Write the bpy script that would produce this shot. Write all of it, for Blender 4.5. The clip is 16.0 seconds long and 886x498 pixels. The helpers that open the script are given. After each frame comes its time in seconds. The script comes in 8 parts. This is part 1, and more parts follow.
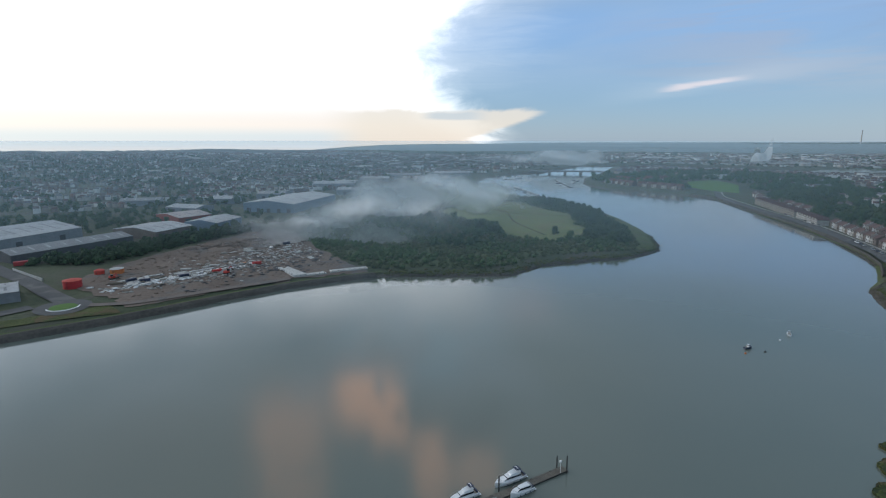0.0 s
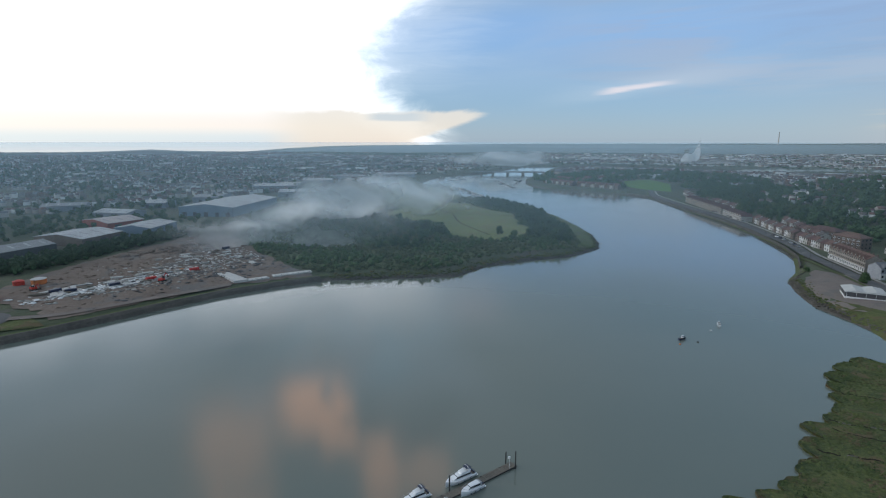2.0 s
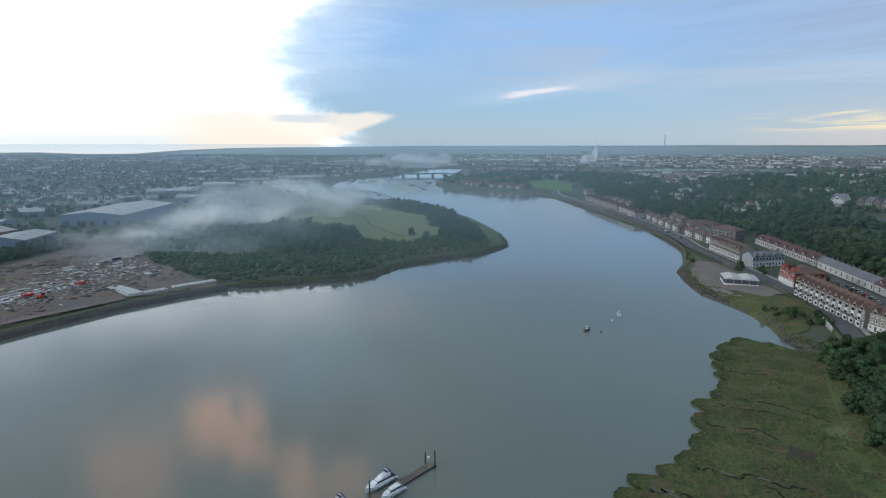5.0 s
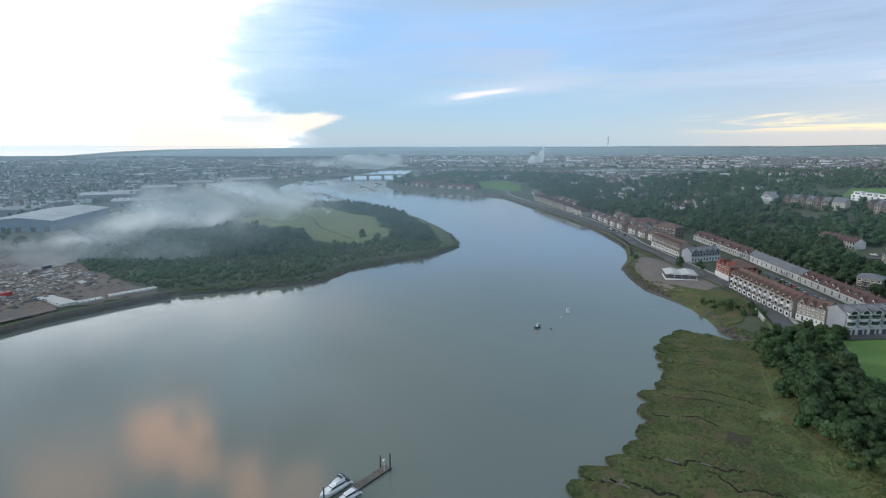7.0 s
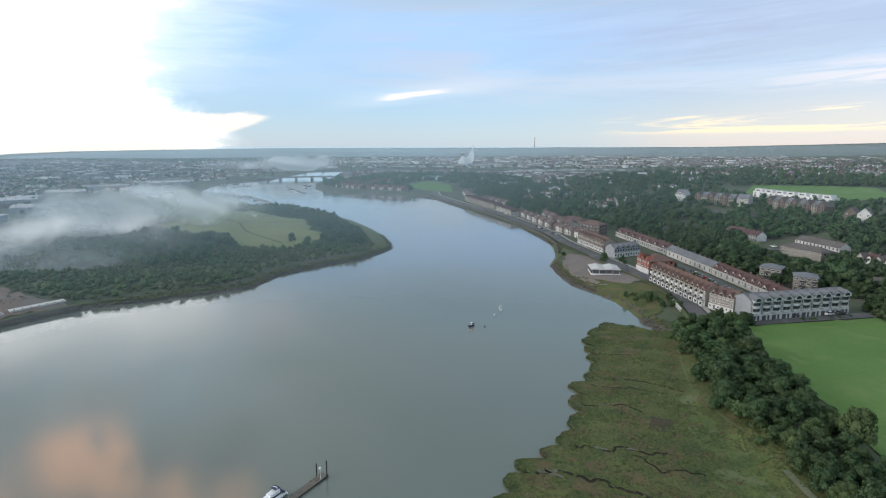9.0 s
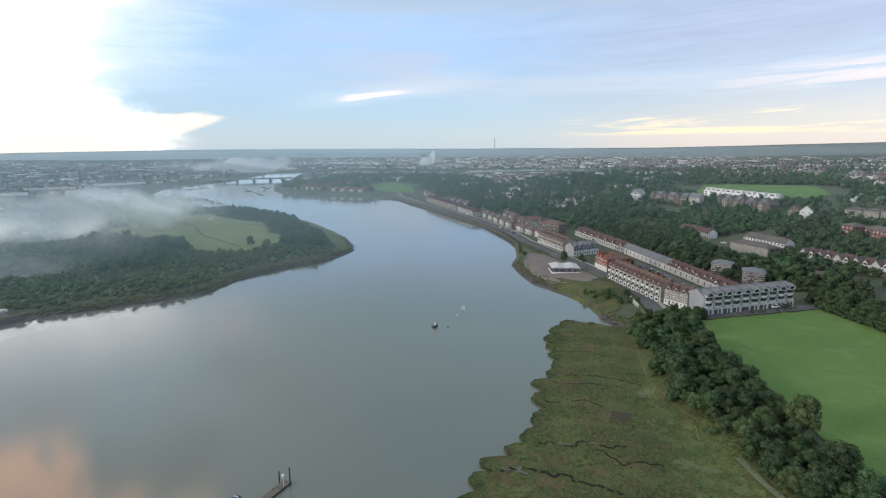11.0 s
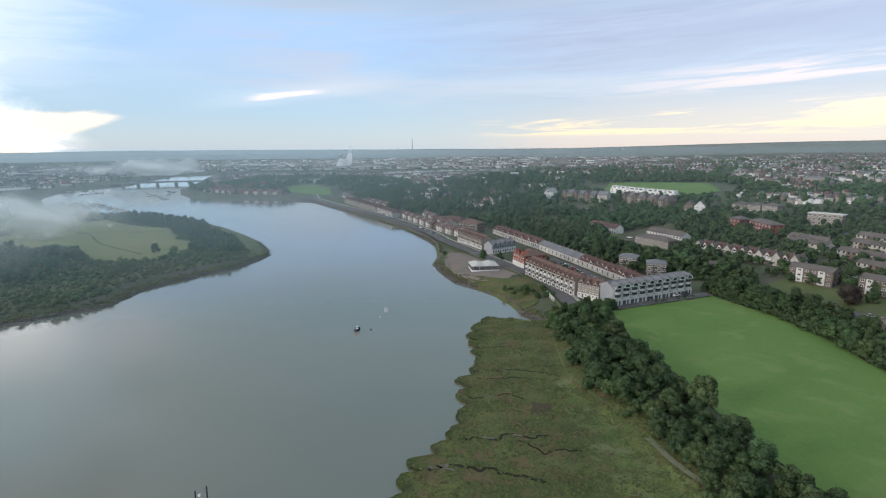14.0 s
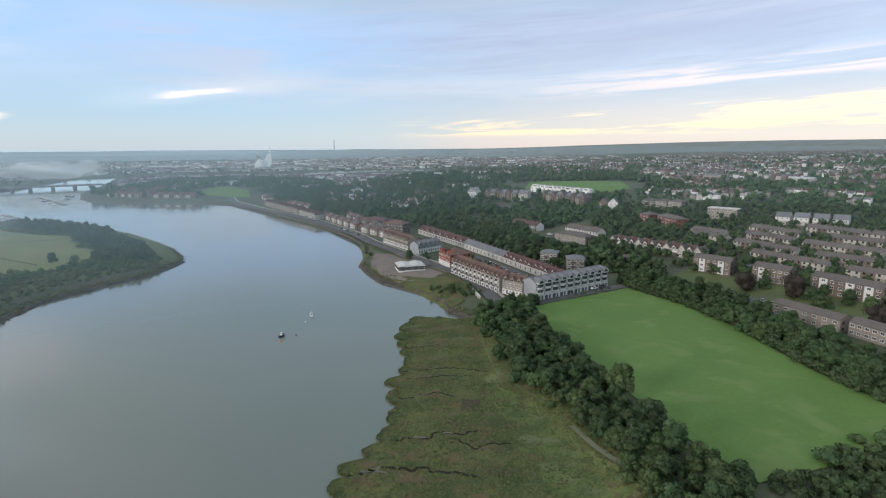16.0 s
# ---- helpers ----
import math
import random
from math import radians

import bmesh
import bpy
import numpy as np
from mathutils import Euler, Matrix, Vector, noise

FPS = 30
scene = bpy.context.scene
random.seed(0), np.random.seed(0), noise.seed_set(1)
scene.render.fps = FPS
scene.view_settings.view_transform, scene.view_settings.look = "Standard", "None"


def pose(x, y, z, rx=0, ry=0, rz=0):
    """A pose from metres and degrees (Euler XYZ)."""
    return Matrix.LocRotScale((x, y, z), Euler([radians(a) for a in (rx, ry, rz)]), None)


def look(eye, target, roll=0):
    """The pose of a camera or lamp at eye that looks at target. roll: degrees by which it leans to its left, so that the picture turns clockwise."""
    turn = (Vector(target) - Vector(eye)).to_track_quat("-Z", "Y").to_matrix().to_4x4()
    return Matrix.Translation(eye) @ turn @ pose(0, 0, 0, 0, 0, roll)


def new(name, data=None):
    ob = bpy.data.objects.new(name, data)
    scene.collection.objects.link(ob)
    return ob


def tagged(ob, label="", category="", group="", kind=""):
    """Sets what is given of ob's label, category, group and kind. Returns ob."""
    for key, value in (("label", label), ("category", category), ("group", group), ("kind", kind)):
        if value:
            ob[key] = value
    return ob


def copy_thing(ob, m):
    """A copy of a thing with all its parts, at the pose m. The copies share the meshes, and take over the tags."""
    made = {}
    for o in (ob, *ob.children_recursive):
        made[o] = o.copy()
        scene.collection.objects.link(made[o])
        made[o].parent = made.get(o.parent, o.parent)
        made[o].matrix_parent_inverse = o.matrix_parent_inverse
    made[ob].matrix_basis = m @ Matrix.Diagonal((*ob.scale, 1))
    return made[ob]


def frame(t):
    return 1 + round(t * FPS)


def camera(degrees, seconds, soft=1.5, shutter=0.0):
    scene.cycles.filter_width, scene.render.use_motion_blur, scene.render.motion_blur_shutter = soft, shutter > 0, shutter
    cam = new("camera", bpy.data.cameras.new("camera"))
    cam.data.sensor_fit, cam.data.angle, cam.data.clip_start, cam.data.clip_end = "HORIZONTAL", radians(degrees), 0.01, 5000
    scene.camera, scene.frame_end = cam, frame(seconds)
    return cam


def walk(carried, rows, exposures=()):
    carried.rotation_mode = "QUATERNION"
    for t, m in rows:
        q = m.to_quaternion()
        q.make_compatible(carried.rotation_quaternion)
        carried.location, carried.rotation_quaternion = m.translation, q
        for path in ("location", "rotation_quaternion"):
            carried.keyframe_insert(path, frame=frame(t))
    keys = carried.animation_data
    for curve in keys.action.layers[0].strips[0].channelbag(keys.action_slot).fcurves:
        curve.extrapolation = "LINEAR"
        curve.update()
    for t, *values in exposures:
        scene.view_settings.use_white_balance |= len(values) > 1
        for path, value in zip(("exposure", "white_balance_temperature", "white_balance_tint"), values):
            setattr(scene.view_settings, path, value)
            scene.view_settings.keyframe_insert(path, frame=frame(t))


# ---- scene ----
# A drone hovers over the river bank and pans slowly to the right.
EYE = (0.0, 0.0, 80.0)
# seconds, yaw, pitch, roll in degrees
PAN = (
    (0.0, 0.83, -11.48, 0.03),
    (0.5, -0.56, -11.45, 0.03),
    (1.0, -1.99, -11.41, 0.03),
    (1.5, -3.42, -11.38, 0.03),
    (2.0, -5.02, -11.35, 0.03),
    (2.5, -6.54, -11.31, 0.03),
    (3.0, -8.27, -11.28, 0.03),
    (3.5, -9.87, -11.25, 0.03),
    (4.0, -11.47, -11.21, 0.03),
    (6.5, -18.38, -11.06, -0.00),
    (7.0, -19.69, -11.03, -0.01),
    (7.5, -21.46, -11.00, -0.02),
    (8.0, -23.79, -10.97, -0.03),
    (8.5, -25.58, -10.95, -0.04),
    (9.0, -26.94, -10.92, -0.05),
    (11.5, -32.24, -10.82, -0.12),
    (12.0, -33.67, -10.81, -0.13),
    (12.5, -35.08, -10.79, -0.15),
    (13.0, -36.60, -10.78, -0.17),
    (13.5, -38.04, -10.77, -0.19),
    (14.0, -39.57, -10.77, -0.21),
    (14.5, -41.13, -10.76, -0.23),
    (15.0, -43.26, -10.76, -0.25),
    (15.5, -45.54, -10.76, -0.27),
    (16.0, -47.56, -10.77, -0.29),
)
cam = camera(78.8, 16.0, soft=1.2)
walk(cam, [(t, pose(*EYE, 90 + p, 0, a) @ pose(0, 0, 0, 0, 0, r)) for t, a, p, r in PAN],
     exposures=[(0.0, -0.36, 6100, 8), (4.0, -0.25, 6100, 8), (6.5, 0.02, 6200, 8), (9.0, 0.25, 6650, 10), (16.0, 0.23, 6850, 12)])

# ---- lie of the land ----
def smooth(t):
    t = np.clip(t, 0.0, 1.0)
    return t * t * (3 - 2 * t)


def inside_distance(x, y, outline):
    """Distance to a closed outline, positive inside it."""
    x, y = np.asarray(x, float), np.asarray(y, float)
    if x.size < 400:
        a = np.array(outline, float)
        e = np.roll(a, -1, axis=0) - a
        px_, py_ = x.reshape(-1, 1) - a[:, 0], y.reshape(-1, 1) - a[:, 1]
        k = np.clip((px_ * e[:, 0] + py_ * e[:, 1]) / ((e * e).sum(1) + 1e-9), 0, 1)
        best = ((px_ - k * e[:, 0]) ** 2 + (py_ - k * e[:, 1]) ** 2).min(1)
        up_to = py_ < 0
        crosses = (up_to != (py_ < e[:, 1])) & (px_ < py_ / np.where(e[:, 1] == 0, 1e-9, e[:, 1]) * e[:, 0])
        return (np.where(crosses.sum(1) % 2 == 1, 1.0, -1.0) * np.sqrt(best)).reshape(x.shape)
    best = np.full(x.shape, 1e18)
    odd = np.zeros(x.shape, bool)
    for (ax, ay), (bx, by) in zip(outline, outline[1:] + outline[:1]):
        ex, ey = bx - ax, by - ay
        k = np.clip(((x - ax) * ex + (y - ay) * ey) / (ex * ex + ey * ey + 1e-9), 0, 1)
        best = np.minimum(best, (x - ax - k * ex) ** 2 + (y - ay - k * ey) ** 2)
        if ay != by:
            odd ^= ((ay > y) != (by > y)) & (x < (y - ay) / (by - ay) * ex + ax)
    return np.where(odd, 1.0, -1.0) * np.sqrt(best)


LEFT_BANK = [(-1200, -900), (-700, -120), (-398, 39), (-268, 137), (-179, 201), (-165, 212), (-149, 225), (-132, 241.5), (-113, 260.5), (-90.5, 281),
             (-63, 298.5), (-38.5, 310.3), (-12, 310), (21, 312), (36, 313), (44, 322), (59, 339), (79, 347), (100, 356), (116, 359),
             (137, 374), (152, 388), (158, 405), (169, 452), (172, 491), (173, 544), (171, 586), (144, 679), (103, 745), (68, 782),
             (49, 891), (52, 1049), (84, 1170), (150, 1262), (222, 1318), (300, 1480), (400, 1660), (700, 1660), (980, 1320), (1400, 1010)]
RIGHT_BANK = [(1400, 960), (960, 1240), (690, 1580), (470, 1590), (410, 1440), (338, 1260), (276, 1130), (240, 985), (247, 905), (307, 837),
              (346, 787), (362, 740), (353, 690), (336, 585), (323, 505), (311, 440), (286, 368), (272, 338), (248, 305), (224, 282), (212, 258),
              (204, 238), (204, 215), (202, 200), (196, 182), (187, 168), (184.5, 156), (182.5, 161), (181, 166.9), (176, 172.9), (165, 169.9),
              (159, 162.9), (152, 153.9), (142, 143.9), (135, 136.9), (128, 130.9), (120, 124.9), (114, 116.9), (105, 110.9), (96, 104.9),
              (88, 98.9), (79, 95.9), (69, 90.9), (44, 78.9), (4, 56.9), (-120, -20), (-420, -220), (-800, -900)]
RIVER = LEFT_BANK + RIGHT_BANK
MARSH = [(187, 168), (181, 162), (172, 180), (150, 170), (100, 125), (40, 90), (-30, 50), (-60, 0), (60, -20), (108, 43), (119, 57), (128, 70), (137, 88),
         (141, 101), (158, 119), (176, 138), (192, 152)]
HILL_FOOT = [(407, 772), (374, 620), (352, 475), (366, 372), (335, 265), (304, 172), (286, 124), (278, 92), (241, 49), (203, 4), (150, -200), (600, -900),
             (6000, -900), (6000, 1500), (1500, 1050), (700, 900)]
WEST_HILL = [(-2000, 200), (-800, 520), (-420, 900), (-260, 1150), (-120, 1500), (60, 1900), (300, 2600), (300, 6000), (-6000, 6000), (-6000, 200)]
HEADLAND = [(275, 1080), (262, 985), (300, 880), (400, 770), (560, 800), (760, 1000), (600, 1150), (420, 1200)]
# the skyline: bearing in degrees, elevation in degrees
SKYLINE = ((-180, -0.6), (-60, -1.4), (-40, -1.38), (-33, -1.35), (-28, -1.3), (-23, -1.0), (-19, -1.25), (-15, -1.25), (-11, -0.85), (-7, -0.62), (0, -0.5), (12, -0.36), (37, -0.3), (52, -0.27),
           (60, -0.05), (70, 0.25), (80, 0.4), (100, 0.4), (180, -0.6))


def ripple(x, y, size, seed=0.0):
    """A cheap rolling pattern, about -1 to 1."""
    a, b = x / size + seed, y / size - seed * 0.7
    return (np.sin(a * 1.7 + 1.3 * np.sin(b * 1.1 + seed)) + np.sin(b * 2.1 + 1.7 * np.sin(a * 0.9 - seed)) + np.sin((a + b) * 1.3 + seed * 2)) / 3


def land_height(x, y):
    x, y = np.asarray(x, float), np.asarray(y, float)
    away = -inside_distance(x, y, RIVER)
    z = np.interp(away, (-40, -8, -1.5, 0, 3, 8, 25), (-5, -1.6, -0.6, -0.1, 1.5, 3.2, 4.2))
    marsh = inside_distance(x, y, MARSH)
    z_marsh = np.interp(away, (-8, -2, 0, 1.2, 12, 60), (-1.6, -0.9, -0.15, 0.7, 1.1, 1.7)) + 0.12 * ripple(x, y, 6)
    k = smooth((marsh + 4) / 8)
    z = z * (1 - k) + np.minimum(z, z_marsh) * k
    east = inside_distance(x, y, HILL_FOOT)
    z = z + 30 * smooth(east / 300) + 14 * smooth((east - 250) / 900) + 1.5 * ripple(x, y, 90) * smooth(east / 200)
    west = inside_distance(x, y, WEST_HILL)
    z = z + 15 * smooth(west / 1500) + 4 * ripple(x, y, 260, 2.0) * smooth(west / 500)
    z = z + 9 * smooth(inside_distance(x, y, HEADLAND) / 130)
    r = np.hypot(x, y)
    bearing = np.degrees(np.arctan2(x, y))
    far = EYE[2] + 4600 * np.tan(np.radians(np.interp(bearing, *zip(*SKYLINE)))) + 2.0 * ripple(x, y, 300, 5.0)
    k = smooth((r - 3300) / 1300)
    z = z * (1 - k) + far * k
    return z

# ---- sky and sun ----
world = bpy.data.worlds.new("dawn_sky")
scene.world = world
world.use_nodes = True
wt = world.node_tree
wt.nodes.clear()


class Val:
    """A number or colour in a node tree, with the arithmetic written out."""
    tree = None

    def __init__(self, socket):
        self.s = socket

    @staticmethod
    def math(op, *args, clamp=False):
        n = Val.tree.nodes.new("ShaderNodeMath")
        n.operation, n.use_clamp = op, clamp
        for i, a in enumerate(args):
            if isinstance(a, Val):
                Val.tree.links.new(a.s, n.inputs[i])
            else:
                n.inputs[i].default_value = a
        return Val(n.outputs[0])

    def __add__(self, o): return Val.math("ADD", self, o)
    def __sub__(self, o): return Val.math("SUBTRACT", self, o)
    def __mul__(self, o): return Val.math("MULTIPLY", self, o)
    def __truediv__(self, o): return Val.math("DIVIDE", self, o)


def rise(v, a, b):
    """0 below a, 1 above b, smooth between (a may lie above b)."""
    n = Val.tree.nodes.new("ShaderNodeMapRange")
    n.interpolation_type = "SMOOTHSTEP"
    flip = a > b
    Val.tree.links.new(v.s, n.inputs[0])
    n.inputs[1].default_value, n.inputs[2].default_value = min(a, b), max(a, b)
    n.inputs[3].default_value, n.inputs[4].default_value = (1, 0) if flip else (0, 1)
    return Val(n.outputs[0])


def blend(fac, a, b):
    n = Val.tree.nodes.new("ShaderNodeMix")
    n.data_type = "RGBA"
    for v, i in ((fac, 0), (a, 6), (b, 7)):
        if isinstance(v, Val):
            Val.tree.links.new(v.s, n.inputs[i])
        elif i == 0:
            n.inputs[0].default_value = v
        else:
            n.inputs[i].default_value = (*v, 1)
    return Val(n.outputs[2])


def vec(x, y, z=0.0):
    n = Val.tree.nodes.new("ShaderNodeCombineXYZ")
    for i, a in enumerate((x, y, z)):
        if isinstance(a, Val):
            Val.tree.links.new(a.s, n.inputs[i])
        else:
            n.inputs[i].default_value = a
    return Val(n.outputs[0])


def clouds(v, scale, detail=5.0, rough=0.55, warp=0.0):
    n = Val.tree.nodes.new("ShaderNodeTexNoise")
    n.inputs["Scale"].default_value, n.inputs["Detail"].default_value = scale, detail
    n.inputs["Roughness"].default_value, n.inputs["Distortion"].default_value = rough, warp
    if v is not None:
        Val.tree.links.new(v.s, n.inputs["Vector"])
    return Val(n.outputs["Fac"])


Val.tree = wt
way_node = wt.nodes.new("ShaderNodeTexCoord")
split = wt.nodes.new("ShaderNodeSeparateXYZ")
wt.links.new(way_node.outputs["Generated"], split.inputs[0])
dx, dy, dz = (Val(split.outputs[i]) for i in range(3))
az = Val.math("ARCTAN2", dx, dy) * 57.2958
el = Val.math("ARCSINE", dz) * 57.2958
up = Val.math("ABSOLUTE", el)

sky = wt.nodes.new("ShaderNodeTexSky")
sky.sky_type, sky.sun_disc = "NISHITA", False
sky.dust_density, sky.ozone_density = 0.2, 4.0
sky.sun_elevation, sky.sun_rotation = radians(16), radians(-80)
clear = wt.nodes.new("ShaderNodeBackground")
wt.links.new(sky.outputs[0], clear.inputs[0])
clear.inputs[1].default_value = 0.05

wide = clouds(vec(az * 0.03 + up * 0.02, up * 0.20 - az * 0.02, 0.3), 1.1, 5, 0.55, 0.3)            # long banks
streak = clouds(vec(az * 0.06, up * 0.55, 4.0), 1.3, 6, 0.62, 0.6)   # thin streaks
lump = clouds(vec(az * 0.09, up * 0.12, 9.0), 1.4, 4, 0.5)
ragged = clouds(vec(az * 0.16, up * 0.30, 2.0), 1.3, 7, 0.62, 0.5)
tilt = up - az * 0.045                                                # bars that climb gently to the east
bar = clouds(vec(az * 0.05, tilt * 0.75, 6.0), 1.3, 6, 0.6, 0.6)
band = clouds(vec(az * 0.022, tilt * 0.26, 11.0), 1.3, 6, 0.58, 0.5)

# blue-grey cloud deck, greyer towards the horizon, lavender towards the east
deck = blend(rise(up, 0.2, 4.5), (0.335, 0.445, 0.58), (0.31, 0.45, 0.63))
deck = blend(rise(up, 4, 11), deck, (0.335, 0.51, 0.79))
deck = blend(rise(up, 11, 18), deck, (0.45, 0.525, 0.53))
mottle = clouds(vec(az * 0.07, up * 0.11, 14.0), 1.1, 5, 0.55, 0.5)
deck = blend(rise(mottle, 0.48, 0.64) * rise(up, 12, 17) * rise(up, 34, 24) * rise(az, 18, 4) * 0.75, deck, (0.66, 0.76, 0.84))
deck = blend(rise(mottle, 0.46, 0.34) * rise(up, 14, 19) * rise(up, 36, 28) * 0.7, deck, (0.20, 0.26, 0.29))
blush = rise(az, 4, 8) * rise(az, 13, 9) * rise(up, 14.5, 17) * rise(up, 20, 17.5) * rise(mottle, 0.36, 0.6)
deck = blend(blush * 0.7, deck, (0.80, 0.72, 0.74))
deck = blend(rise(up, 38, 60), deck, (0.68, 0.75, 0.83))
deck = blend(rise(az, 24, 62) * rise(up, 26, 14) * rise(up, -1, 3) * 0.95, deck, (0.355, 0.365, 0.455))
deck = blend(rise(az, 55, 95) * rise(up, 3, 8) * rise(up, 40, 16) * 0.5, deck, (0.43, 0.40, 0.47))
deck = blend(rise(wide, 0.40, 0.66) * rise(up, 3, 8) * rise(up, 24, 14) * 0.4, deck, (0.48, 0.57, 0.70))
deck = blend(rise(band, 0.46, 0.60) * rise(az, 10, 30) * rise(up, 3, 6) * rise(up, 24, 14) * 0.62, deck, (0.475, 0.48, 0.56))
deck = blend(rise(band, 0.47, 0.36) * rise(az, 24, 50) * rise(up, 3, 6) * rise(up, 24, 14) * 0.5, deck, (0.33, 0.35, 0.455))
deck = blend(rise(bar, 0.48, 0.36) * rise(az, 30, 60) * rise(up, 2.5, 4.5) * rise(up, 18, 10) * 0.4, deck, (0.325, 0.325, 0.41))
deck = blend(rise(az, -4, -24) * rise(az, -150, -90) * rise(up, 20, 29) * rise(up, 60, 48) * 0.75, deck, (0.58, 0.525, 0.445))
deck = blend(rise(az, 10, 28) * rise(up, 11, 17) * rise(up, 60, 42) * 0.8, deck, (0.255, 0.38, 0.455))
# a paler gap in the deck
gap = rise(az, -15, -7) * rise(az, 9, -1) * rise(up, 16, 20) * rise(up, 29, 23) * rise(lump, 0.36, 0.54)
deck = blend(gap * 0.85, deck, (0.62, 0.84, 0.97))
# bright bank in front of the low sun, with a crisp ragged rim and a thin veil before it
bow = Val.math("MINIMUM", up, 14.0) - 7.4
rim = az - bow * bow * 0.13 + 1.9 + (ragged - 0.5) * 8.0
veil = rise(az - up * 0.35 + (streak - 0.5) * 14, 9, -6) * rise(az, -130, -70) * rise(up, 3, 8) * rise(up, 22, 14)
deck = blend(veil * 0.5, deck, (0.95, 1.0, 1.06))
bright = (rise(rim, 1.8, -1.8) * 0.4 + rise(rim, 4.0, -6.0) * 0.6) * rise(az, -130, -70)
deck = blend(bright * rise(up + (lump - 0.5) * 10, 21, 12.5), deck, (1.9, 1.86, 1.82))
deck = blend(rise(rim, 1, -8) * rise(az, -120, -60) * rise(up, 7, 1.5) * 0.95, deck, (1.16, 0.97, 0.88))
deck = blend(rise(az, 4, -14) * rise(az, -120, -60) * rise(up, 1.5, 0.2) * 0.9, deck, (0.80, 0.88, 0.95))
# lit tongue at the foot of the bank, under a small dark cloud
keel = up - az * 0.36 + (streak - 0.5) * 1.2
tongue = rise(az, -14, -8) * rise(az, 11, 7.5) * rise(keel, -1.0, -0.4) * rise(up + (ragged - 0.5) * 1.6, 3.1, 2.6)
deck = blend(tongue * 0.85, deck, (1.05, 0.88, 0.75))
shade_cloud = rise(az, -3.5, -1.5) * rise(az, 4.5, 1.5) * rise(up + (streak - 0.5) * 1.4, 1.9, 2.2) * rise(up + (ragged - 0.5) * 1.2, 3.0, 2.5)
deck = blend(shade_cloud * 0.75, deck, (0.62, 0.66, 0.74))
# a small lit cloud
slant = up - az * 0.125 - 1.98 + (streak - 0.5) * 1.1
fleck = rise(az, 19.5, 22.5) * rise(az, 28.5, 25) * rise(slant, -0.35, -0.05) * rise(slant, 0.5, 0.08)
deck = blend(fleck * 0.8, deck, (1.2, 0.92, 0.86))
haze_fleck = rise(az, 12, 23) * rise(az, 38, 26) * rise(slant, -1.2, 0) * rise(slant, 1.6, 0.2)
deck = blend(haze_fleck * 0.3, deck, (0.72, 0.74, 0.80))
# dawn glow low in the east: a warm wash crossed by broken lit bars
wash = rise(az, 36, 72) * rise(az, 150, 110) * rise(tilt, 3.2, -0.5)
deck = blend(wash * 0.6, deck, (0.61, 0.48, 0.46))
lit_bar = rise(az, 41, 52) * rise(az, 150, 110) * rise(tilt + (streak - 0.5) * 2.2, 0.75, 0.05) * rise(up + (streak - 0.5) * 0.8, 0.8, 1.4)
deck = blend(lit_bar * rise(bar, 0.45, 0.57) * 0.95, deck, (0.96, 0.70, 0.42))
pink = rise(az, 48, 74) * rise(az, 160, 120) * rise(bar, 0.46, 0.58) * rise(tilt, 1.6, 2.6) * rise(tilt, 4.6, 3.4)
deck = blend(pink * 0.8, deck, (0.82, 0.63, 0.58))
low_bank = rise(az, 40, 56) * rise(az, 150, 110) * rise(up + (ragged - 0.5) * 1.3, 1.25, 0.85)
deck = blend(low_bank * 0.8, deck, (0.52, 0.46, 0.51))
# lit undersides of higher clouds over the river
embers = clouds(vec(az * 0.15, up * 0.17, 21.0), 2.0, 5, 0.55, 0.8)
def ember(a0, a1, a2, a3, e0, e1, e2, e3):
    return rise(az, a0, a1) * rise(az, a3, a2) * rise(up, e0, e1) * rise(up, e3, e2)
glow = ember(-15, -11, -8, -4, 23, 25.5, 28, 31) + ember(-9.5, -8, -6, -4, 26, 28, 31, 33) + ember(-5.5, -3, -1, 1.5, 29, 31.5, 35, 40) + ember(-1, 2, 4.5, 7, 31, 32.5, 34.5, 37) * 0.7 + ember(-24, -20, -16, -13, 23, 29, 36, 44) * 0.55
lit = rise(embers, 0.32, 0.52) * Val.math("MINIMUM", glow, 1.0)
deck = blend(lit * 0.9, deck, (2.7, 1.45, 0.85))
cloud_bg = wt.nodes.new("ShaderNodeBackground")
wt.links.new(deck.s, cloud_bg.inputs[0])
cloud_bg.inputs[1].default_value = 0.92
both = wt.nodes.new("ShaderNodeAddShader")
wt.links.new(clear.outputs[0], both.inputs[0])
wt.links.new(cloud_bg.outputs[0], both.inputs[1])
out = wt.nodes.new("ShaderNodeOutputWorld")
wt.links.new(both.outputs[0], out.inputs[0])

lamp = bpy.data.lights.new("sun", "SUN")
lamp.energy, lamp.angle, lamp.color = 1.2, radians(14), (1.0, 0.95, 0.9)
sun = new("sun", lamp)
sun.matrix_world = look((-947, 167, 276), (0, 0, 0))

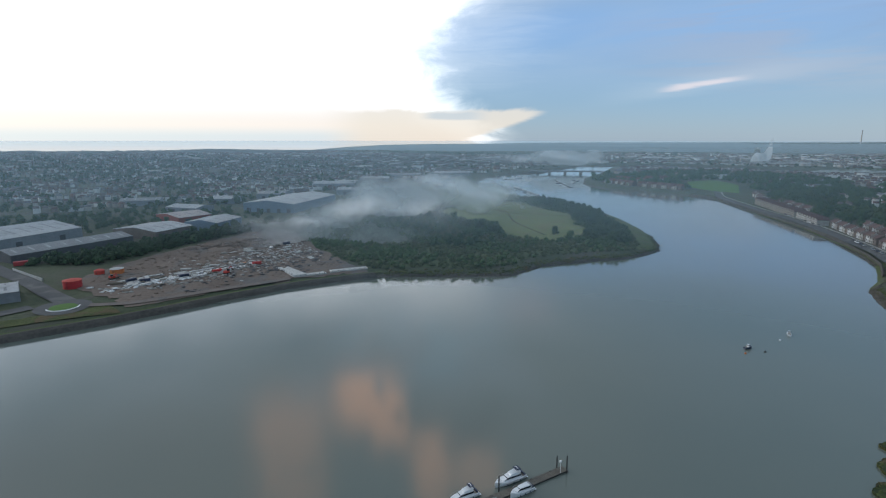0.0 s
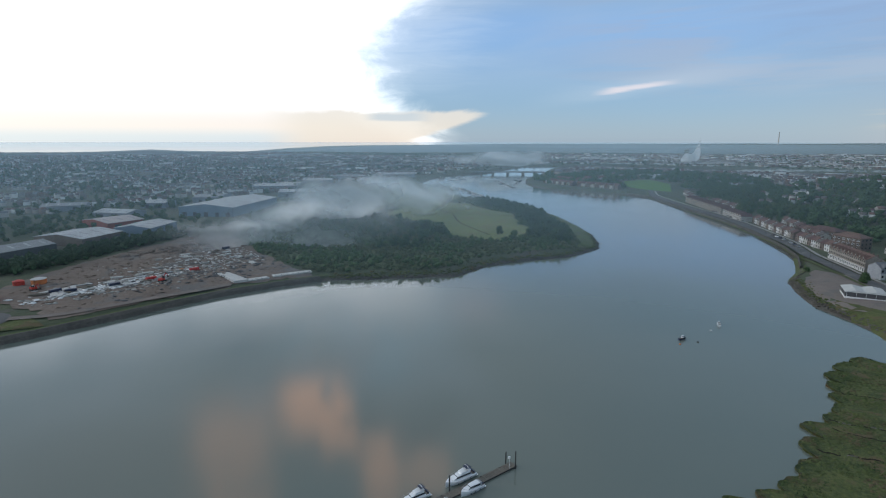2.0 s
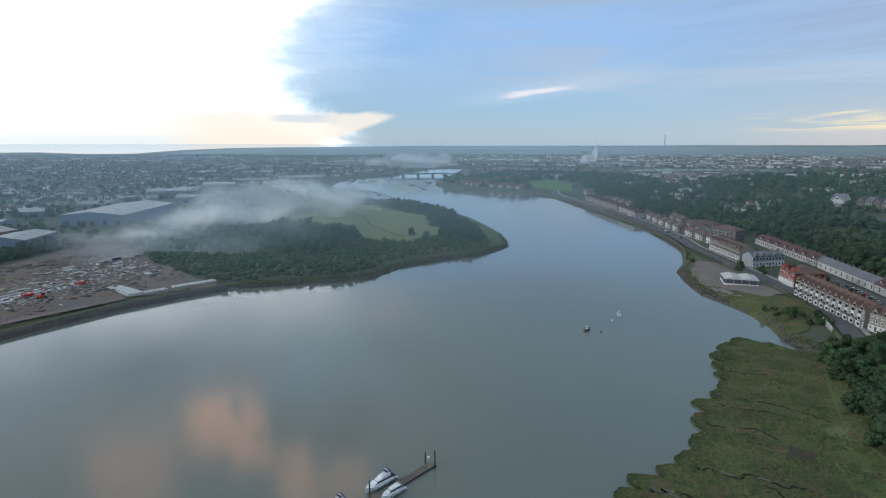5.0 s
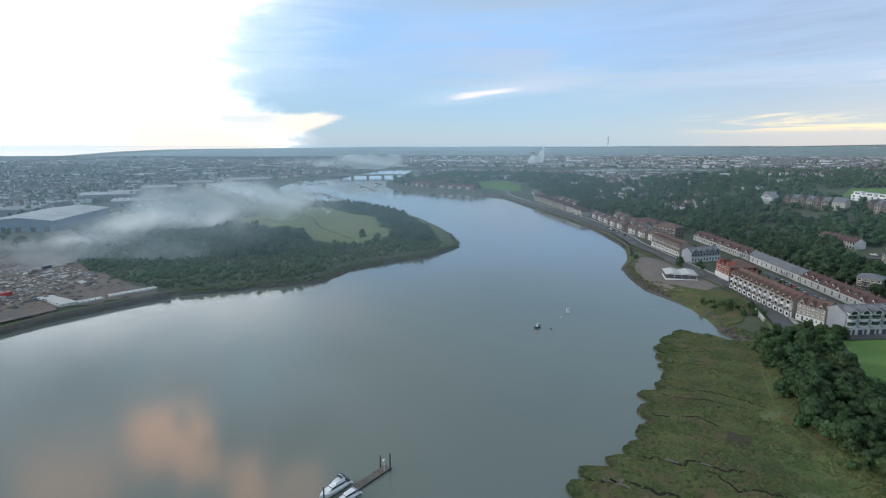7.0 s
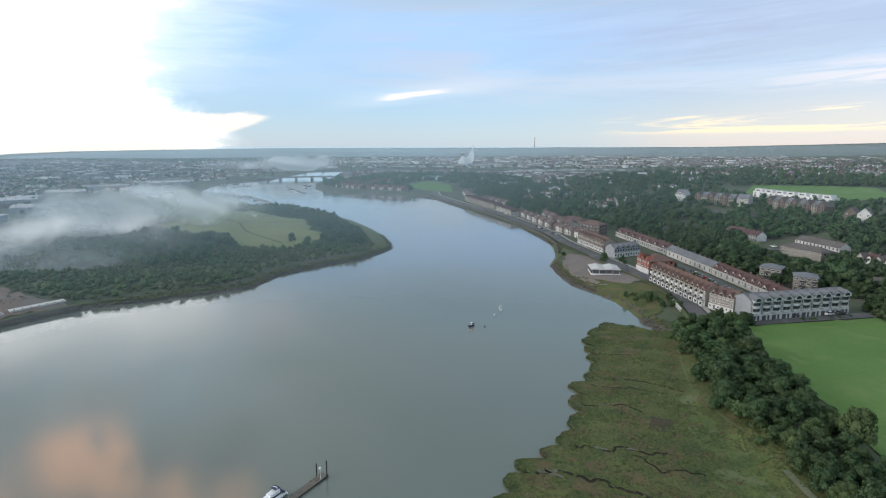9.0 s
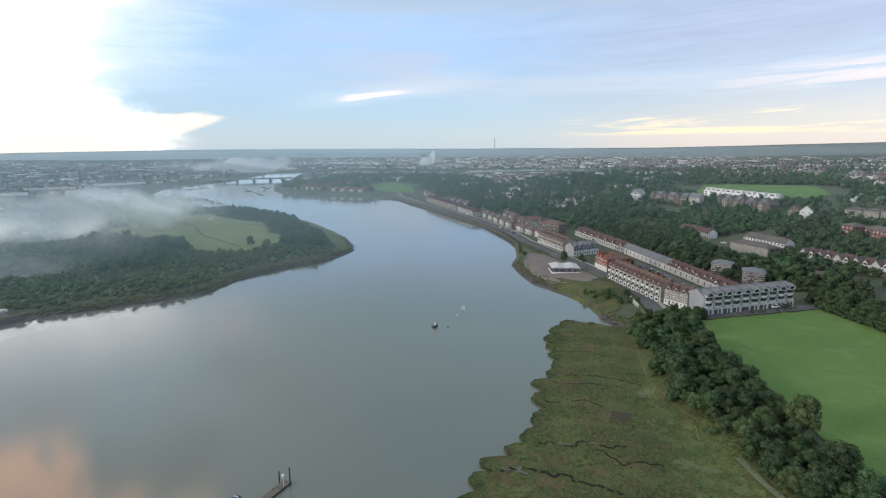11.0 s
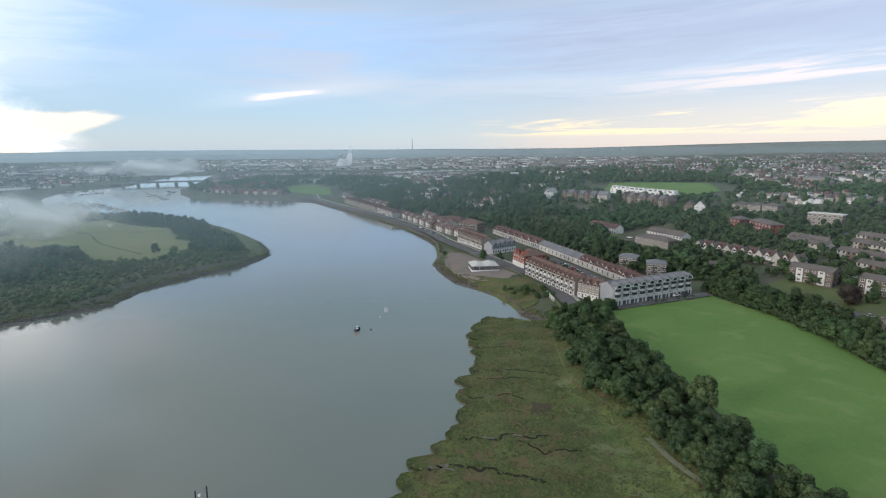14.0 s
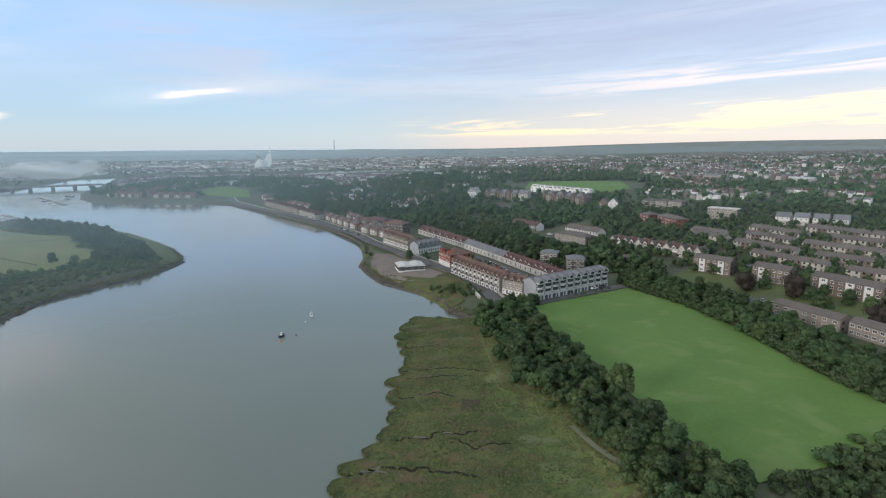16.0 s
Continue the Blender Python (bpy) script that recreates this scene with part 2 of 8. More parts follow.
# ---- materials ----
def surface(name, dark, light, size=1.0, rough=0.85, metal=0.0, bump=0.0, wide=12.0, vary=0.0, stain=None, spec=0.4, waves=None, contrast=0.25):
    """Two tones in a fine and a broad pattern at real size; stain: a third tone in patches; vary: change from piece to piece."""
    m = bpy.data.materials.new(name)
    m.use_nodes = True
    t = m.node_tree
    Val.tree = t
    shade = t.nodes["Principled BSDF"]
    pos = Val(t.nodes.new("ShaderNodeNewGeometry").outputs["Position"])
    fine = clouds(pos, 1.0 / size, 6, 0.62)
    broad = clouds(pos, 1.0 / wide, 4, 0.55)
    f = rise(fine * 0.55 + broad * 0.45, 0.5 - contrast, 0.5 + contrast)
    colour = blend(f, dark, light)
    if stain:
        patch = clouds(pos, 1.6 / wide, 6, 0.6, 0.4)
        colour = blend(rise(patch, 0.50, 0.66) * 0.8, colour, stain)
    if vary:
        rnd = Val(t.nodes.new("ShaderNodeObjectInfo").outputs["Random"])
        isl = Val(t.nodes.new("ShaderNodeNewGeometry").outputs["Random Per Island"])
        n = t.nodes.new("ShaderNodeHueSaturation")
        t.links.new(colour.s, n.inputs["Color"])
        k = (rnd + isl) * 0.5
        t.links.new((k * (2 * vary) + (1 - vary)).s, n.inputs["Value"])
        t.links.new((rnd * (vary * 0.10) + (0.5 - vary * 0.05)).s, n.inputs["Hue"])
        colour = Val(n.outputs[0])
    t.links.new(colour.s, shade.inputs["Base Color"])
    t.links.new((fine * 0.2 + (rough - 0.1)).s, shade.inputs["Roughness"])
    shade.inputs["Metallic"].default_value = metal
    shade.inputs["Specular IOR Level"].default_value = spec
    height = fine
    if waves:
        wv = t.nodes.new("ShaderNodeTexWave")
        wv.inputs["Scale"].default_value = waves
        t.links.new(pos.s, wv.inputs["Vector"])
        height = Val(wv.outputs["Fac"]) * 0.7 + fine * 0.3
    if bump:
        b = t.nodes.new("ShaderNodeBump")
        b.inputs["Strength"].default_value, b.inputs["Distance"].default_value = min(1.0, bump), size * 0.4
        t.links.new(height.s, b.inputs["Height"])
        t.links.new(b.outputs[0], shade.inputs["Normal"])
    return m


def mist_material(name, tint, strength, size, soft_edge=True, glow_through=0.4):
    """Thin vapour on sheets: mostly clear, tinted where dense; also paints the distance haze."""
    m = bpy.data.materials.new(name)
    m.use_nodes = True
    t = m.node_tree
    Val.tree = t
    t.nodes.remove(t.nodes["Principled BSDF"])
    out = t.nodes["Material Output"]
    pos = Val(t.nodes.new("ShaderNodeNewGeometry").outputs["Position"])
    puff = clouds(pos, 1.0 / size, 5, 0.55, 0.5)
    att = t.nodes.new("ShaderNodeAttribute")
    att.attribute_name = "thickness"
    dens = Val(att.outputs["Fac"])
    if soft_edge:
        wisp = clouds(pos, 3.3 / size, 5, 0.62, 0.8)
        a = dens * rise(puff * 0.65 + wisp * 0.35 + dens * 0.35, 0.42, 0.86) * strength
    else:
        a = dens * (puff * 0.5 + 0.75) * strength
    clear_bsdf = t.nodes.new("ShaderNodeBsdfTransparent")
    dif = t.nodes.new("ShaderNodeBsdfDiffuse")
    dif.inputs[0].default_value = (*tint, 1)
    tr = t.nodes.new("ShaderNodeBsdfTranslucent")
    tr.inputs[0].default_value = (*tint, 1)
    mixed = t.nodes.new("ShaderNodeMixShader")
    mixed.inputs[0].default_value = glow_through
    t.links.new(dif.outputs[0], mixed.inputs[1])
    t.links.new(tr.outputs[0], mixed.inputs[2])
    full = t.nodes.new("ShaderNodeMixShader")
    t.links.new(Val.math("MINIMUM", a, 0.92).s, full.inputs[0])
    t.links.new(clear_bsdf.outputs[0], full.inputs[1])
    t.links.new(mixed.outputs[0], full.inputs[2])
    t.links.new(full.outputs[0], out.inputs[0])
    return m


def ground_material():
    m = surface("land", (0.042, 0.060, 0.034), (0.105, 0.118, 0.068), 3.0, 0.9, bump=0.4, wide=45, stain=(0.095, 0.088, 0.075))
    t = m.node_tree
    Val.tree = t
    shade = t.nodes["Principled BSDF"]
    old = Val(shade.inputs["Base Color"].links[0].from_socket)
    sep = t.nodes.new("ShaderNodeSeparateXYZ")
    g = Val(t.nodes.new("ShaderNodeNewGeometry").outputs["Position"])
    t.links.new(g.s, sep.inputs[0])
    z = Val(sep.outputs[2])
    edge = z + (clouds(g, 0.25, 4) - 0.5) * 1.6
    mud = blend(clouds(g, 0.6, 5), (0.065, 0.06, 0.05), (0.135, 0.125, 0.105))
    t.links.new(blend(rise(edge, 1.6, 0.9), old, mud).s, shade.inputs["Base Color"])
    return m


def water_material():
    m = bpy.data.materials.new("river_water")
    m.use_nodes = True
    t = m.node_tree
    Val.tree = t
    shade = t.nodes["Principled BSDF"]
    pos = Val(t.nodes.new("ShaderNodeNewGeometry").outputs["Position"])
    silt = clouds(pos, 0.006, 3, 0.5)
    t.links.new(blend(rise(silt, 0.35, 0.65), (0.134, 0.159, 0.139), (0.162, 0.176, 0.149)).s, shade.inputs["Base Color"])
    shade.inputs["IOR"].default_value = 1.33
    shade.inputs["Specular IOR Level"].default_value = 0.62
    shade.inputs["Coat Weight"].default_value, shade.inputs["Coat Roughness"].default_value, shade.inputs["Coat IOR"].default_value = 0.62, 0.10, 1.38
    calm = clouds(pos, 0.02, 3, 0.6)
    t.links.new((rise(calm, 0.35, 0.7) * 0.06 + 0.08).s, shade.inputs["Roughness"])
    b = t.nodes.new("ShaderNodeBump")
    b.inputs["Strength"].default_value, b.inputs["Distance"].default_value = 0.03, 0.3
    t.links.new((clouds(pos, 0.45, 3, 0.5) + clouds(pos, 0.06, 2, 0.5) * 2).s, b.inputs["Height"])
    t.links.new(b.outputs[0], shade.inputs["Normal"])
    return m


LAND, WATER = ground_material(), water_material()
TURF = surface("mown_turf", (0.078, 0.155, 0.034), (0.116, 0.212, 0.05), 1.2, 0.9, bump=0.3, wide=22, stain=(0.14, 0.21, 0.062))
MEADOW_GRASS = surface("rough_meadow_grass", (0.115, 0.148, 0.054), (0.205, 0.225, 0.090), 2.0, 0.92, bump=0.5, wide=34, stain=(0.185, 0.165, 0.085))
MARSH_GRASS = surface("saltmarsh_plants", (0.036, 0.054, 0.017), (0.112, 0.126, 0.040), 0.8, 0.92, bump=1.0, wide=13, stain=(0.125, 0.088, 0.048), contrast=0.15)
BROWN_PLANTS = surface("withered_plants", (0.045, 0.036, 0.024), (0.085, 0.066, 0.042), 0.8, 0.95, bump=0.8, wide=8)
REEDS = surface("pale_reeds", (0.045, 0.075, 0.020), (0.125, 0.155, 0.050), 0.7, 0.92, bump=1.0, wide=9, stain=(0.135, 0.15, 0.075), contrast=0.16)
PALE_GRASS = surface("trodden_pale_grass", (0.085, 0.105, 0.060), (0.165, 0.18, 0.12), 0.6, 0.92, bump=0.5, wide=5)
SCRUB_GREEN = surface("scrub_foliage", (0.062, 0.086, 0.044), (0.126, 0.152, 0.078), 1.5, 0.8, wide=9, vary=0.34, spec=0.2)
TUFT = surface("marsh_tussock", (0.038, 0.062, 0.018), (0.098, 0.118, 0.036), 2.0, 0.9, wide=12, vary=0.4, stain=(0.12, 0.085, 0.05), contrast=0.16)
MUD = surface("tidal_mud", (0.018, 0.017, 0.013), (0.045, 0.04, 0.03), 0.8, 0.95, bump=0.5, spec=0.1)
RED_DULL = surface("dull_red_brick", (0.135, 0.055, 0.045), (0.21, 0.09, 0.072), 0.5, 0.9, bump=0.2, wide=6, vary=0.1)
PALE_MUD = surface("wet_pale_mud", (0.09, 0.085, 0.07), (0.17, 0.16, 0.135), 1.0, 0.9, bump=0.3, spec=0.2)
EARTH = surface("bare_brown_earth", (0.125, 0.095, 0.078), (0.235, 0.185, 0.15), 2.2, 0.95, bump=0.8, wide=26, stain=(0.15, 0.145, 0.14))
GRAVEL = surface("gravel_yard", (0.155, 0.128, 0.112), (0.245, 0.205, 0.18), 0.8, 0.95, bump=0.6, wide=14, stain=(0.15, 0.14, 0.13))
ASPHALT = surface("worn_asphalt", (0.075, 0.076, 0.078), (0.13, 0.13, 0.13), 0.6, 0.85, bump=0.2, wide=18, stain=(0.16, 0.158, 0.15))
CONCRETE = surface("weathered_concrete", (0.27, 0.26, 0.24), (0.42, 0.41, 0.38), 1.0, 0.85, bump=0.3, wide=6, stain=(0.2, 0.19, 0.17))
PALE_CONCRETE = surface("new_concrete", (0.46, 0.45, 0.43), (0.6, 0.59, 0.56), 1.2, 0.8, bump=0.2, wide=5)
QUAY = surface("dark_quay_wall", (0.05, 0.047, 0.042), (0.115, 0.105, 0.09), 1.4, 0.8, bump=0.6, wide=9)
SHORE_GREEN = surface("reedy_shore_grass", (0.062, 0.088, 0.032), (0.120, 0.150, 0.056), 1.2, 0.92, bump=0.6, wide=14, stain=(0.10, 0.10, 0.055))
LEAF = surface("broadleaf_foliage", (0.031, 0.060, 0.028), (0.069, 0.113, 0.047), 1.5, 0.75, wide=7, vary=0.34, spec=0.25)
LEAF_LIGHT = surface("light_foliage", (0.046, 0.080, 0.032), (0.092, 0.138, 0.055), 1.5, 0.75, wide=7, vary=0.3, spec=0.25)
LEAF_PURPLE = surface("copper_beech_foliage", (0.026, 0.022, 0.018), (0.05, 0.040, 0.033), 1.5, 0.75, wide=7, vary=0.2, spec=0.25)
BARK = surface("bark", (0.05, 0.04, 0.03), (0.10, 0.085, 0.065), 0.3, 0.95, bump=0.6)
WHITE = surface("white_render", (0.50, 0.50, 0.49), (0.66, 0.66, 0.645), 1.2, 0.8, wide=5, vary=0.08)
OFF_WHITE = surface("weathered_white_render", (0.40, 0.395, 0.38), (0.54, 0.53, 0.51), 0.9, 0.85, wide=4, vary=0.12)
CREAM = surface("cream_render", (0.33, 0.315, 0.285), (0.46, 0.44, 0.40), 1.2, 0.85, wide=5, vary=0.14)
BUFF = surface("buff_brick", (0.215, 0.19, 0.165), (0.31, 0.28, 0.24), 0.5, 0.9, bump=0.2, wide=6, vary=0.12)
BROWN_BRICK = surface("brown_brick", (0.115, 0.09, 0.075), (0.195, 0.155, 0.13), 0.5, 0.9, bump=0.2, wide=6, vary=0.2)
RED_BRICK = surface("red_brick", (0.22, 0.07, 0.05), (0.32, 0.11, 0.078), 0.5, 0.9, bump=0.2, wide=6, vary=0.1)
GREY_RENDER = surface("grey_blue_render", (0.235, 0.25, 0.27), (0.33, 0.345, 0.365), 1.0, 0.85, wide=4, vary=0.08)
TILE_RED = surface("red_brown_roof_tiles", (0.11, 0.066, 0.055), (0.175, 0.108, 0.088), 0.7, 0.85, bump=0.3, wide=7, vary=0.16)
TILE_DARK = surface("dark_red_roof_tiles", (0.075, 0.042, 0.04), (0.125, 0.072, 0.066), 0.7, 0.85, bump=0.3, wide=7, vary=0.14)
SLATE = surface("grey_slate", (0.115, 0.12, 0.13), (0.19, 0.195, 0.21), 0.7, 0.7, bump=0.3, wide=7, vary=0.14)
DARK_ROOF = surface("dark_brown_roof", (0.085, 0.074, 0.069), (0.150, 0.131, 0.122), 0.7, 0.8, bump=0.3, wide=7, vary=0.2)
SHEET_ROOF = surface("pale_sheet_roof", (0.36, 0.37, 0.38), (0.50, 0.51, 0.52), 2.0, 0.5, bump=0.25, wide=16, stain=(0.30, 0.31, 0.31), waves=0.8)
SHEET_GREY = surface("grey_sheet_roof", (0.19, 0.195, 0.20), (0.29, 0.295, 0.30), 2.0, 0.55, bump=0.25, wide=16, waves=0.8)
SHEET_PINK = surface("faded_pink_sheet_roof", (0.36, 0.30, 0.29), (0.50, 0.43, 0.41), 2.0, 0.55, bump=0.25, wide=16, waves=0.8)
CLADDING = surface("grey_cladding", (0.20, 0.215, 0.235), (0.29, 0.305, 0.325), 2.0, 0.6, bump=0.2, wide=14, waves=1.2)
BLUE_CLAD = surface("blue_grey_cladding", (0.16, 0.21, 0.27), (0.23, 0.29, 0.36), 2.0, 0.6, bump=0.2, wide=14)
DARK_CLAD = surface("dark_cladding", (0.06, 0.06, 0.065), (0.10, 0.10, 0.105), 2.0, 0.7, wide=10)
GLASS_DARK = surface("dark_window_glass", (0.02, 0.023, 0.027), (0.045, 0.05, 0.058), 2.0, 0.18, wide=3, vary=0.3, spec=0.6)
PAINT_WHITE = surface("white_paint", (0.70, 0.70, 0.69), (0.82, 0.82, 0.81), 1.0, 0.5, wide=4)
PAINT_RED = surface("red_paint", (0.42, 0.035, 0.03), (0.55, 0.06, 0.05), 1.0, 0.55, wide=4, vary=0.1)
PAINT_ORANGE = surface("orange_paint", (0.55, 0.17, 0.05), (0.65, 0.24, 0.09), 1.0, 0.6, wide=4)
PAINT_BLUE = surface("navy_paint", (0.02, 0.03, 0.06), (0.04, 0.055, 0.10), 1.0, 0.4, wide=4)
PAINT_SILVER = surface("silver_paint", (0.32, 0.33, 0.34), (0.45, 0.46, 0.47), 1.0, 0.35, metal=0.3, wide=4, vary=0.3)
RUBBER = surface("black_rubber", (0.02, 0.02, 0.02), (0.04, 0.04, 0.04), 0.3, 0.8)
WOOD_GREY = surface("weathered_decking", (0.11, 0.098, 0.08), (0.20, 0.18, 0.15), 0.5, 0.9, bump=0.4, wide=4, vary=0.2)
STEEL_DARK = surface("dark_steel", (0.05, 0.05, 0.05), (0.10, 0.095, 0.09), 0.5, 0.6, metal=0.4)
HULL = surface("white_gelcoat", (0.70, 0.71, 0.72), (0.82, 0.83, 0.84), 1.0, 0.3, wide=3, spec=0.5)
STONE = surface("ragstone", (0.15, 0.145, 0.13), (0.25, 0.24, 0.215), 0.8, 0.9, bump=0.4, wide=6)
# distance haze painted as a blue-grey tint on a see-through sheet
HAZE_TINT = mist_material("haze_tint", (0.64, 0.87, 1.0), 1.0, 420.0, soft_edge=False, glow_through=0.05)
# paler tint for the upright shell, glowing through from the sky behind
FAR_HAZE_TINT = mist_material("far_haze_tint", (0.72, 0.85, 0.98), 1.0, 420.0, soft_edge=False, glow_through=0.5)
MIST = mist_material("river_mist", (0.95, 0.97, 0.98), 1.0, 34.0, glow_through=0.7)
SMOKE = mist_material("chimney_smoke", (0.92, 0.94, 0.96), 1.0, 30.0, glow_through=0.6)

# ---- ground, water, surfaces ----
from mathutils.geometry import delaunay_2d_cdt


def mesh_of(name, verts, faces, material, smooth_shade=False):
    me = bpy.data.meshes.new(name)
    me.from_pydata([tuple(map(float, v)) for v in verts], [], [tuple(map(int, f)) for f in faces])
    if material:
        me.materials.append(material)
    if smooth_shade:
        me.polygons.foreach_set("use_smooth", [True] * len(me.polygons))
    me.update()
    return me


def steps(ranges):
    vals = []
    for a, b, s in ranges:
        vals += list(np.arange(a, b, s))
    return np.array(vals + [ranges[-1][1]])


gx = steps([(-6000, -2000, 250), (-2000, -800, 60), (-800, -420, 20), (-420, 420, 5), (420, 900, 14), (900, 2200, 50), (2200, 6000, 220)])
gy = steps([(-1500, -200, 120), (-200, 0, 16), (0, 560, 5), (560, 900, 10), (900, 1700, 24), (1700, 3000, 90), (3000, 5600, 120)])
GX, GY = np.meshgrid(gx, gy)
GZ = land_height(GX, GY)
nx, ny = len(gx), len(gy)
idx = np.arange(nx * ny).reshape(ny, nx)
quads = np.stack([idx[:-1, :-1], idx[:-1, 1:], idx[1:, 1:], idx[1:, :-1]], -1).reshape(-1, 4)
ground = new("ground", mesh_of("ground", np.stack([GX, GY, GZ], -1).reshape(-1, 3), quads, LAND, True))
tagged(ground, "grassy and built-up river valley land with muddy banks", "ground", kind="structure")

water = new("water", mesh_of("water", [(-6000, -1500, 0), (6000, -1500, 0), (6000, 3000, 0), (-6000, 3000, 0)], [(0, 1, 2, 3)], WATER))
tagged(water, "calm murky grey-green tidal river water", "river", kind="structure")


def densify(outline, step):
    pts = []
    for (ax, ay), (bx, by) in zip(outline, outline[1:] + outline[:1]):
        n = max(1, int(math.hypot(bx - ax, by - ay) / step))
        pts += [(ax + (bx - ax) * i / n, ay + (by - ay) * i / n) for i in range(n)]
    return pts


def height_at(x, y):
    return float(land_height(np.array([x]), np.array([y]))[0])


def drape(name, outline, material, lift=0.25, step=6.0, wobble=0.0, label="", category="", low=None, skirt=0.0, seed=1):
    """A sheet laid over the land inside an outline."""
    rng = np.random.default_rng(seed)
    edge = densify(outline, min(step, 4.0) if wobble else step)
    if wobble:
        edge = [(x + rng.normal() * wobble, y + rng.normal() * wobble) for x, y in edge]
    xs, ys = [p[0] for p in edge], [p[1] for p in edge]
    mx, my = np.meshgrid(np.arange(min(xs), max(xs), step), np.arange(min(ys), max(ys), step))
    mx, my = mx.ravel() + rng.normal(size=mx.size) * step * 0.1, my.ravel() + rng.normal(size=mx.size) * step * 0.1
    keep = inside_distance(mx, my, edge) > step * 0.4
    pts = edge + list(zip(mx[keep], my[keep]))
    n = len(edge)
    v2, _, faces, *_ = delaunay_2d_cdt([Vector(p) for p in pts], [(i, (i + 1) % n) for i in range(n)], [], 1, 1e-4)
    ax, ay = np.array([v.x for v in v2]), np.array([v.y for v in v2])
    z = land_height(ax, ay) + lift
    if low is not None:
        z = np.maximum(z, low)
    verts = list(zip(ax, ay, z))
    faces = [tuple(f) for f in faces]
    if skirt:
        base = len(verts)
        counts = {}
        for f in faces:
            for a, b in zip(f, f[1:] + f[:1]):
                counts[(min(a, b), max(a, b))] = counts.get((min(a, b), max(a, b)), 0) + 1
        down = {}
        for (a, b), c in counts.items():
            if c == 1:
                for q in (a, b):
                    if q not in down:
                        down[q] = len(verts)
                        verts.append((ax[q], ay[q], z[q] - skirt))
                faces.append((a, b, down[b], down[a]))
    ob = new(name, mesh_of(name, verts, faces, material, True))
    return tagged(ob, label, category, kind="structure")


def ribbon(name, line, width, material, lift=0.3, step=4.0, label="", category="", smooth_line=True, low=None, kind="structure", rows=2):
    """A strip of even width along a line, following the land."""
    pts = np.array(line, float)
    if smooth_line and len(pts) > 2:
        t = np.arange(len(pts))
        u = np.linspace(0, len(pts) - 1, (len(pts) - 1) * 8 + 1)
        pts = np.stack([np.interp(u, t, pts[:, 0]), np.interp(u, t, pts[:, 1])], 1)
        for _ in range(6):
            pts[1:-1] = (pts[:-2] + 2 * pts[1:-1] + pts[2:]) / 4
    length = np.concatenate([[0], np.cumsum(np.hypot(*np.diff(pts, axis=0).T))])
    s = np.linspace(0, length[-1], max(2, int(length[-1] / step) + 1))
    p = np.stack([np.interp(s, length, pts[:, 0]), np.interp(s, length, pts[:, 1])], 1)
    d = np.gradient(p, axis=0)
    d /= np.linalg.norm(d, axis=1, keepdims=True)
    side = np.stack([-d[:, 1], d[:, 0]], 1)
    faces = []
    across = np.linspace(-0.5, 0.5, rows) * width
    q = p[:, None, :] + side[:, None, :] * across[None, :, None]
    z = land_height(q[..., 0], q[..., 1])
    z = np.maximum(z, z.mean(1, keepdims=True)) + lift
    if low is not None:
        z = np.maximum(z, low)
    verts = np.concatenate([q, z[..., None]], -1).reshape(-1, 3)
    for i in range(len(p) - 1):
        for j in range(rows - 1):
            a = i * rows + j
            faces.append((a, a + rows, a + rows + 1, a + 1))
    ob = new(name, mesh_of(name, verts, faces, material, True))
    return tagged(ob, label, category, kind=kind)


FIELD = [(214, 136), (276, 117), (264, 86), (245, 57), (219, 31), (204, 13), (197, 2), (161, 1), (151, 9), (130, 22), (140, 43), (155, 63), (171, 85), (187, 111)]
drape("playing_field", FIELD, TURF, 0.3, 6, 0.5, "mown bright green playing field grass", "field")
MEADOW = [(-14, 545), (-6, 590), (20, 640), (50, 668), (86, 660), (94, 622), (106, 587), (123, 556), (112, 481), (117, 462), (100, 418), (77, 404), (44, 425), (44, 496), (8, 521)]
drape("meadow", MEADOW, MEADOW_GRASS, 0.3, 8, 1.5, "rough yellow-green meadow inside woodland", "meadow")
SITE = [(-45, 306), (-60, 322), (-92, 370), (-118, 420), (-136, 438), (-165, 446), (-200, 340), (-206, 292), (-196, 268), (-166, 250), (-150, 238), (-130, 254), (-112, 272), (-88, 292), (-62, 306)]
drape("building_site_ground", SITE, EARTH, 0.3, 6, 1.2, "bare churned brown earth of a building site", "bare ground")
HARD = [(252, 296), (262, 262), (246, 216), (218, 212), (208, 226), (212, 244), (222, 266), (234, 282)]
drape("gravel_yard", HARD, GRAVEL, 0.25, 5, 0.8, "pale brown gravel yard by the river", "yard")
drape("shore_grass", [(226, 284), (250, 300), (275, 335), (283, 345), (262, 338), (243, 312)], SHORE_GREEN, 0.35, 4, 0.8, "green grass strip on the river bank", "grass")
drape("shore_grass", [(214, 236), (222, 214), (236, 205), (220, 182), (198, 168), (190, 172), (203, 205), (207, 228)], MARSH_GRASS, 0.3, 4, 0.8, "rough green bank vegetation", "grass")
drape("park_grass", [(392, 800), (412, 776), (448, 850), (436, 905), (392, 905), (374, 850)], TURF, 0.8, 10, 0.0, "green riverside park lawn on a slope", "park")
drape("hill_field", [(563, 378), (551, 330), (556, 276), (596, 255), (660, 300), (620, 405)], TURF, 0.8, 12, 0.0, "green sports field on the hill behind white houses", "field")
drape("verge", [(-150, 232), (-172, 218), (-205, 196), (-222, 178), (-212, 200), (-186, 219), (-160, 240)], MARSH_GRASS, 0.35, 4, 0.4, "rough grass verge along the quay", "grass")
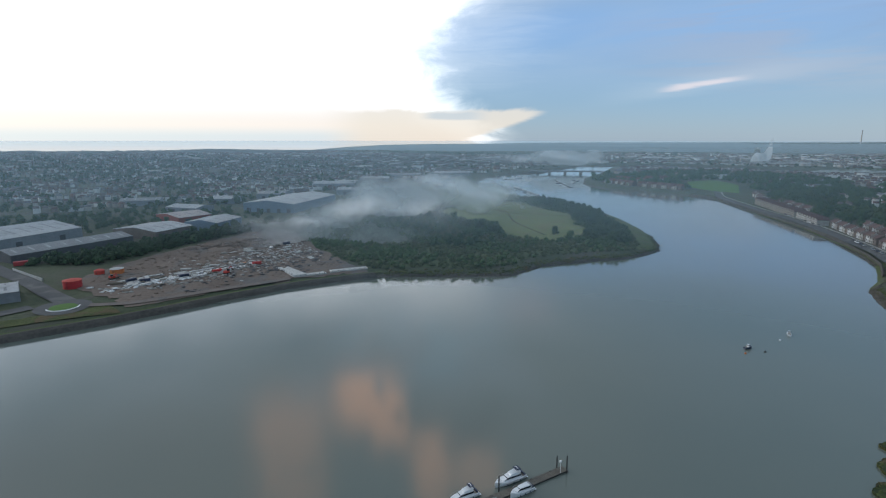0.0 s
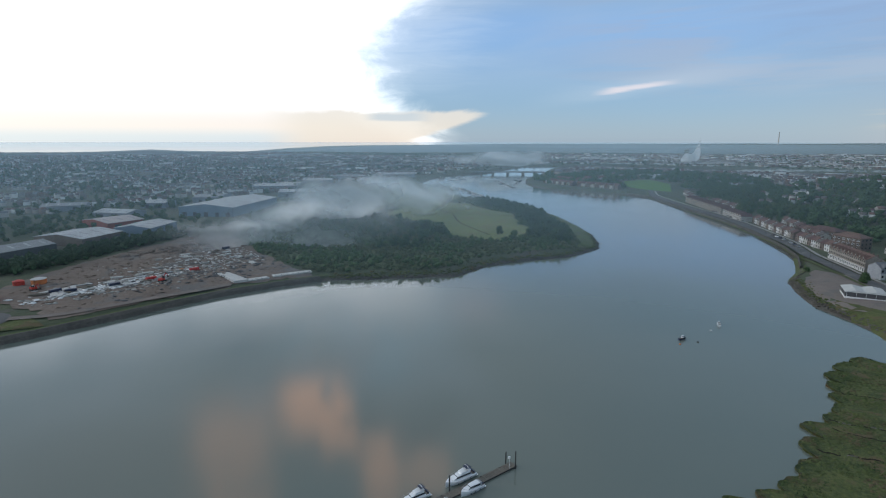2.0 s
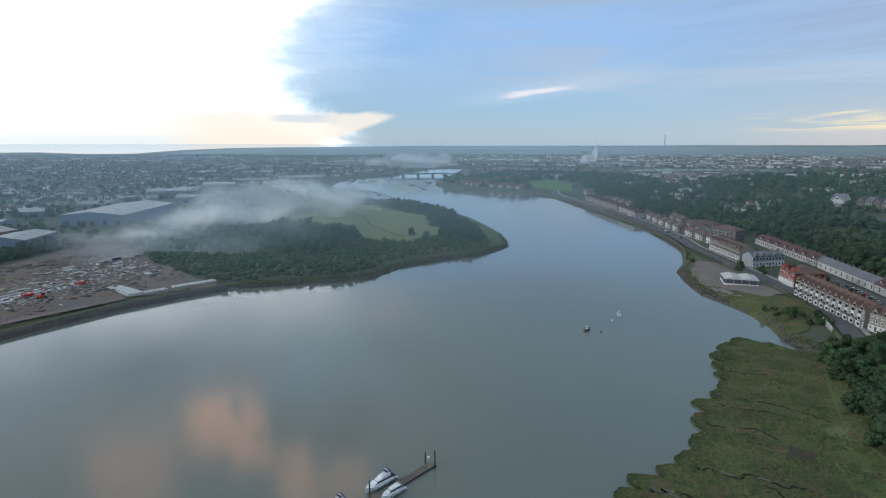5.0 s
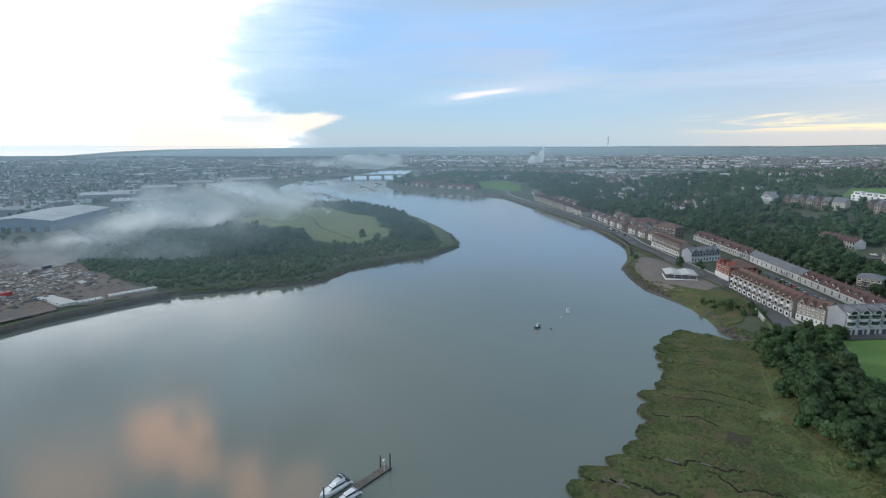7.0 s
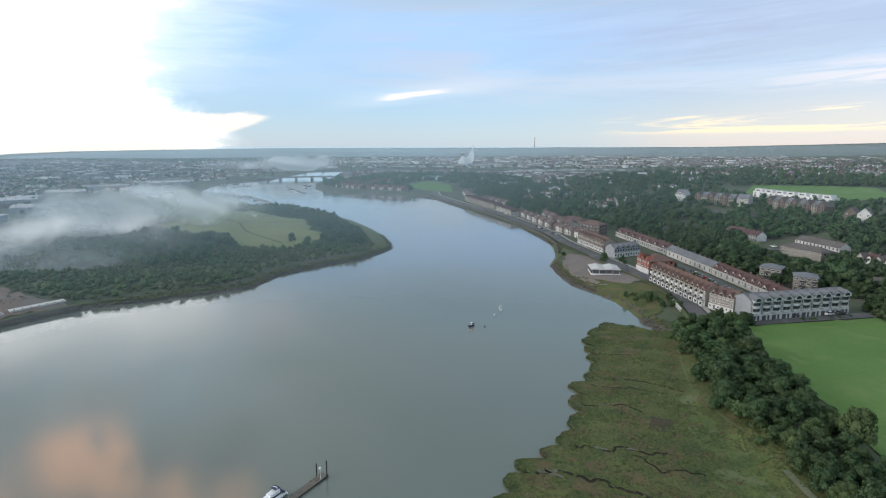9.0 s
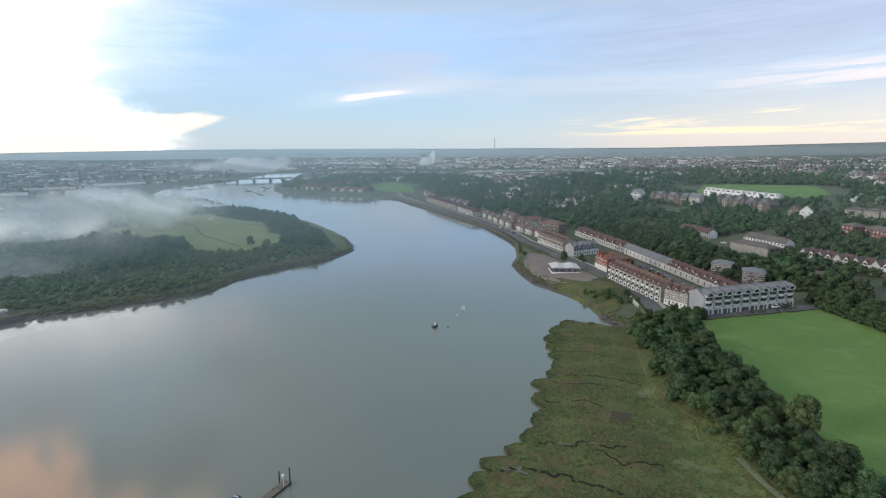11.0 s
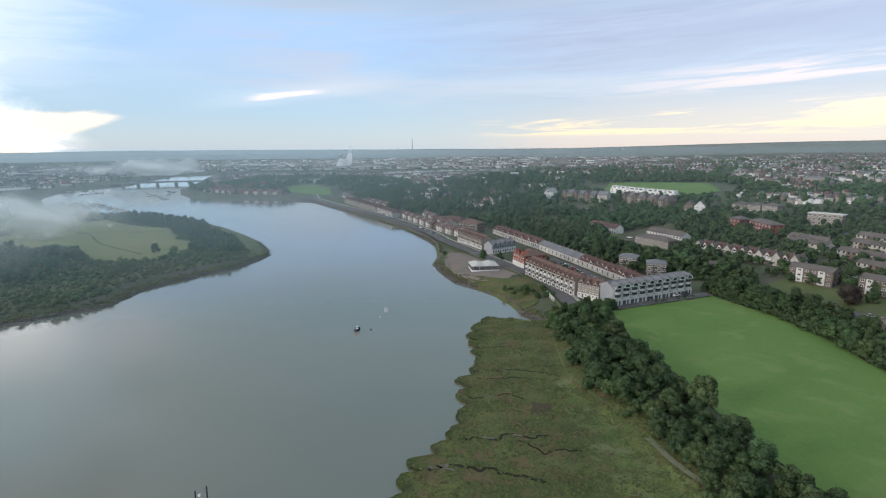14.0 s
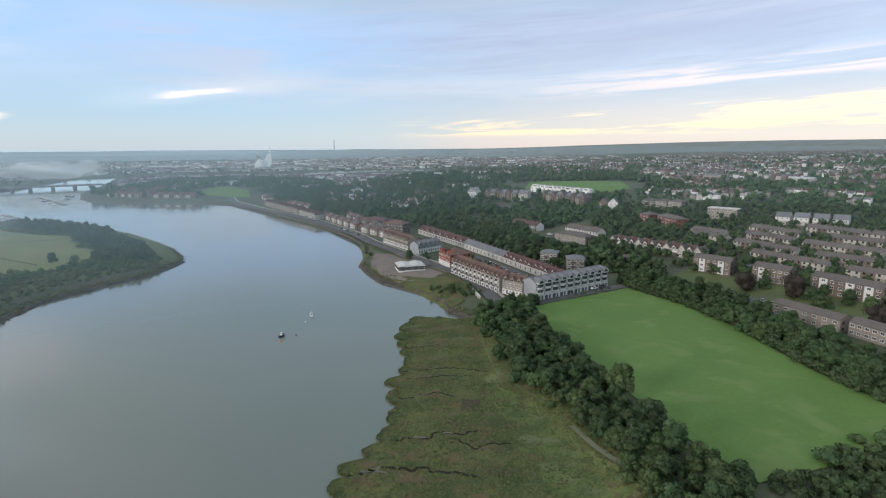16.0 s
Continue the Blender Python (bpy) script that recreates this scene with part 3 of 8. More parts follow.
drape("point_grass", [(148, 386), (157, 405), (168, 452), (171, 500), (172, 545), (162, 560), (156, 520), (150, 450), (140, 402), (134, 380)], SHORE_GREEN, 0.3, 5, 0.6, "reedy grass on the point of the peninsula", "grass")
ribbon("field_track", [(34, 640), (48, 600), (60, 560), (92, 548), (124, 540)], 2.2, MARSH_GRASS, 0.42, 6, "worn track across the meadow", "track")
ribbon("field_track", [(60, 560), (58, 500), (76, 430)], 1.8, MARSH_GRASS, 0.42, 6, "worn track across the meadow", "track")
ROUGH = [(300, 150), (330, 245), (345, 300), (390, 330), (420, 300), (405, 255), (380, 240), (352, 225), (330, 180)]
drape("rough_slope", ROUGH, MEADOW_GRASS, 0.4, 8, 1.0, "overgrown grassy slope behind the terraces", "grass")

# saltmarsh with a scalloped edge towards the water
edge_line = [(181, 160), (172, 176), (161, 173), (155, 167), (148, 158), (138, 148), (131, 141), (124, 135), (116, 129), (110, 121), (101, 115), (92, 109), (84, 103), (75, 100),
             (65, 95), (40, 83), (0, 61), (-30, 40)]
rng = np.random.default_rng(7)
fine_edge = []
for (ax, ay), (bx, by) in zip(edge_line, edge_line[1:]):
    n = max(2, int(math.hypot(bx - ax, by - ay) / 0.6))
    fine_edge += [(ax + (bx - ax) * i / n, ay + (by - ay) * i / n) for i in range(n)]
arc, lobed = 0.0, []
for i, (x, y) in enumerate(fine_edge):
    arc += 0.6
    bulge = 6.6 * abs(math.sin(arc / 3.1 + 0.8 * math.sin(arc / 11))) ** 0.55 * (0.72 + 0.34 * math.sin(arc / 7.3 + 1)) + 0.7 * abs(math.sin(arc / 1.1))
    lobed.append((x - 0.62 * (bulge - 3.6) + 0.5 * math.sin(arc / 2.1), y + 0.78 * (bulge - 3.6)))
inland = [(-60, 0), (60, -20), (113, 40), (125, 54), (135, 67), (144, 85), (149, 99), (164, 117), (182, 136), (192, 150)]
MARSH_EDGE = lobed + inland
drape("saltmarsh", MARSH_EDGE, MARSH_GRASS, 0.28, 3.0, 0.0, "green and brown saltmarsh plants with winding creeks", "saltmarsh", low=0.75, skirt=1.2)


def wiggle(a, b, n, amp, seed):
    r = np.random.default_rng(seed)
    p = [np.array(a) + (np.array(b) - np.array(a)) * i / n for i in range(n + 1)]
    side = np.array([-(b[1] - a[1]), b[0] - a[0]]) / math.hypot(b[0] - a[0], b[1] - a[1])
    return [tuple(q + side * amp * (r.normal() * 0.7 + (1 if i % 2 else -1) * 0.5)) for i, q in enumerate(p)]


def meander(points, amp, seed):
    """A line through the points with tight bends between them."""
    g = np.random.default_rng(seed)
    line = []
    for (ax, ay), (bx, by) in zip(points, points[1:]):
        n = max(2, int(math.hypot(bx - ax, by - ay) / 1.3))
        ux, uy = (bx - ax) / math.hypot(bx - ax, by - ay), (by - ay) / math.hypot(bx - ax, by - ay)
        for i in range(n):
            w = amp * (math.sin(i * 2.4 + seed) + 0.5 * g.normal())
            line.append((ax + (bx - ax) * i / n - uy * w, ay + (by - ay) * i / n + ux * w))
    return line + [points[-1]]


CREEKS = (((124, 133.1), (128.2, 129.3), (133.4, 126.3), (137.6, 121.3), (140.7, 115.5), (143, 109.3)), ((120.8, 128.5), (123.7, 124.6), (130.6, 119.2), (136.3, 111.7)),
          ((108.7, 118.7), (115.7, 114.3), (119.9, 112.1), (120.9, 106.1)), ((91, 101.9), (95.9, 97.7), (97.2, 94.6), (99.7, 95.7), (102.7, 92.9), (104.5, 89.4), (109.6, 87.3)),
          ((100.9, 91.2), (102.4, 86), (101.1, 81.7), (104.6, 81.5), (109.4, 75.8)), ((74.8, 96.8), (80.5, 93.5), (82.3, 91), (83.6, 87.3), (86.5, 87), (86.5, 83.7), (89.3, 80.3), (91.7, 75.8), (91.5, 72.8)),
          ((140, 150), (147, 144), (152, 141)), ((58, 90), (66, 82), (74, 77), (80, 68)), ((150, 158), (158, 152), (166, 150)))
for k, (pts, w) in enumerate(zip(CREEKS, (0.62, 0.5, 0.6, 0.85, 0.6, 1.0, 0.45, 1.1, 0.4))):
    ribbon("creek", meander(pts, 0.55, k), w, MUD, 0.34, 0.7, "narrow dark mud creek winding through saltmarsh", "creek", low=0.82)
for a, b, w in (((125.5, 131.6), (128, 129.8), 0.7), ((131.5, 127.6), (134, 126), 0.6), ((95.2, 98.4), (97, 95.6), 0.9), ((102, 93.6), (103.6, 91.4), 0.7), ((75.5, 96.9), (79.5, 94.4), 1.5), ((77, 96.5), (79, 91.5), 0.8), ((113.8, 115.6), (116, 114.4), 0.5)):
    ribbon("mud_patch", wiggle(a, b, 6, 0.3, 31), w, PALE_MUD, 0.38, 0.6, "pale wet mud showing between marsh plants", "mud", low=0.86)
drape("burnt_patch", [(121.1, 102.7), (124.7, 97.4), (117.8, 93.9), (114.8, 98.4)], BROWN_PLANTS, 0.34, 2, 0.7, "dark brown patch of withered marsh plants", "marsh plants", low=0.84)
drape("reed_bed", [(146, 108), (139, 100), (134.5, 90), (131, 80), (122, 63), (117, 55), (112, 42), (100, 36), (92, 48), (103, 62), (112, 74), (120, 84), (131, 99), (141, 109)], REEDS, 0.33, 2.5, 1.4, "pale yellow-green reeds between marsh and trees", "reeds", low=0.85)
ribbon("footpath", [(186, 150), (160.5, 124.9), (146.7, 110), (140.1, 99.6), (136.8, 90.1), (133.7, 80.5)], 0.7, SHORE_GREEN, 0.42, 1.5, "narrow worn path along the foot of the trees", "path", low=0.92)
ribbon("footpath", [(126, 67), (124.4, 64.2), (120.9, 58.6), (117.5, 51.9), (114, 42), (108, 30)], 1.5, PALE_GRASS, 0.42, 1.5, "pale trodden strip along the foot of the trees", "path", low=0.92)

# roads
ESPLANADE = [(420, 900), (392, 800), (369, 750), (357, 690), (343, 600), (331, 505), (316, 440), (296, 372), (281, 340), (264, 290), (252, 250), (243, 214), (228, 180), (212, 160), (203, 148)]
ribbon("road", ESPLANADE, 7.5, ASPHALT, 0.42, 5, "worn grey asphalt riverside road", "road", rows=4)
ribbon("pavement", [(x - 6.2, y + 1.4) for x, y in ESPLANADE], 1.8, SHORE_GREEN, 0.52, 5, "grassy verge between road and river", "verge", rows=3)
ribbon("pavement", [(x + 5.8, y - 1.4) for x, y in ESPLANADE], 2.2, CONCRETE, 0.52, 5, "pale concrete pavement before terraces", "pavement", rows=3)
ribbon("road", [(203, 146), (214, 139.5), (240, 132), (276, 121), (300, 112)], 6.0, ASPHALT, 0.4, 4, "narrow asphalt road beside the playing field", "road", rows=3)
ribbon("road", [(-300, 330), (-265, 304), (-228, 279), (-200, 256), (-182, 243)], 9, ASPHALT, 0.42, 5, "worn asphalt road to the roundabout", "road", rows=3)
ribbon("road", [(-192, 234), (-200, 222), (-215, 205), (-240, 170)], 8, ASPHALT, 0.42, 5, "worn asphalt quay road", "road", rows=3)
ribbon("road", [(-168, 238), (-150, 243), (-120, 268), (-90, 292)], 4.5, GRAVEL, 0.5, 5, "dusty track along the building site", "track", rows=3)
drape("road_circle", [(-178 + 11.5 * math.cos(a / 20 * math.tau), 235 + 11.5 * math.sin(a / 20 * math.tau)) for a in range(20)], ASPHALT, 0.47, 4, 0, "worn asphalt roundabout carriageway", "road")
ribbon("road", [(290, 128), (300, 108), (298, 82), (288, 55), (268, 25), (250, -20)], 7, ASPHALT, 0.5, 4, "asphalt estate road with parked cars", "road", rows=3)
drape("car_park", [(276, 62), (288, 58), (296, 84), (284, 86)], ASPHALT, 0.55, 4, 0, "asphalt car park of the flats", "car park")
drape("courtyard", [(236, 168), (249, 205), (262, 240), (290, 232), (280, 205), (262, 166), (250, 150)], ASPHALT, 0.35, 5, 0, "asphalt parking court between terraces", "car park")
drape("courtyard", [(280, 285), (292, 330), (318, 330), (300, 282)], ASPHALT, 0.35, 5, 0, "asphalt parking court behind the terrace", "car park")
for line in ([(340, 250), (372, 240), (392, 205), (384, 165), (368, 120), (352, 90), (340, 40)], [(470, 430), (480, 330), (470, 240), (450, 150), (430, 60)], [(520, 400), (528, 330), (520, 270), (505, 200)],
             [(336, 330), (372, 300), (400, 262)]):
    ribbon("road", line, 5.5, ASPHALT, 0.6, 6, "hillside residential asphalt street", "road", rows=3)

drape("estate_lawn", [(303, 110), (332, 104), (326, 60), (318, 40), (306, 6), (284, -4), (262, 8), (276, 46), (290, 58), (300, 84)], SHORE_GREEN, 0.3, 6, 0.6, "worn olive lawn round the estate flats", "lawn")

# quay wall along the building site
quay_line = LEFT_BANK[2:12]
ribbon("quay_walk", [(x - 2.2, y + 2.8) for x, y in quay_line], 1.8, SHORE_GREEN, 0.9, 4, "grassy path on top of the quay", "path", smooth_line=False)
verts, faces = [], []
dq = densify(list(quay_line), 5.0)
dq = dq[:int(sum(math.hypot(b[0] - a[0], b[1] - a[1]) for a, b in zip(quay_line, quay_line[1:])) / 5.0) - 4]
for i, (x, y) in enumerate(dq):
    wob = 0.3 * math.sin(i * 1.7) + 0.2 * math.sin(i * 0.6)
    verts += [(x + 0.6, y - 0.8, -1.0), (x - 0.5, y + 0.7, 1.6 + wob), (x - 1.6, y + 2.0, 2.7), (x - 2.4, y + 3.0, 2.7)]
for i in range(len(dq) - 1):
    for j in range(3):
        a = i * 4 + j
        faces.append((a, a + 4, a + 5, a + 1))
tagged(new("quay_wall", mesh_of("quay_wall", verts, faces, QUAY)), "dark stained sloping quay wall above the water", "quay wall", kind="structure")
verts, faces = [], []
ds = []
for (ax, ay), (bx, by) in zip(RIGHT_BANK[10:18], RIGHT_BANK[11:19]):
    n = max(1, int(math.hypot(bx - ax, by - ay) / 6))
    ds += [(ax + (bx - ax) * i / n, ay + (by - ay) * i / n) for i in range(n)]
for i, (x, y) in enumerate(ds):
    verts += [(x + 1.0, y, -0.5), (x + 1.5, y, 2.9), (x + 2.0, y, 2.9), (x + 2.1, y, 1.6)]
for i in range(len(ds) - 1):
    for j in range(3):
        a = i * 4 + j
        faces.append((a, a + 1, a + 5, a + 4))
tagged(new("river_wall", mesh_of("river_wall", verts, faces, QUAY)), "stone river wall along the esplanade", "river wall", kind="structure")


# ---- haze and mist ----
def vapour(name, verts, faces, density, material, label, category):
    me = mesh_of(name, verts, faces, material, True)
    a = me.attributes.new("thickness", "FLOAT", "POINT")
    a.data.foreach_set("value", [float(d) for d in density])
    return tagged(new(name, me), label, category, kind="stuff")


# sheet added over the valley to paint distance haze, denser with range
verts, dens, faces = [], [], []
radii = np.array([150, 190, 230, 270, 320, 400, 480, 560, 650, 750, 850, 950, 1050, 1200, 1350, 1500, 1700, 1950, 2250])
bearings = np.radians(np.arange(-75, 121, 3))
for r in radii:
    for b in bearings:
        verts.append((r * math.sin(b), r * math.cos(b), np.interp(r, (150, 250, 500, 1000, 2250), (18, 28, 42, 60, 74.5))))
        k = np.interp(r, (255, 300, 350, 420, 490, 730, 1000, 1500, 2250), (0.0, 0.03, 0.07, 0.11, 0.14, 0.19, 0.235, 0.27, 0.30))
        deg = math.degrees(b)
        # extra painted haze that pales the peninsula
        near_tint = np.interp(r, (165, 220, 270, 330, 420, 520), (0, 0.035, 0.06, 0.065, 0.05, 0)) * np.interp(deg, (-24, -10, 20, 28), (0, 1, 1, 0))
        dens.append(k * np.interp(deg, (-40, 5, 25, 36, 46, 60, 90), (1.2, 1.3, 1.15, 0.85, 0.5, 0.32, 0.25)) + near_tint)
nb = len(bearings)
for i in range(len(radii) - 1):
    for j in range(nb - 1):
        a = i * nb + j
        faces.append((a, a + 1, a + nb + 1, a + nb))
vapour("haze_layer", verts, faces, dens, HAZE_TINT, "see-through sheet tinted blue-grey as distance haze over the valley", "haze")


# upright shell cut to the skyline, its tint painting haze on the far hills
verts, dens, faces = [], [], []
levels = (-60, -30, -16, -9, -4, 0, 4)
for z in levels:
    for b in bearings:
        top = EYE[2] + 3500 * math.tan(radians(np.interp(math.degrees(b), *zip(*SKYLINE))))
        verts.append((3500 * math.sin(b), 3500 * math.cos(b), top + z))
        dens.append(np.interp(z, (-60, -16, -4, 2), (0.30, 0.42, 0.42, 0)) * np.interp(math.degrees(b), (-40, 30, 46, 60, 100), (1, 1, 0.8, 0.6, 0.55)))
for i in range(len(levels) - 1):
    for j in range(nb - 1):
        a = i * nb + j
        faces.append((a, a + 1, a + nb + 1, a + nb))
vapour("haze_layer", verts, faces, dens, FAR_HAZE_TINT, "see-through shell tinted blue-grey as haze before the far hills", "haze")


def mist_sheet(cx, cy, z0, width, height, bearing, peak, material, seed, lean=0.5, name="mist_bank", label="", category="mist"):
    """A billowing curtain of vapour, densest low in its middle, thin at its rims."""
    r = np.random.default_rng(seed)
    ph = r.uniform(0, 6.3, 6)
    ux, uy = math.cos(bearing), -math.sin(bearing)
    verts, dens, faces = [], [], []
    nu, nv = 40, 16
    for j in range(nv + 1):
        v = j / nv
        for i in range(nu + 1):
            u = i / nu * 2 - 1
            along = u * width / 2
            depth = v * height * lean + 8 * math.sin(u * 5 + ph[0]) + 5 * math.sin(v * 6 + u * 3 + ph[1])
            z = z0 + v * height * (0.62 + 0.38 * u) * (0.8 + 0.2 * math.sin(u * 4.3 + ph[2]))
            verts.append((cx + ux * along - uy * depth, cy + uy * along + ux * depth, z))
            fall = max(0.0, 1 - abs(u) ** 2.2) * smooth(np.float64(v * 3.0)) * (1 - smooth(np.float64((v - 0.35) / 0.65)))
            dens.append(float(fall) * peak)
    for j in range(nv):
        for i in range(nu):
            a = j * (nu + 1) + i
            faces.append((a, a + 1, a + nu + 2, a + nu + 1))
    return vapour(name, verts, faces, dens, material, label, category)


def mist_puff(b, d, zc, width, height, peak, seed, slope=0.0, label=""):
    """A loose billow of vapour hanging across the valley: firm above, trailing off below."""
    r = np.random.default_rng(seed)
    ph = r.uniform(0, 6.3, 6)
    b = radians(b)
    ux, uy = math.cos(b), -math.sin(b)
    verts, dens, faces = [], [], []
    nu, nv = 48, 28
    for j in range(nv + 1):
        v = j / nv * 2 - 1
        for i in range(nu + 1):
            u = i / nu * 2 - 1
            across = u * width / 2 + 3 * math.sin(v * 4 + ph[3])
            depth = 10 * math.sin(u * 4 + ph[0]) + 6 * math.sin(v * 5 + u * 3 + ph[1]) + v * height * 0.3
            crest = 0.22 * math.sin(u * 5.5 + ph[2]) + 0.12 * math.sin(u * 12 + ph[4])
            verts.append((d * math.sin(b) + ux * across - uy * depth, d * math.cos(b) + uy * across + ux * depth, zc + v * height / 2 + slope * u * width / 2))
            w = v - crest * 0.7
            q = u * u + (w * w * (1.5 if w > 0 else 0.85))
            rim = float(smooth(np.float64((1 - abs(u)) * 3))) * float(smooth(np.float64((1 - abs(v)) * 3)))
            dens.append(math.exp(-2.0 * q) * rim * peak)
    for j in range(nv):
        for i in range(nu):
            a = j * (nu + 1) + i
            faces.append((a, a + 1, a + nu + 2, a + nu + 1))
    return vapour("mist_bank", verts, faces, dens, MIST, label, "mist")


lab = "white bank of river mist drifting over the woodland"
for k, (b, d, zc, w, h, pk, sl) in enumerate(((-16, 420, 15, 130, 34, 0.75, 0.06), (-10.5, 470, 23, 150, 46, 0.9, 0.10), (-5.5, 520, 27, 150, 52, 1.35, 0.06), (0.5, 570, 27, 150, 50, 1.3, -0.04),
                                              (-9, 410, 14, 210, 44, 0.55, 0.02), (5, 620, 20, 130, 44, 0.7, -0.08))):
    mist_puff(b, d, zc, w, h, pk, k + 3, sl, lab)
for k, (b, d, w, h, pk) in enumerate(((33, 1500, 420, 26, 0.75), (40, 1650, 600, 24, 0.6), (27, 1900, 600, 34, 0.7), (48, 2100, 700, 26, 0.5), (22, 2300, 700, 40, 0.6), (8, 2200, 700, 40, 0.45))):
    mist_sheet(d * math.sin(radians(b)), d * math.cos(radians(b)), 2, w, h, radians(b), pk, MIST, 40 + k, 0.3, label="low pale mist lying in the far valley")
mist_puff(12.0, 1440, 36, 230, 52, 2.2, 11, 0.0, "pale mist over the river by the bridge")
mist_puff(10, 1520, 34, 420, 46, 1.1, 12, 0.0, "pale mist over the river by the bridge")

# ---- making things ----
def part(name, bm, material, parent, label=""):
    me = bpy.data.meshes.new(name)
    bm.to_mesh(me)
    bm.free()
    me.materials.append(material)
    ob = new(name, me)
    ob.parent = parent
    if label:
        ob["label"] = label
    return ob


def thing(name, label, category, group=""):
    return tagged(new(name), label, category, group)


def box(bm, x0, y0, z0, x1, y1, z1):
    v = [bm.verts.new(p) for p in ((x0, y0, z0), (x1, y0, z0), (x1, y1, z0), (x0, y1, z0), (x0, y0, z1), (x1, y0, z1), (x1, y1, z1), (x0, y1, z1))]
    for f in ((3, 2, 1, 0), (4, 5, 6, 7), (0, 1, 5, 4), (1, 2, 6, 5), (2, 3, 7, 6), (3, 0, 4, 7)):
        bm.faces.new([v[i] for i in f])
    return bm


def boxes(*dims):
    bm = bmesh.new()
    for d in dims:
        box(bm, *d)
    return bm


def loft(bm, rings, cap=True):
    """Skin between rings of equal count."""
    vr = [[bm.verts.new(p) for p in ring] for ring in rings]
    n = len(vr[0])
    for a, b in zip(vr, vr[1:]):
        for i in range(n):
            bm.faces.new((a[i], a[(i + 1) % n], b[(i + 1) % n], b[i]))
    if cap:
        bm.faces.new(list(reversed(vr[0])))
        bm.faces.new(vr[-1])
    return bm


def tube(bm, p, q, r0, r1, n=7):
    p, q = Vector(p), Vector(q)
    u = (q - p).to_track_quat("Z", "Y").to_matrix()
    rings = [[c + u @ Vector((r * math.cos(k / n * math.tau), r * math.sin(k / n * math.tau), 0)) for k in range(n)] for c, r in ((p, r0), (q, r1))]
    return loft(bm, rings)


def ico(centre, radius, squash=1.0, level=1):
    """Points and triangles of a rough ball."""
    bm = bmesh.new()
    bmesh.ops.create_icosphere(bm, subdivisions=level, radius=1)
    v = np.array([tuple(q.co) for q in bm.verts])
    f = np.array([[q.index for q in face.verts] for face in bm.faces])
    bm.free()
    return v, f


BALL_V, BALL_F = ico(0, 1, level=1)


def crown_arrays(seed, width, height, base, leaves, leaf, lobes=9, narrow=0.0):
    """A crown of leaf sprays set round several lobes, with gaps and an uneven outline."""
    r = np.random.default_rng(seed)
    verts, faces = [], []
    cen, rad = [], []
    for i in range(lobes):
        h = r.uniform(0.12, 0.95)
        spread = width / 2 * (1 - narrow * h) * math.sqrt(max(0.05, 1 - (h * 1.05 - 0.35) ** 2 * 1.6))
        a = r.uniform(0, math.tau)
        q = spread * r.uniform(0.25, 0.78)
        cen.append((q * math.cos(a), q * math.sin(a), base + (height - base) * h * 0.86))
        rad.append(width * r.uniform(0.17, 0.30) * (0.72 if lobes > 12 else 1.0))
    cen.append((0, 0, base + (height - base) * 0.5))
    rad.append(width * 0.33)
    cen, rad = np.array(cen), np.array(rad)
    n0 = 0
    for c, q in zip(cen, rad):
        v = BALL_V * q * 0.86 * (1 + r.normal(size=(len(BALL_V), 1)) * 0.12)
        v[:, 2] *= 0.85
        verts.append(v + c)
        faces.append(BALL_F + n0)
        n0 += len(v)
    tri = [np.concatenate(faces)]
    vv = [np.concatenate(verts)]
    k = r.integers(0, len(cen), leaves)
    d = r.normal(size=(leaves, 3))
    d[:, 2] = d[:, 2] * 0.8 + 0.25
    d /= np.linalg.norm(d, axis=1, keepdims=True)
    p = cen[k] + d * rad[k][:, None] * r.uniform(0.82, 1.18, (leaves, 1)) * np.array((1, 1, 0.85))
    nrm = d + r.normal(size=(leaves, 3)) * 0.55
    nrm /= np.linalg.norm(nrm, axis=1, keepdims=True)
    t = np.cross(nrm, r.normal(size=(leaves, 3)))
    t /= np.linalg.norm(t, axis=1, keepdims=True)
    b = np.cross(nrm, t)
    s = leaf * r.uniform(0.6, 1.3, (leaves, 1))
    quad = np.stack([p - t * s, p + b * s * 0.6 + nrm * s * 0.15, p + t * s, p - b * s * 0.6 + nrm * s * 0.15], 1)
    vv.append(quad.reshape(-1, 3))
    q0 = n0 + np.arange(leaves)[:, None] * 4
    tri.append(np.concatenate([q0 + np.array([[0, 1, 2]]), q0 + np.array([[0, 2, 3]])]))
    return np.concatenate(vv), np.concatenate(tri)


def fast_mesh(name, verts, tris, material):
    me = bpy.data.meshes.new(name)
    me.vertices.add(len(verts))
    me.vertices.foreach_set("co", np.asarray(verts, np.float32).ravel())
    me.loops.add(len(tris) * 3)
    me.loops.foreach_set("vertex_index", np.asarray(tris, np.int32).ravel())
    me.polygons.add(len(tris))
    me.polygons.foreach_set("loop_start", np.arange(0, len(tris) * 3, 3, dtype=np.int32))
    me.update(calc_edges=True)
    me.validate()
    me.materials.append(material)
    return me


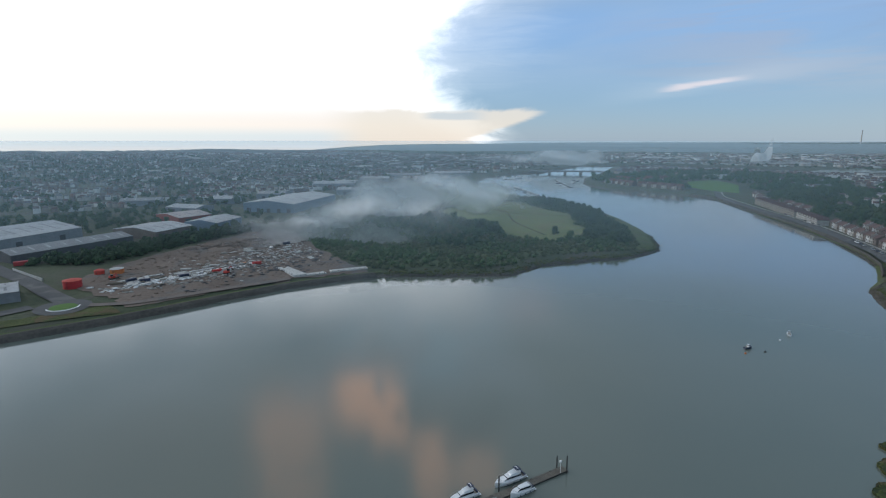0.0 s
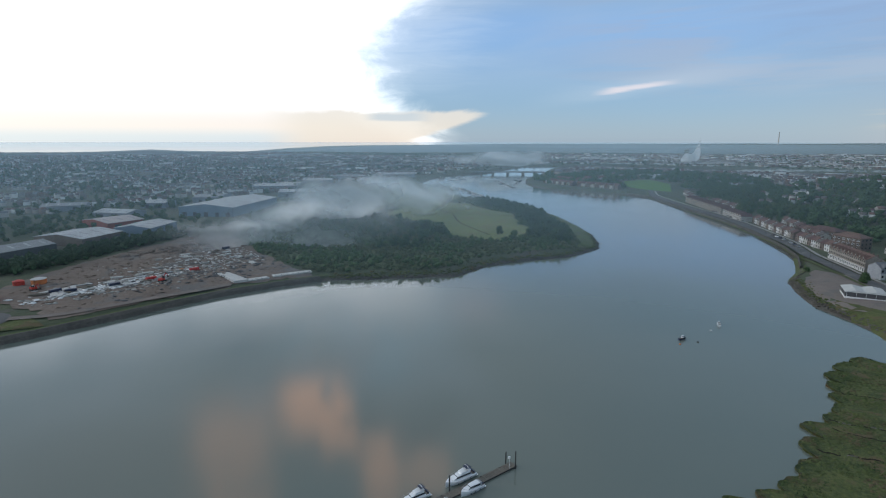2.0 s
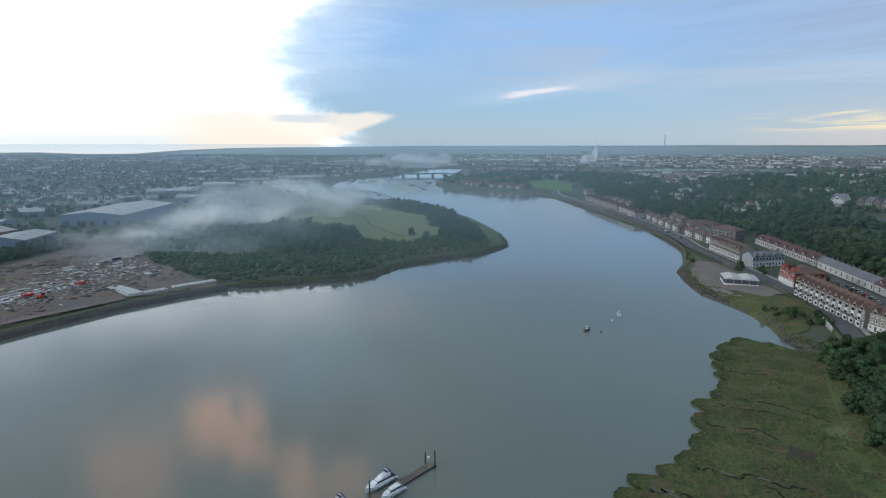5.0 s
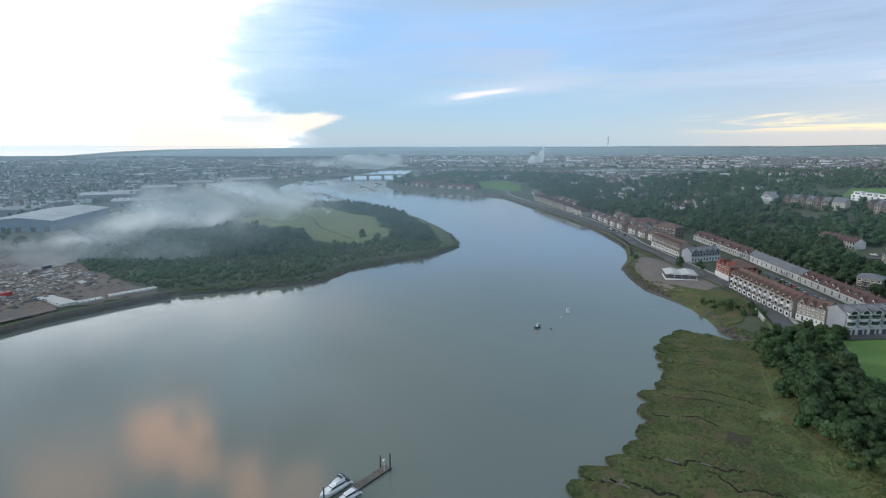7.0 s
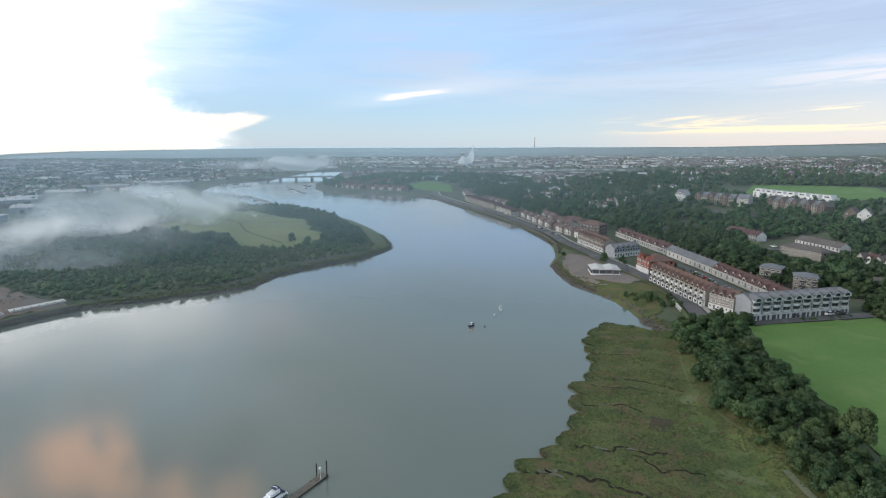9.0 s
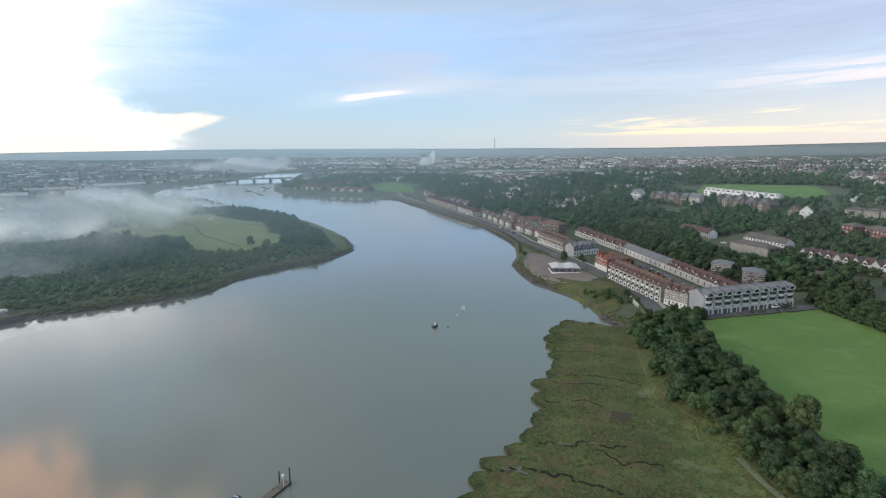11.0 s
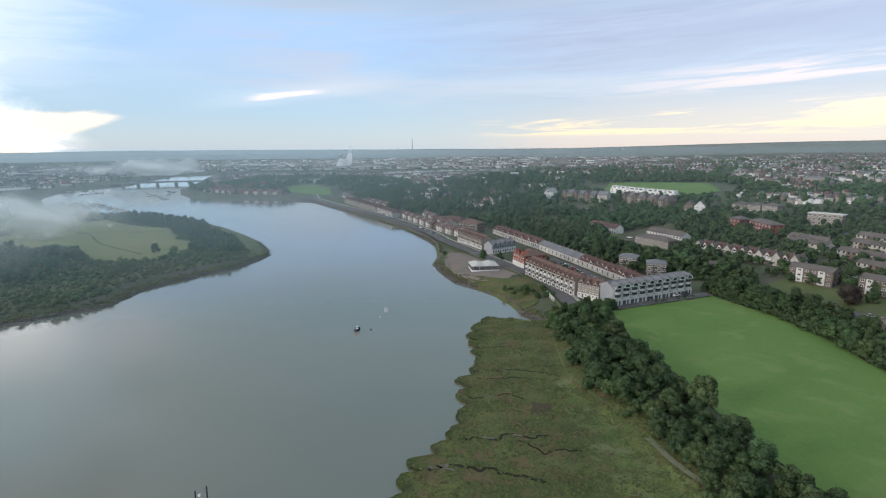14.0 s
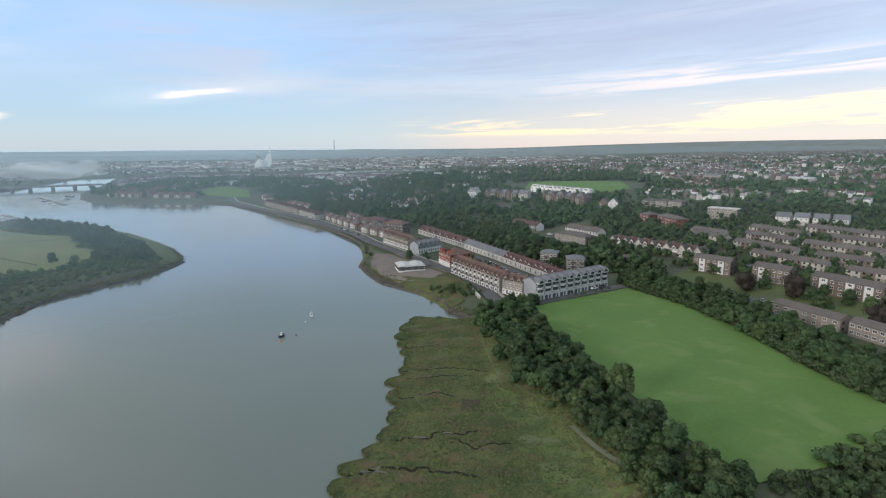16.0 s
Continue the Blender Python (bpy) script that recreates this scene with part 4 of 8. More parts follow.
def tree_kind(seed, width, height, base, leaves, leaf, material, label, narrow=0.0, lobes=9):
    t = thing("tree", label, "tree")
    v, f = crown_arrays(seed, width, height, base, leaves, leaf, lobes, narrow)
    c = new("crown", fast_mesh("crown", v, f, material))
    c.parent = t
    bm = bmesh.new()
    tube(bm, (0, 0, -0.6), (0.1, 0, base + 0.2 * height), width * 0.04, width * 0.022)
    r = random.Random(seed)
    for _ in range(4):
        a = r.uniform(0, math.tau)
        tube(bm, (0.05, 0, base * 0.8 + r.uniform(0, 0.15) * height), (width * 0.25 * math.cos(a), width * 0.25 * math.sin(a), base + height * r.uniform(0.3, 0.5)), width * 0.018, width * 0.008, 5)
    part("trunk", bm, BARK, t)
    return t


near_kinds = [tree_kind(s, 7.5 + s % 3, 8.5 + (s * 7 % 4), 1.2, 2300, 0.36, LEAF if s % 4 else LEAF_LIGHT, "dense dark green broadleaf tree", lobes=19 + s % 4) for s in range(6)]
mid_kinds = [tree_kind(20 + s, 7.5 + s % 4, 8.5 + (s * 5 % 4), 1.0, 420, 0.72, LEAF if s % 5 else LEAF_LIGHT, "dark green broadleaf woodland tree", lobes=8) for s in range(6)]
bush_kinds = [tree_kind(40 + s, 5.5, 3.8 + s % 2, 0.1, 420, 0.42, LEAF if s % 2 else LEAF_LIGHT, "low dense green scrub bush", lobes=7) for s in range(4)]
for b in bush_kinds:
    b.name, b["category"] = "bush", "bush"
beech = tree_kind(60, 12, 11, 1.0, 1500, 0.5, LEAF_PURPLE, "large round dark purple copper beech", lobes=12)


def scatter(outline, count, gap, seed, avoid=(), margin=0.0):
    """Places inside an outline, at least gap apart."""
    r = np.random.default_rng(seed)
    xs, ys = [p[0] for p in outline], [p[1] for p in outline]
    n = count * 14
    x, y = r.uniform(min(xs), max(xs), n), r.uniform(min(ys), max(ys), n)
    ok = inside_distance(x, y, outline) > margin
    ok &= inside_distance(x, y, RIVER) < -3
    for a, m in avoid:
        ok &= inside_distance(x, y, a) < -m
    x, y = x[ok], y[ok]
    taken, cells = [], {}
    for px_, py_ in zip(x, y):
        key = (int(px_ // gap), int(py_ // gap))
        if any((px_ - qx) ** 2 + (py_ - qy) ** 2 < gap * gap for i in (-1, 0, 1) for j in (-1, 0, 1) for qx, qy in cells.get((key[0] + i, key[1] + j), ())):
            continue
        cells.setdefault(key, []).append((px_, py_))
        taken.append((px_, py_))
        if len(taken) >= count:
            break
    return taken




def plant(kinds, spots, seed, low=0.75, high=1.2, group="", label="", tall=1.0, sink=0.0):
    r = random.Random(seed)
    z = land_height(np.array([p[0] for p in spots]), np.array([p[1] for p in spots])) if spots else []
    for (x, y), h in zip(spots, z):
        k = r.choice(kinds)
        s = r.uniform(low, high)
        t = copy_thing(k, Matrix.Identity(4))
        t.matrix_basis = Matrix.LocRotScale((x, y, h - 0.2 - sink), Euler((0, 0, r.uniform(0, 6.28))), (s, s * r.uniform(0.9, 1.1), s * tall * r.uniform(0.85, 1.15)))
        if label:
            t["label"] = label
        if group:
            t["group"] = group


MID_TREES = [crown_arrays(120 + s, 8.0 + s % 3, 9.0 + s % 2, 0.3, 330, 0.72, 7) for s in range(6)]


def far_arrays(seed, leaves=26):
    v, f = crown_arrays(seed, 8.0, 7.5, 0.0, leaves, 1.3, 4)
    return v, f


FAR_TREES = [far_arrays(80 + s) for s in range(5)]
TINY_TREES = [crown_arrays(90 + s, 8.0, 7.0, 0.0, 8, 1.3, 2) for s in range(4)]
GARDEN_TREES = [crown_arrays(100 + s, 8.0 + s % 3, 8.5 + s % 2, 0.2, 170, 0.95, 6) for s in range(6)]


def wood_stuff(name, spots, seed, low, high, label, category, kinds=None, tall=1.0, material=None):
    """Many trees too far to count, in one mesh."""
    if not spots:
        return
    kinds = kinds or FAR_TREES
    r = np.random.default_rng(seed)
    z = land_height(np.array([p[0] for p in spots]), np.array([p[1] for p in spots]))
    vs, fs, n = [], [], 0
    for (x, y), h in zip(spots, z):
        v, f = kinds[r.integers(len(kinds))]
        a, s = r.uniform(0, 6.28), r.uniform(low, high)
        c, q = math.cos(a) * s, math.sin(a) * s
        w = np.stack([v[:, 0] * c - v[:, 1] * q + x, v[:, 0] * q + v[:, 1] * c + y, v[:, 2] * s * tall * r.uniform(0.8, 1.2) + h - 0.3], 1)
        vs.append(w)
        fs.append(f + n)
        n += len(v)
    tagged(new(name, fast_mesh(name, np.concatenate(vs), np.concatenate(fs), material or LEAF)), label, category, kind="stuff")


# belt between saltmarsh and field
BELT = [(192, 153), (206, 140), (184, 112), (168, 88), (152, 66), (137, 46), (127, 24), (112, 20), (100, 28), (111, 41), (121, 55), (129, 67), (136, 82), (139, 92), (143, 101), (158, 120), (175, 139)]
plant(near_kinds, scatter(BELT, 185, 3.6, 1), 1, 0.46, 0.84, "trees between marsh and field", "dense green tree in the belt beside the playing field")
plant(bush_kinds, scatter(BELT, 40, 5.0, 2, margin=-2), 2, 0.5, 0.9, "bushes beside the marsh", "low green bush at the edge of the saltmarsh")
plant(near_kinds, scatter([(196, 150), (203, 158), (222, 140), (212, 134), (200, 140)], 9, 4.0, 3), 3, 0.48, 0.62, "trees by the townhouses", "dark round tree before the townhouses")
plant(near_kinds, [(197, 147), (201, 143), (206, 139), (210, 136.5), (213, 143), (216, 138)], 33, 0.5, 0.66, "trees by the townhouses", "large dark tree before the townhouses")
plant(bush_kinds + near_kinds[:2], scatter([(204, 200), (214, 194), (222, 180), (214, 168), (206, 176)], 14, 4.0, 4), 4, 0.45, 0.8, "bushes on the bank", "green bush on the river bank by the road")
plant(near_kinds, [(148.5, 63.5)], 5, 1.0, 1.05, "trees between marsh and field", "tall round green tree above the belt", tall=1.25)
plant(bush_kinds, scatter([(155, 2), (166, -4), (172, 4), (150, 12), (140, 14), (136, 6)], 14, 3.6, 6, margin=-2), 6, 0.6, 1.0, "bushes at the field corner", "dense green bush at the corner of the field")
plant(near_kinds, [(252 + 0.5 * i, 262 + 2.6 * i) for i in range(1)] + [(247, 297)], 7, 0.45, 0.6, "trees by the yard", "small dark tree by the gravel yard")
plant(bush_kinds, [(243, 130.2), (246.5, 129), (249, 128.6), (257, 126.2), (261, 125), (264, 124.3), (267, 123.4)], 38, 0.28, 0.45, "bushes along the field road", "small dark bush along the field edge")
# belt beyond the field
BELT_2 = [(281, 124), (266, 90), (247, 59), (221, 31), (202, 8), (204, -8), (228, 4), (246, 30), (256, 50), (270, 66), (284, 92), (294, 112), (300, 126)]
plant(near_kinds, scatter(BELT_2, 125, 3.8, 8), 8, 0.6, 1.0, "trees beyond the field", "dense dark green tree along the far side of the field")
FIELD_EDGE = [(278, 120), (265, 88), (246.5, 58.5), (220.5, 32), (205, 14), (198, 3)]
wood_stuff("field_hedge", [(ax + (bx - ax) * k / n + 0.6 * math.sin(k * 2.3) + 1.0, ay + (by - ay) * k / n - 0.5) for (ax, ay), (bx, by) in zip(FIELD_EDGE, FIELD_EDGE[1:]) for n in (int(math.hypot(bx - ax, by - ay) / 1.7),) for k in range(n)],
           43, 0.42, 0.68, "dense green hedge at the foot of the trees beyond the field", "hedge", GARDEN_TREES, tall=0.8)
wood_stuff("estate_trees", scatter([(284, 126), (304, 130), (326, 118), (300, 104), (296, 80), (286, 62), (272, 58), (262, 46), (258, 52), (272, 68), (286, 94)], 90, 4.2, 46), 46, 0.5, 0.8, "dense green trees between the field and the flats", "trees", GARDEN_TREES)
wood_stuff("field_hedge", scatter([(152, 6), (131, 20), (122, 12), (150, -8), (210, -10), (203, 0), (163, -2)], 120, 2.8, 47), 47, 0.32, 0.55, "low green hedge along the near end of the field", "hedge", GARDEN_TREES)
# slope and hill woods
LOWER = [(304, 150), (318, 200), (338, 262), (352, 300), (385, 300), (398, 268), (375, 245), (352, 225), (348, 190), (338, 150), (318, 118)]
plant(mid_kinds, scatter(LOWER, 70, 5.4, 9), 9, 0.7, 1.1, "trees behind the terraces", "green tree on the slope behind the terraces")
wood_stuff("slope_trees", scatter([(300, 140), (292, 176), (300, 214), (314, 254), (330, 300), (346, 330), (392, 322), (402, 268), (375, 245), (352, 225), (350, 190), (342, 150), (322, 116)], 210, 5.0, 44), 44, 0.55, 0.95, "green trees on the slope behind the terraces", "trees", MID_TREES)
WOOD = [(352, 318), (362, 400), (356, 480), (372, 560), (392, 640), (425, 735), (520, 760), (640, 640), (600, 500), (545, 440), (492, 432), (478, 360), (440, 330), (400, 322)]
wood = scatter(WOOD, 600, 6.6, 10)
light_wood = [p for i, p in enumerate(wood) if ripple(np.float64(p[0]), np.float64(p[1]), 30.0, 2.0) + 0.5 * math.sin(i * 2.3) > 0.35]
wood_stuff("hillside_wood", [p for p in wood if p not in set(light_wood)], 10, 0.6, 1.35, "dense dark green wood covering the hillside", "wood", MID_TREES)
wood_stuff("hillside_wood", light_wood, 39, 0.6, 1.1, "lighter green trees in the hillside wood", "wood", MID_TREES, material=LEAF_LIGHT)
plant(mid_kinds, [(262, 200), (268, 214), (255, 186), (276, 226), (286, 238), (300, 300), (312, 345), (296, 282), (258, 250), (262, 256)], 40, 0.35, 0.6, "courtyard trees", "small dark tree in the parking court")
MIDSLOPE = [(408, 310), (450, 340), (490, 330), (496, 250), (480, 215), (440, 230), (405, 245)]
wood_stuff("garden_trees", scatter(MIDSLOPE, 170, 5.4, 11), 11, 0.45, 0.85, "green trees among hillside gardens", "trees", GARDEN_TREES)
plant(near_kinds, [(284, 32), (300, 24)], 45, 0.95, 1.15, "garden trees", "large round green tree on the estate lawn")
plant([beech], [(305, 67), (302, 45), (270, 10)], 12, 0.85, 1.02, "copper beeches", "round dark purple copper beech by the flats")
plant(mid_kinds, scatter([(335, 112), (340, 60), (322, 5), (300, -30), (285, 0), (300, 40), (314, 66), (318, 110)], 24, 7, 13), 13, 0.5, 0.9, "garden trees", "green garden tree beside the estate flats")
wood_stuff("garden_trees", scatter([(340, 118), (372, 106), (500, 170), (520, 100), (520, -60), (320, -60), (330, 20)], 620, 5.6, 28), 28, 0.38, 0.8, "dark garden trees and hedges between estate houses", "trees", GARDEN_TREES)
wood_stuff("garden_trees", scatter([(345, 180), (358, 110), (430, 120), (500, 170), (500, 225), (440, 225), (400, 190)], 240, 5.2, 29), 29, 0.45, 0.95, "dark trees on the slope above the semis", "trees", GARDEN_TREES)
wood_stuff("garden_trees", scatter([(495, 430), (500, 240), (560, 240), (548, 300), (556, 380), (570, 430)], 160, 6.0, 30), 30, 0.4, 0.85, "dark trees round the villas", "trees", GARDEN_TREES)
wood_stuff("hill_trees", scatter([(505, 235), (700, 230), (760, 60), (700, -120), (520, -100), (510, 90)], 600, 9, 31), 31, 0.5, 1.15, "dark trees between houses on the hill", "trees")
wood_stuff("hill_trees", scatter([(560, 440), (640, 640), (760, 700), (900, 500), (760, 300), (690, 330), (640, 440)], 420, 10, 32), 32, 0.6, 1.3, "dark trees between houses on the hill", "trees")
# peninsula
PENINSULA = [(-48, 318), (18, 320), (34, 324), (54, 350), (98, 367), (128, 376), (138, 392), (146, 430), (151, 490), (154, 560), (148, 640), (110, 720), (60, 770), (-20, 760),
             (-120, 640), (-165, 520), (-142, 446), (-122, 425), (-96, 376), (-64, 332)]
drape("scrub_ground", [(x * 0.99, y + 2) for x, y in PENINSULA[:12]] + [(-40, 700), (-150, 540), (-140, 446), (-120, 424), (-95, 374), (-62, 334)], SCRUB_GREEN, 0.2, 9, 1.0, "rough green undergrowth of the peninsula", "undergrowth")
SCRUB_BUSHES = [crown_arrays(150 + q, 5.6, 3.6 + 0.4 * (q % 3), -0.4, 58, 0.62, 3) for q in range(6)]
pen = scatter(PENINSULA, 4300, 3.1, 16, avoid=((MEADOW, 1),))
tone = [ripple(np.float64(x), np.float64(y), 19.0, 1.0) + 0.5 * math.sin(x * 3.1) * math.sin(y * 2.7) for x, y in pen]
wood_stuff("scrub", [p for p, q in zip(pen, tone) if q <= -0.12], 16, 0.6, 1.15, "dense dark scrub covering the peninsula", "scrub", SCRUB_BUSHES, tall=0.95, material=LEAF_LIGHT)
wood_stuff("scrub", [p for p, q in zip(pen, tone) if q > -0.12], 36, 0.5, 1.0, "paler green scrub in patches on the peninsula", "scrub", SCRUB_BUSHES, tall=0.85, material=SCRUB_GREEN)
wood_stuff("peninsula_wood", scatter([(-118, 455), (-60, 400), (10, 372), (40, 400), (42, 430), (30, 470), (6, 515), (-16, 540), (-60, 640), (-120, 600)], 150, 7.5, 14, avoid=((MEADOW, 1),)), 14, 0.5, 0.85, "dark green trees rising over the scrub", "wood", MID_TREES)
wood_stuff("meadow_hedge", [(-24 + 7 * k + 2 * math.sin(k * 2.0), 518 - 9 * k + 3 * math.sin(k * 1.3)) for k in range(10)] + [(-20 + 7 * k, 508 - 9 * k) for k in range(9)], 41, 0.7, 1.0, "tall dark hedge trees before the meadow", "trees", MID_TREES)
edge_spots = [(x + rng.normal() * 1.2 - 0.8, y + rng.normal() * 1.2 + 0.6) for x, y in lobed[::5] if math.hypot(x, y) > 80]
wood_stuff("marsh_edge_plants", edge_spots, 37, 0.35, 0.75, "low dense green plants along the marsh edge", "marsh plants", MID_TREES, tall=0.16, material=LEAF_LIGHT)
wood_stuff("meadow_trees", scatter([(98, 655), (112, 590), (126, 556), (116, 482), (120, 462), (104, 418), (120, 392), (134, 398), (144, 430), (149, 490), (152, 560), (148, 620), (120, 690)], 190, 5.2, 17), 17, 0.5, 0.9, "tall dark trees at the edge of the meadow", "trees", MID_TREES)
wood_stuff("meadow_trees", [(52 + 6 * k, 690 - 3 * k + 3 * math.sin(k * 2.1)) for k in range(8) if k != 3], 42, 0.4, 0.7, "small dark trees along the back of the meadow", "trees", MID_TREES)
plant(mid_kinds, [(84, 430), (95, 423), (128, 500), (134, 520)], 18, 0.7, 0.9, "trees of the peninsula wood", "dark tree at the edge of the meadow")
# hedge belt behind the building site and round the sheds
HEDGE = [(-262, 318), (-232, 318), (-214, 322), (-206, 350), (-180, 420), (-168, 448), (-136, 440), (-110, 420), (-120, 470), (-150, 490), (-190, 452), (-222, 400), (-240, 350)]
wood_stuff("hedge_trees", scatter(HEDGE, 150, 5.2, 19), 19, 0.5, 0.9, "dark green trees behind the building site", "trees", MID_TREES)
wood_stuff("thicket", scatter(HEDGE, 260, 4.0, 20), 20, 0.4, 0.8, "dense dark thicket behind the building site", "thicket")
wood_stuff("thicket", scatter([(-420, 350), (-300, 420), (-270, 470), (-200, 520), (-160, 500), (-220, 570), (-330, 560), (-520, 470)], 260, 7, 21), 21, 0.6, 1.1, "dark trees between the sheds and the houses", "trees")
# town trees, far woods
TOWN_W = [(-1600, 420), (-700, 520), (-330, 560), (-240, 620), (-160, 800), (-60, 1000), (20, 1300), (150, 1700), (-200, 2300), (-2000, 1800), (-2200, 700)]
wood_stuff("town_trees", [p for p in scatter(TOWN_W, 9000, 7.5, 22) if ripple(np.float64(p[0]), np.float64(p[1]), 75.0, 3.0) + 0.4 * ripple(np.float64(p[0]), np.float64(p[1]), 23.0, 5.0) > -0.2], 22, 0.6, 1.5, "dark trees among the far town houses", "trees", TINY_TREES)
TOWN_E = [(500, 420), (640, 640), (560, 780), (800, 900), (1500, 900), (2600, 600), (2600, -300), (520, -300), (505, 100), (640, 240), (660, 300), (620, 420)]
wood_stuff("town_trees", scatter(TOWN_E, 4800, 9, 23), 23, 0.55, 1.35, "dark trees among the far town houses", "trees", TINY_TREES)
wood_stuff("hedge_trees", scatter([(600, 420), (672, 300), (640, 240), (560, 240), (660, 200), (720, 300), (640, 460)], 120, 7, 24), 24, 0.8, 1.3, "line of green trees behind the sports field", "trees")
wood_stuff("headland_trees", scatter([(270, 1060), (262, 985), (310, 890), (370, 830), (372, 900), (440, 915), (470, 850), (440, 790), (560, 800), (700, 950), (600, 1120), (420, 1180)], 620, 8, 25), 25, 0.9, 1.7,
           "dark trees on the headland beyond the river bend", "trees")
wood_stuff("valley_trees", scatter([(-900, 900), (-60, 900), (30, 1200), (250, 1400), (420, 1700), (720, 1700), (1400, 1100), (3000, 900), (2600, 2000), (1200, 3000), (-900, 3000)], 3000, 16, 26), 26, 0.8, 2.0,
           "dark trees scattered over the far valley", "trees", TINY_TREES, tall=0.6)
FAR_BELT = [(-3300, 700), (-2100, 1500), (-900, 1900), (0, 2200), (900, 2500), (2000, 1900), (2900, 700), (3300, -200), (3450, 300), (2900, 1900), (1500, 3100), (0, 3430), (-1500, 3080), (-2800, 2000), (-3400, 900)]
wood_stuff("far_woods", scatter(FAR_BELT, 3400, 22, 27), 27, 0.9, 2.4, "dark woods and hedges over the far hills", "woods", TINY_TREES, tall=0.5)
bpy.data.batch_remove([o for k in near_kinds + mid_kinds + bush_kinds + [beech] for o in (k, *k.children_recursive)])

# ---- buildings ----
def gable_body(w, d, h, rh, along_x=True, sink=2.5, inset=0.0):
    """Walls with gable ends; ridge along x or along y."""
    bm = bmesh.new()
    x, y = w / 2 - inset, d / 2
    if along_x:
        prof = [(-y, -sink), (y, -sink), (y, h), (0, h + rh), (-y, h)]
        rings = [[(sx, py, pz) for py, pz in prof] for sx in (-x, x)]
    else:
        prof = [(x, -sink), (-x, -sink), (-x, h), (0, h + rh), (x, h)]
        rings = [[(px_, sy, pz) for px_, pz in prof] for sy in (-y, y)]
    loft(bm, rings)
    bmesh.ops.recalc_face_normals(bm, faces=bm.faces)
    return bm


def gable_roof(w, d, h, rh, along_x=True, over=0.35, thick=0.22, z=0.02):
    bm = bmesh.new()
    a, b = (w, d) if along_x else (d, w)
    x, y = a / 2 + (over if not along_x else 0.04), b / 2 + over
    k = rh / (b / 2)
    low = h - over * k
    prof = [(-y, low + z), (0, h + rh + z), (y, low + z), (y, low + thick + z), (0, h + rh + thick * 1.15 + z), (-y, low + thick + z)]
    rings = [[(sx, py, pz) if along_x else (py, sx, pz) for py, pz in prof] for sx in (-x, x)]
    vr = [[bm.verts.new(p) for p in ring] for ring in rings]
    n = 6
    for i in range(n):
        bm.faces.new((vr[0][i], vr[0][(i + 1) % n], vr[1][(i + 1) % n], vr[1][i]))
    for ring in vr:
        bm.faces.new((ring[0], ring[1], ring[4], ring[5]))
        bm.faces.new((ring[1], ring[2], ring[3], ring[4]))
    bmesh.ops.recalc_face_normals(bm, faces=bm.faces)
    return bm


def hip_roof(w, d, h, rh, over=0.5, thick=0.2):
    bm = bmesh.new()
    x, y = w / 2 + over, d / 2 + over
    r = max(0.4, (w - d) / 2) if w > d else 0.4
    rings = [[(-x, -y, h), (x, -y, h), (x, y, h), (-x, y, h)], [(-x, -y, h + thick), (x, -y, h + thick), (x, y, h + thick), (-x, y, h + thick)],
             [(-r, -0.15, h + rh), (r, -0.15, h + rh), (r, 0.15, h + rh), (-r, 0.15, h + rh)]]
    loft(bm, rings)
    return bm


def window(parent, x, y, z, w, h, face=-1, frame_mat=None, side=False, bars=1):
    """A window set in a wall: frame proud of the wall, panes behind it."""
    t, e = 0.09, 0.10
    bm = bmesh.new()

    def slab(b, a0, z0, a1, z1, p0, p1):
        if side:
            box(b, min(x + face * p0, x + face * p1), y + a0, z + z0, max(x + face * p0, x + face * p1), y + a1, z + z1)
        else:
            box(b, x + a0, min(y + face * p0, y + face * p1), z + z0, x + a1, max(y + face * p0, y + face * p1), z + z1)
    slab(bm, -w / 2, 0, -w / 2 + e, h, -0.05, t)
    slab(bm, w / 2 - e, 0, w / 2, h, -0.05, t)
    slab(bm, -w / 2, h - e, w / 2, h, -0.05, t)
    slab(bm, -w / 2 - 0.06, -0.06, w / 2 + 0.06, e, -0.05, t + 0.06)
    for k in range(bars):
        q = -w / 2 + w * (k + 1) / (bars + 1)
        slab(bm, q - 0.04, 0, q + 0.04, h, -0.05, t - 0.01)
    f = part("window", bm, frame_mat or PAINT_WHITE, parent)
    g = bmesh.new()
    slab(g, -w / 2 + e, e, w / 2 - e, h - e, -0.04, 0.03)
    part("pane", g, GLASS_DARK, f)
    return f


def plain_window(parent, x, y, z, w, h, face=-1):
    bm = bmesh.new()
    box(bm, x - w / 2, min(y, y + face * 0.06), z, x + w / 2, max(y, y + face * 0.06), z + h)
    return part("window", bm, GLASS_DARK, parent)


def chimney(parent, x, y, z, mat=None):
    bm = boxes((x - 0.45, y - 0.3, z - 1.2, x + 0.45, y + 0.3, z + 1.0), (x - 0.52, y - 0.37, z + 1.0, x + 0.52, y + 0.37, z + 1.15))
    for k in (-0.22, 0.22):
        tube(bm, (x + k, y, z + 1.15), (x + k, y, z + 1.55), 0.12, 0.1, 6)
    part("chimney", bm, mat or BROWN_BRICK, parent)


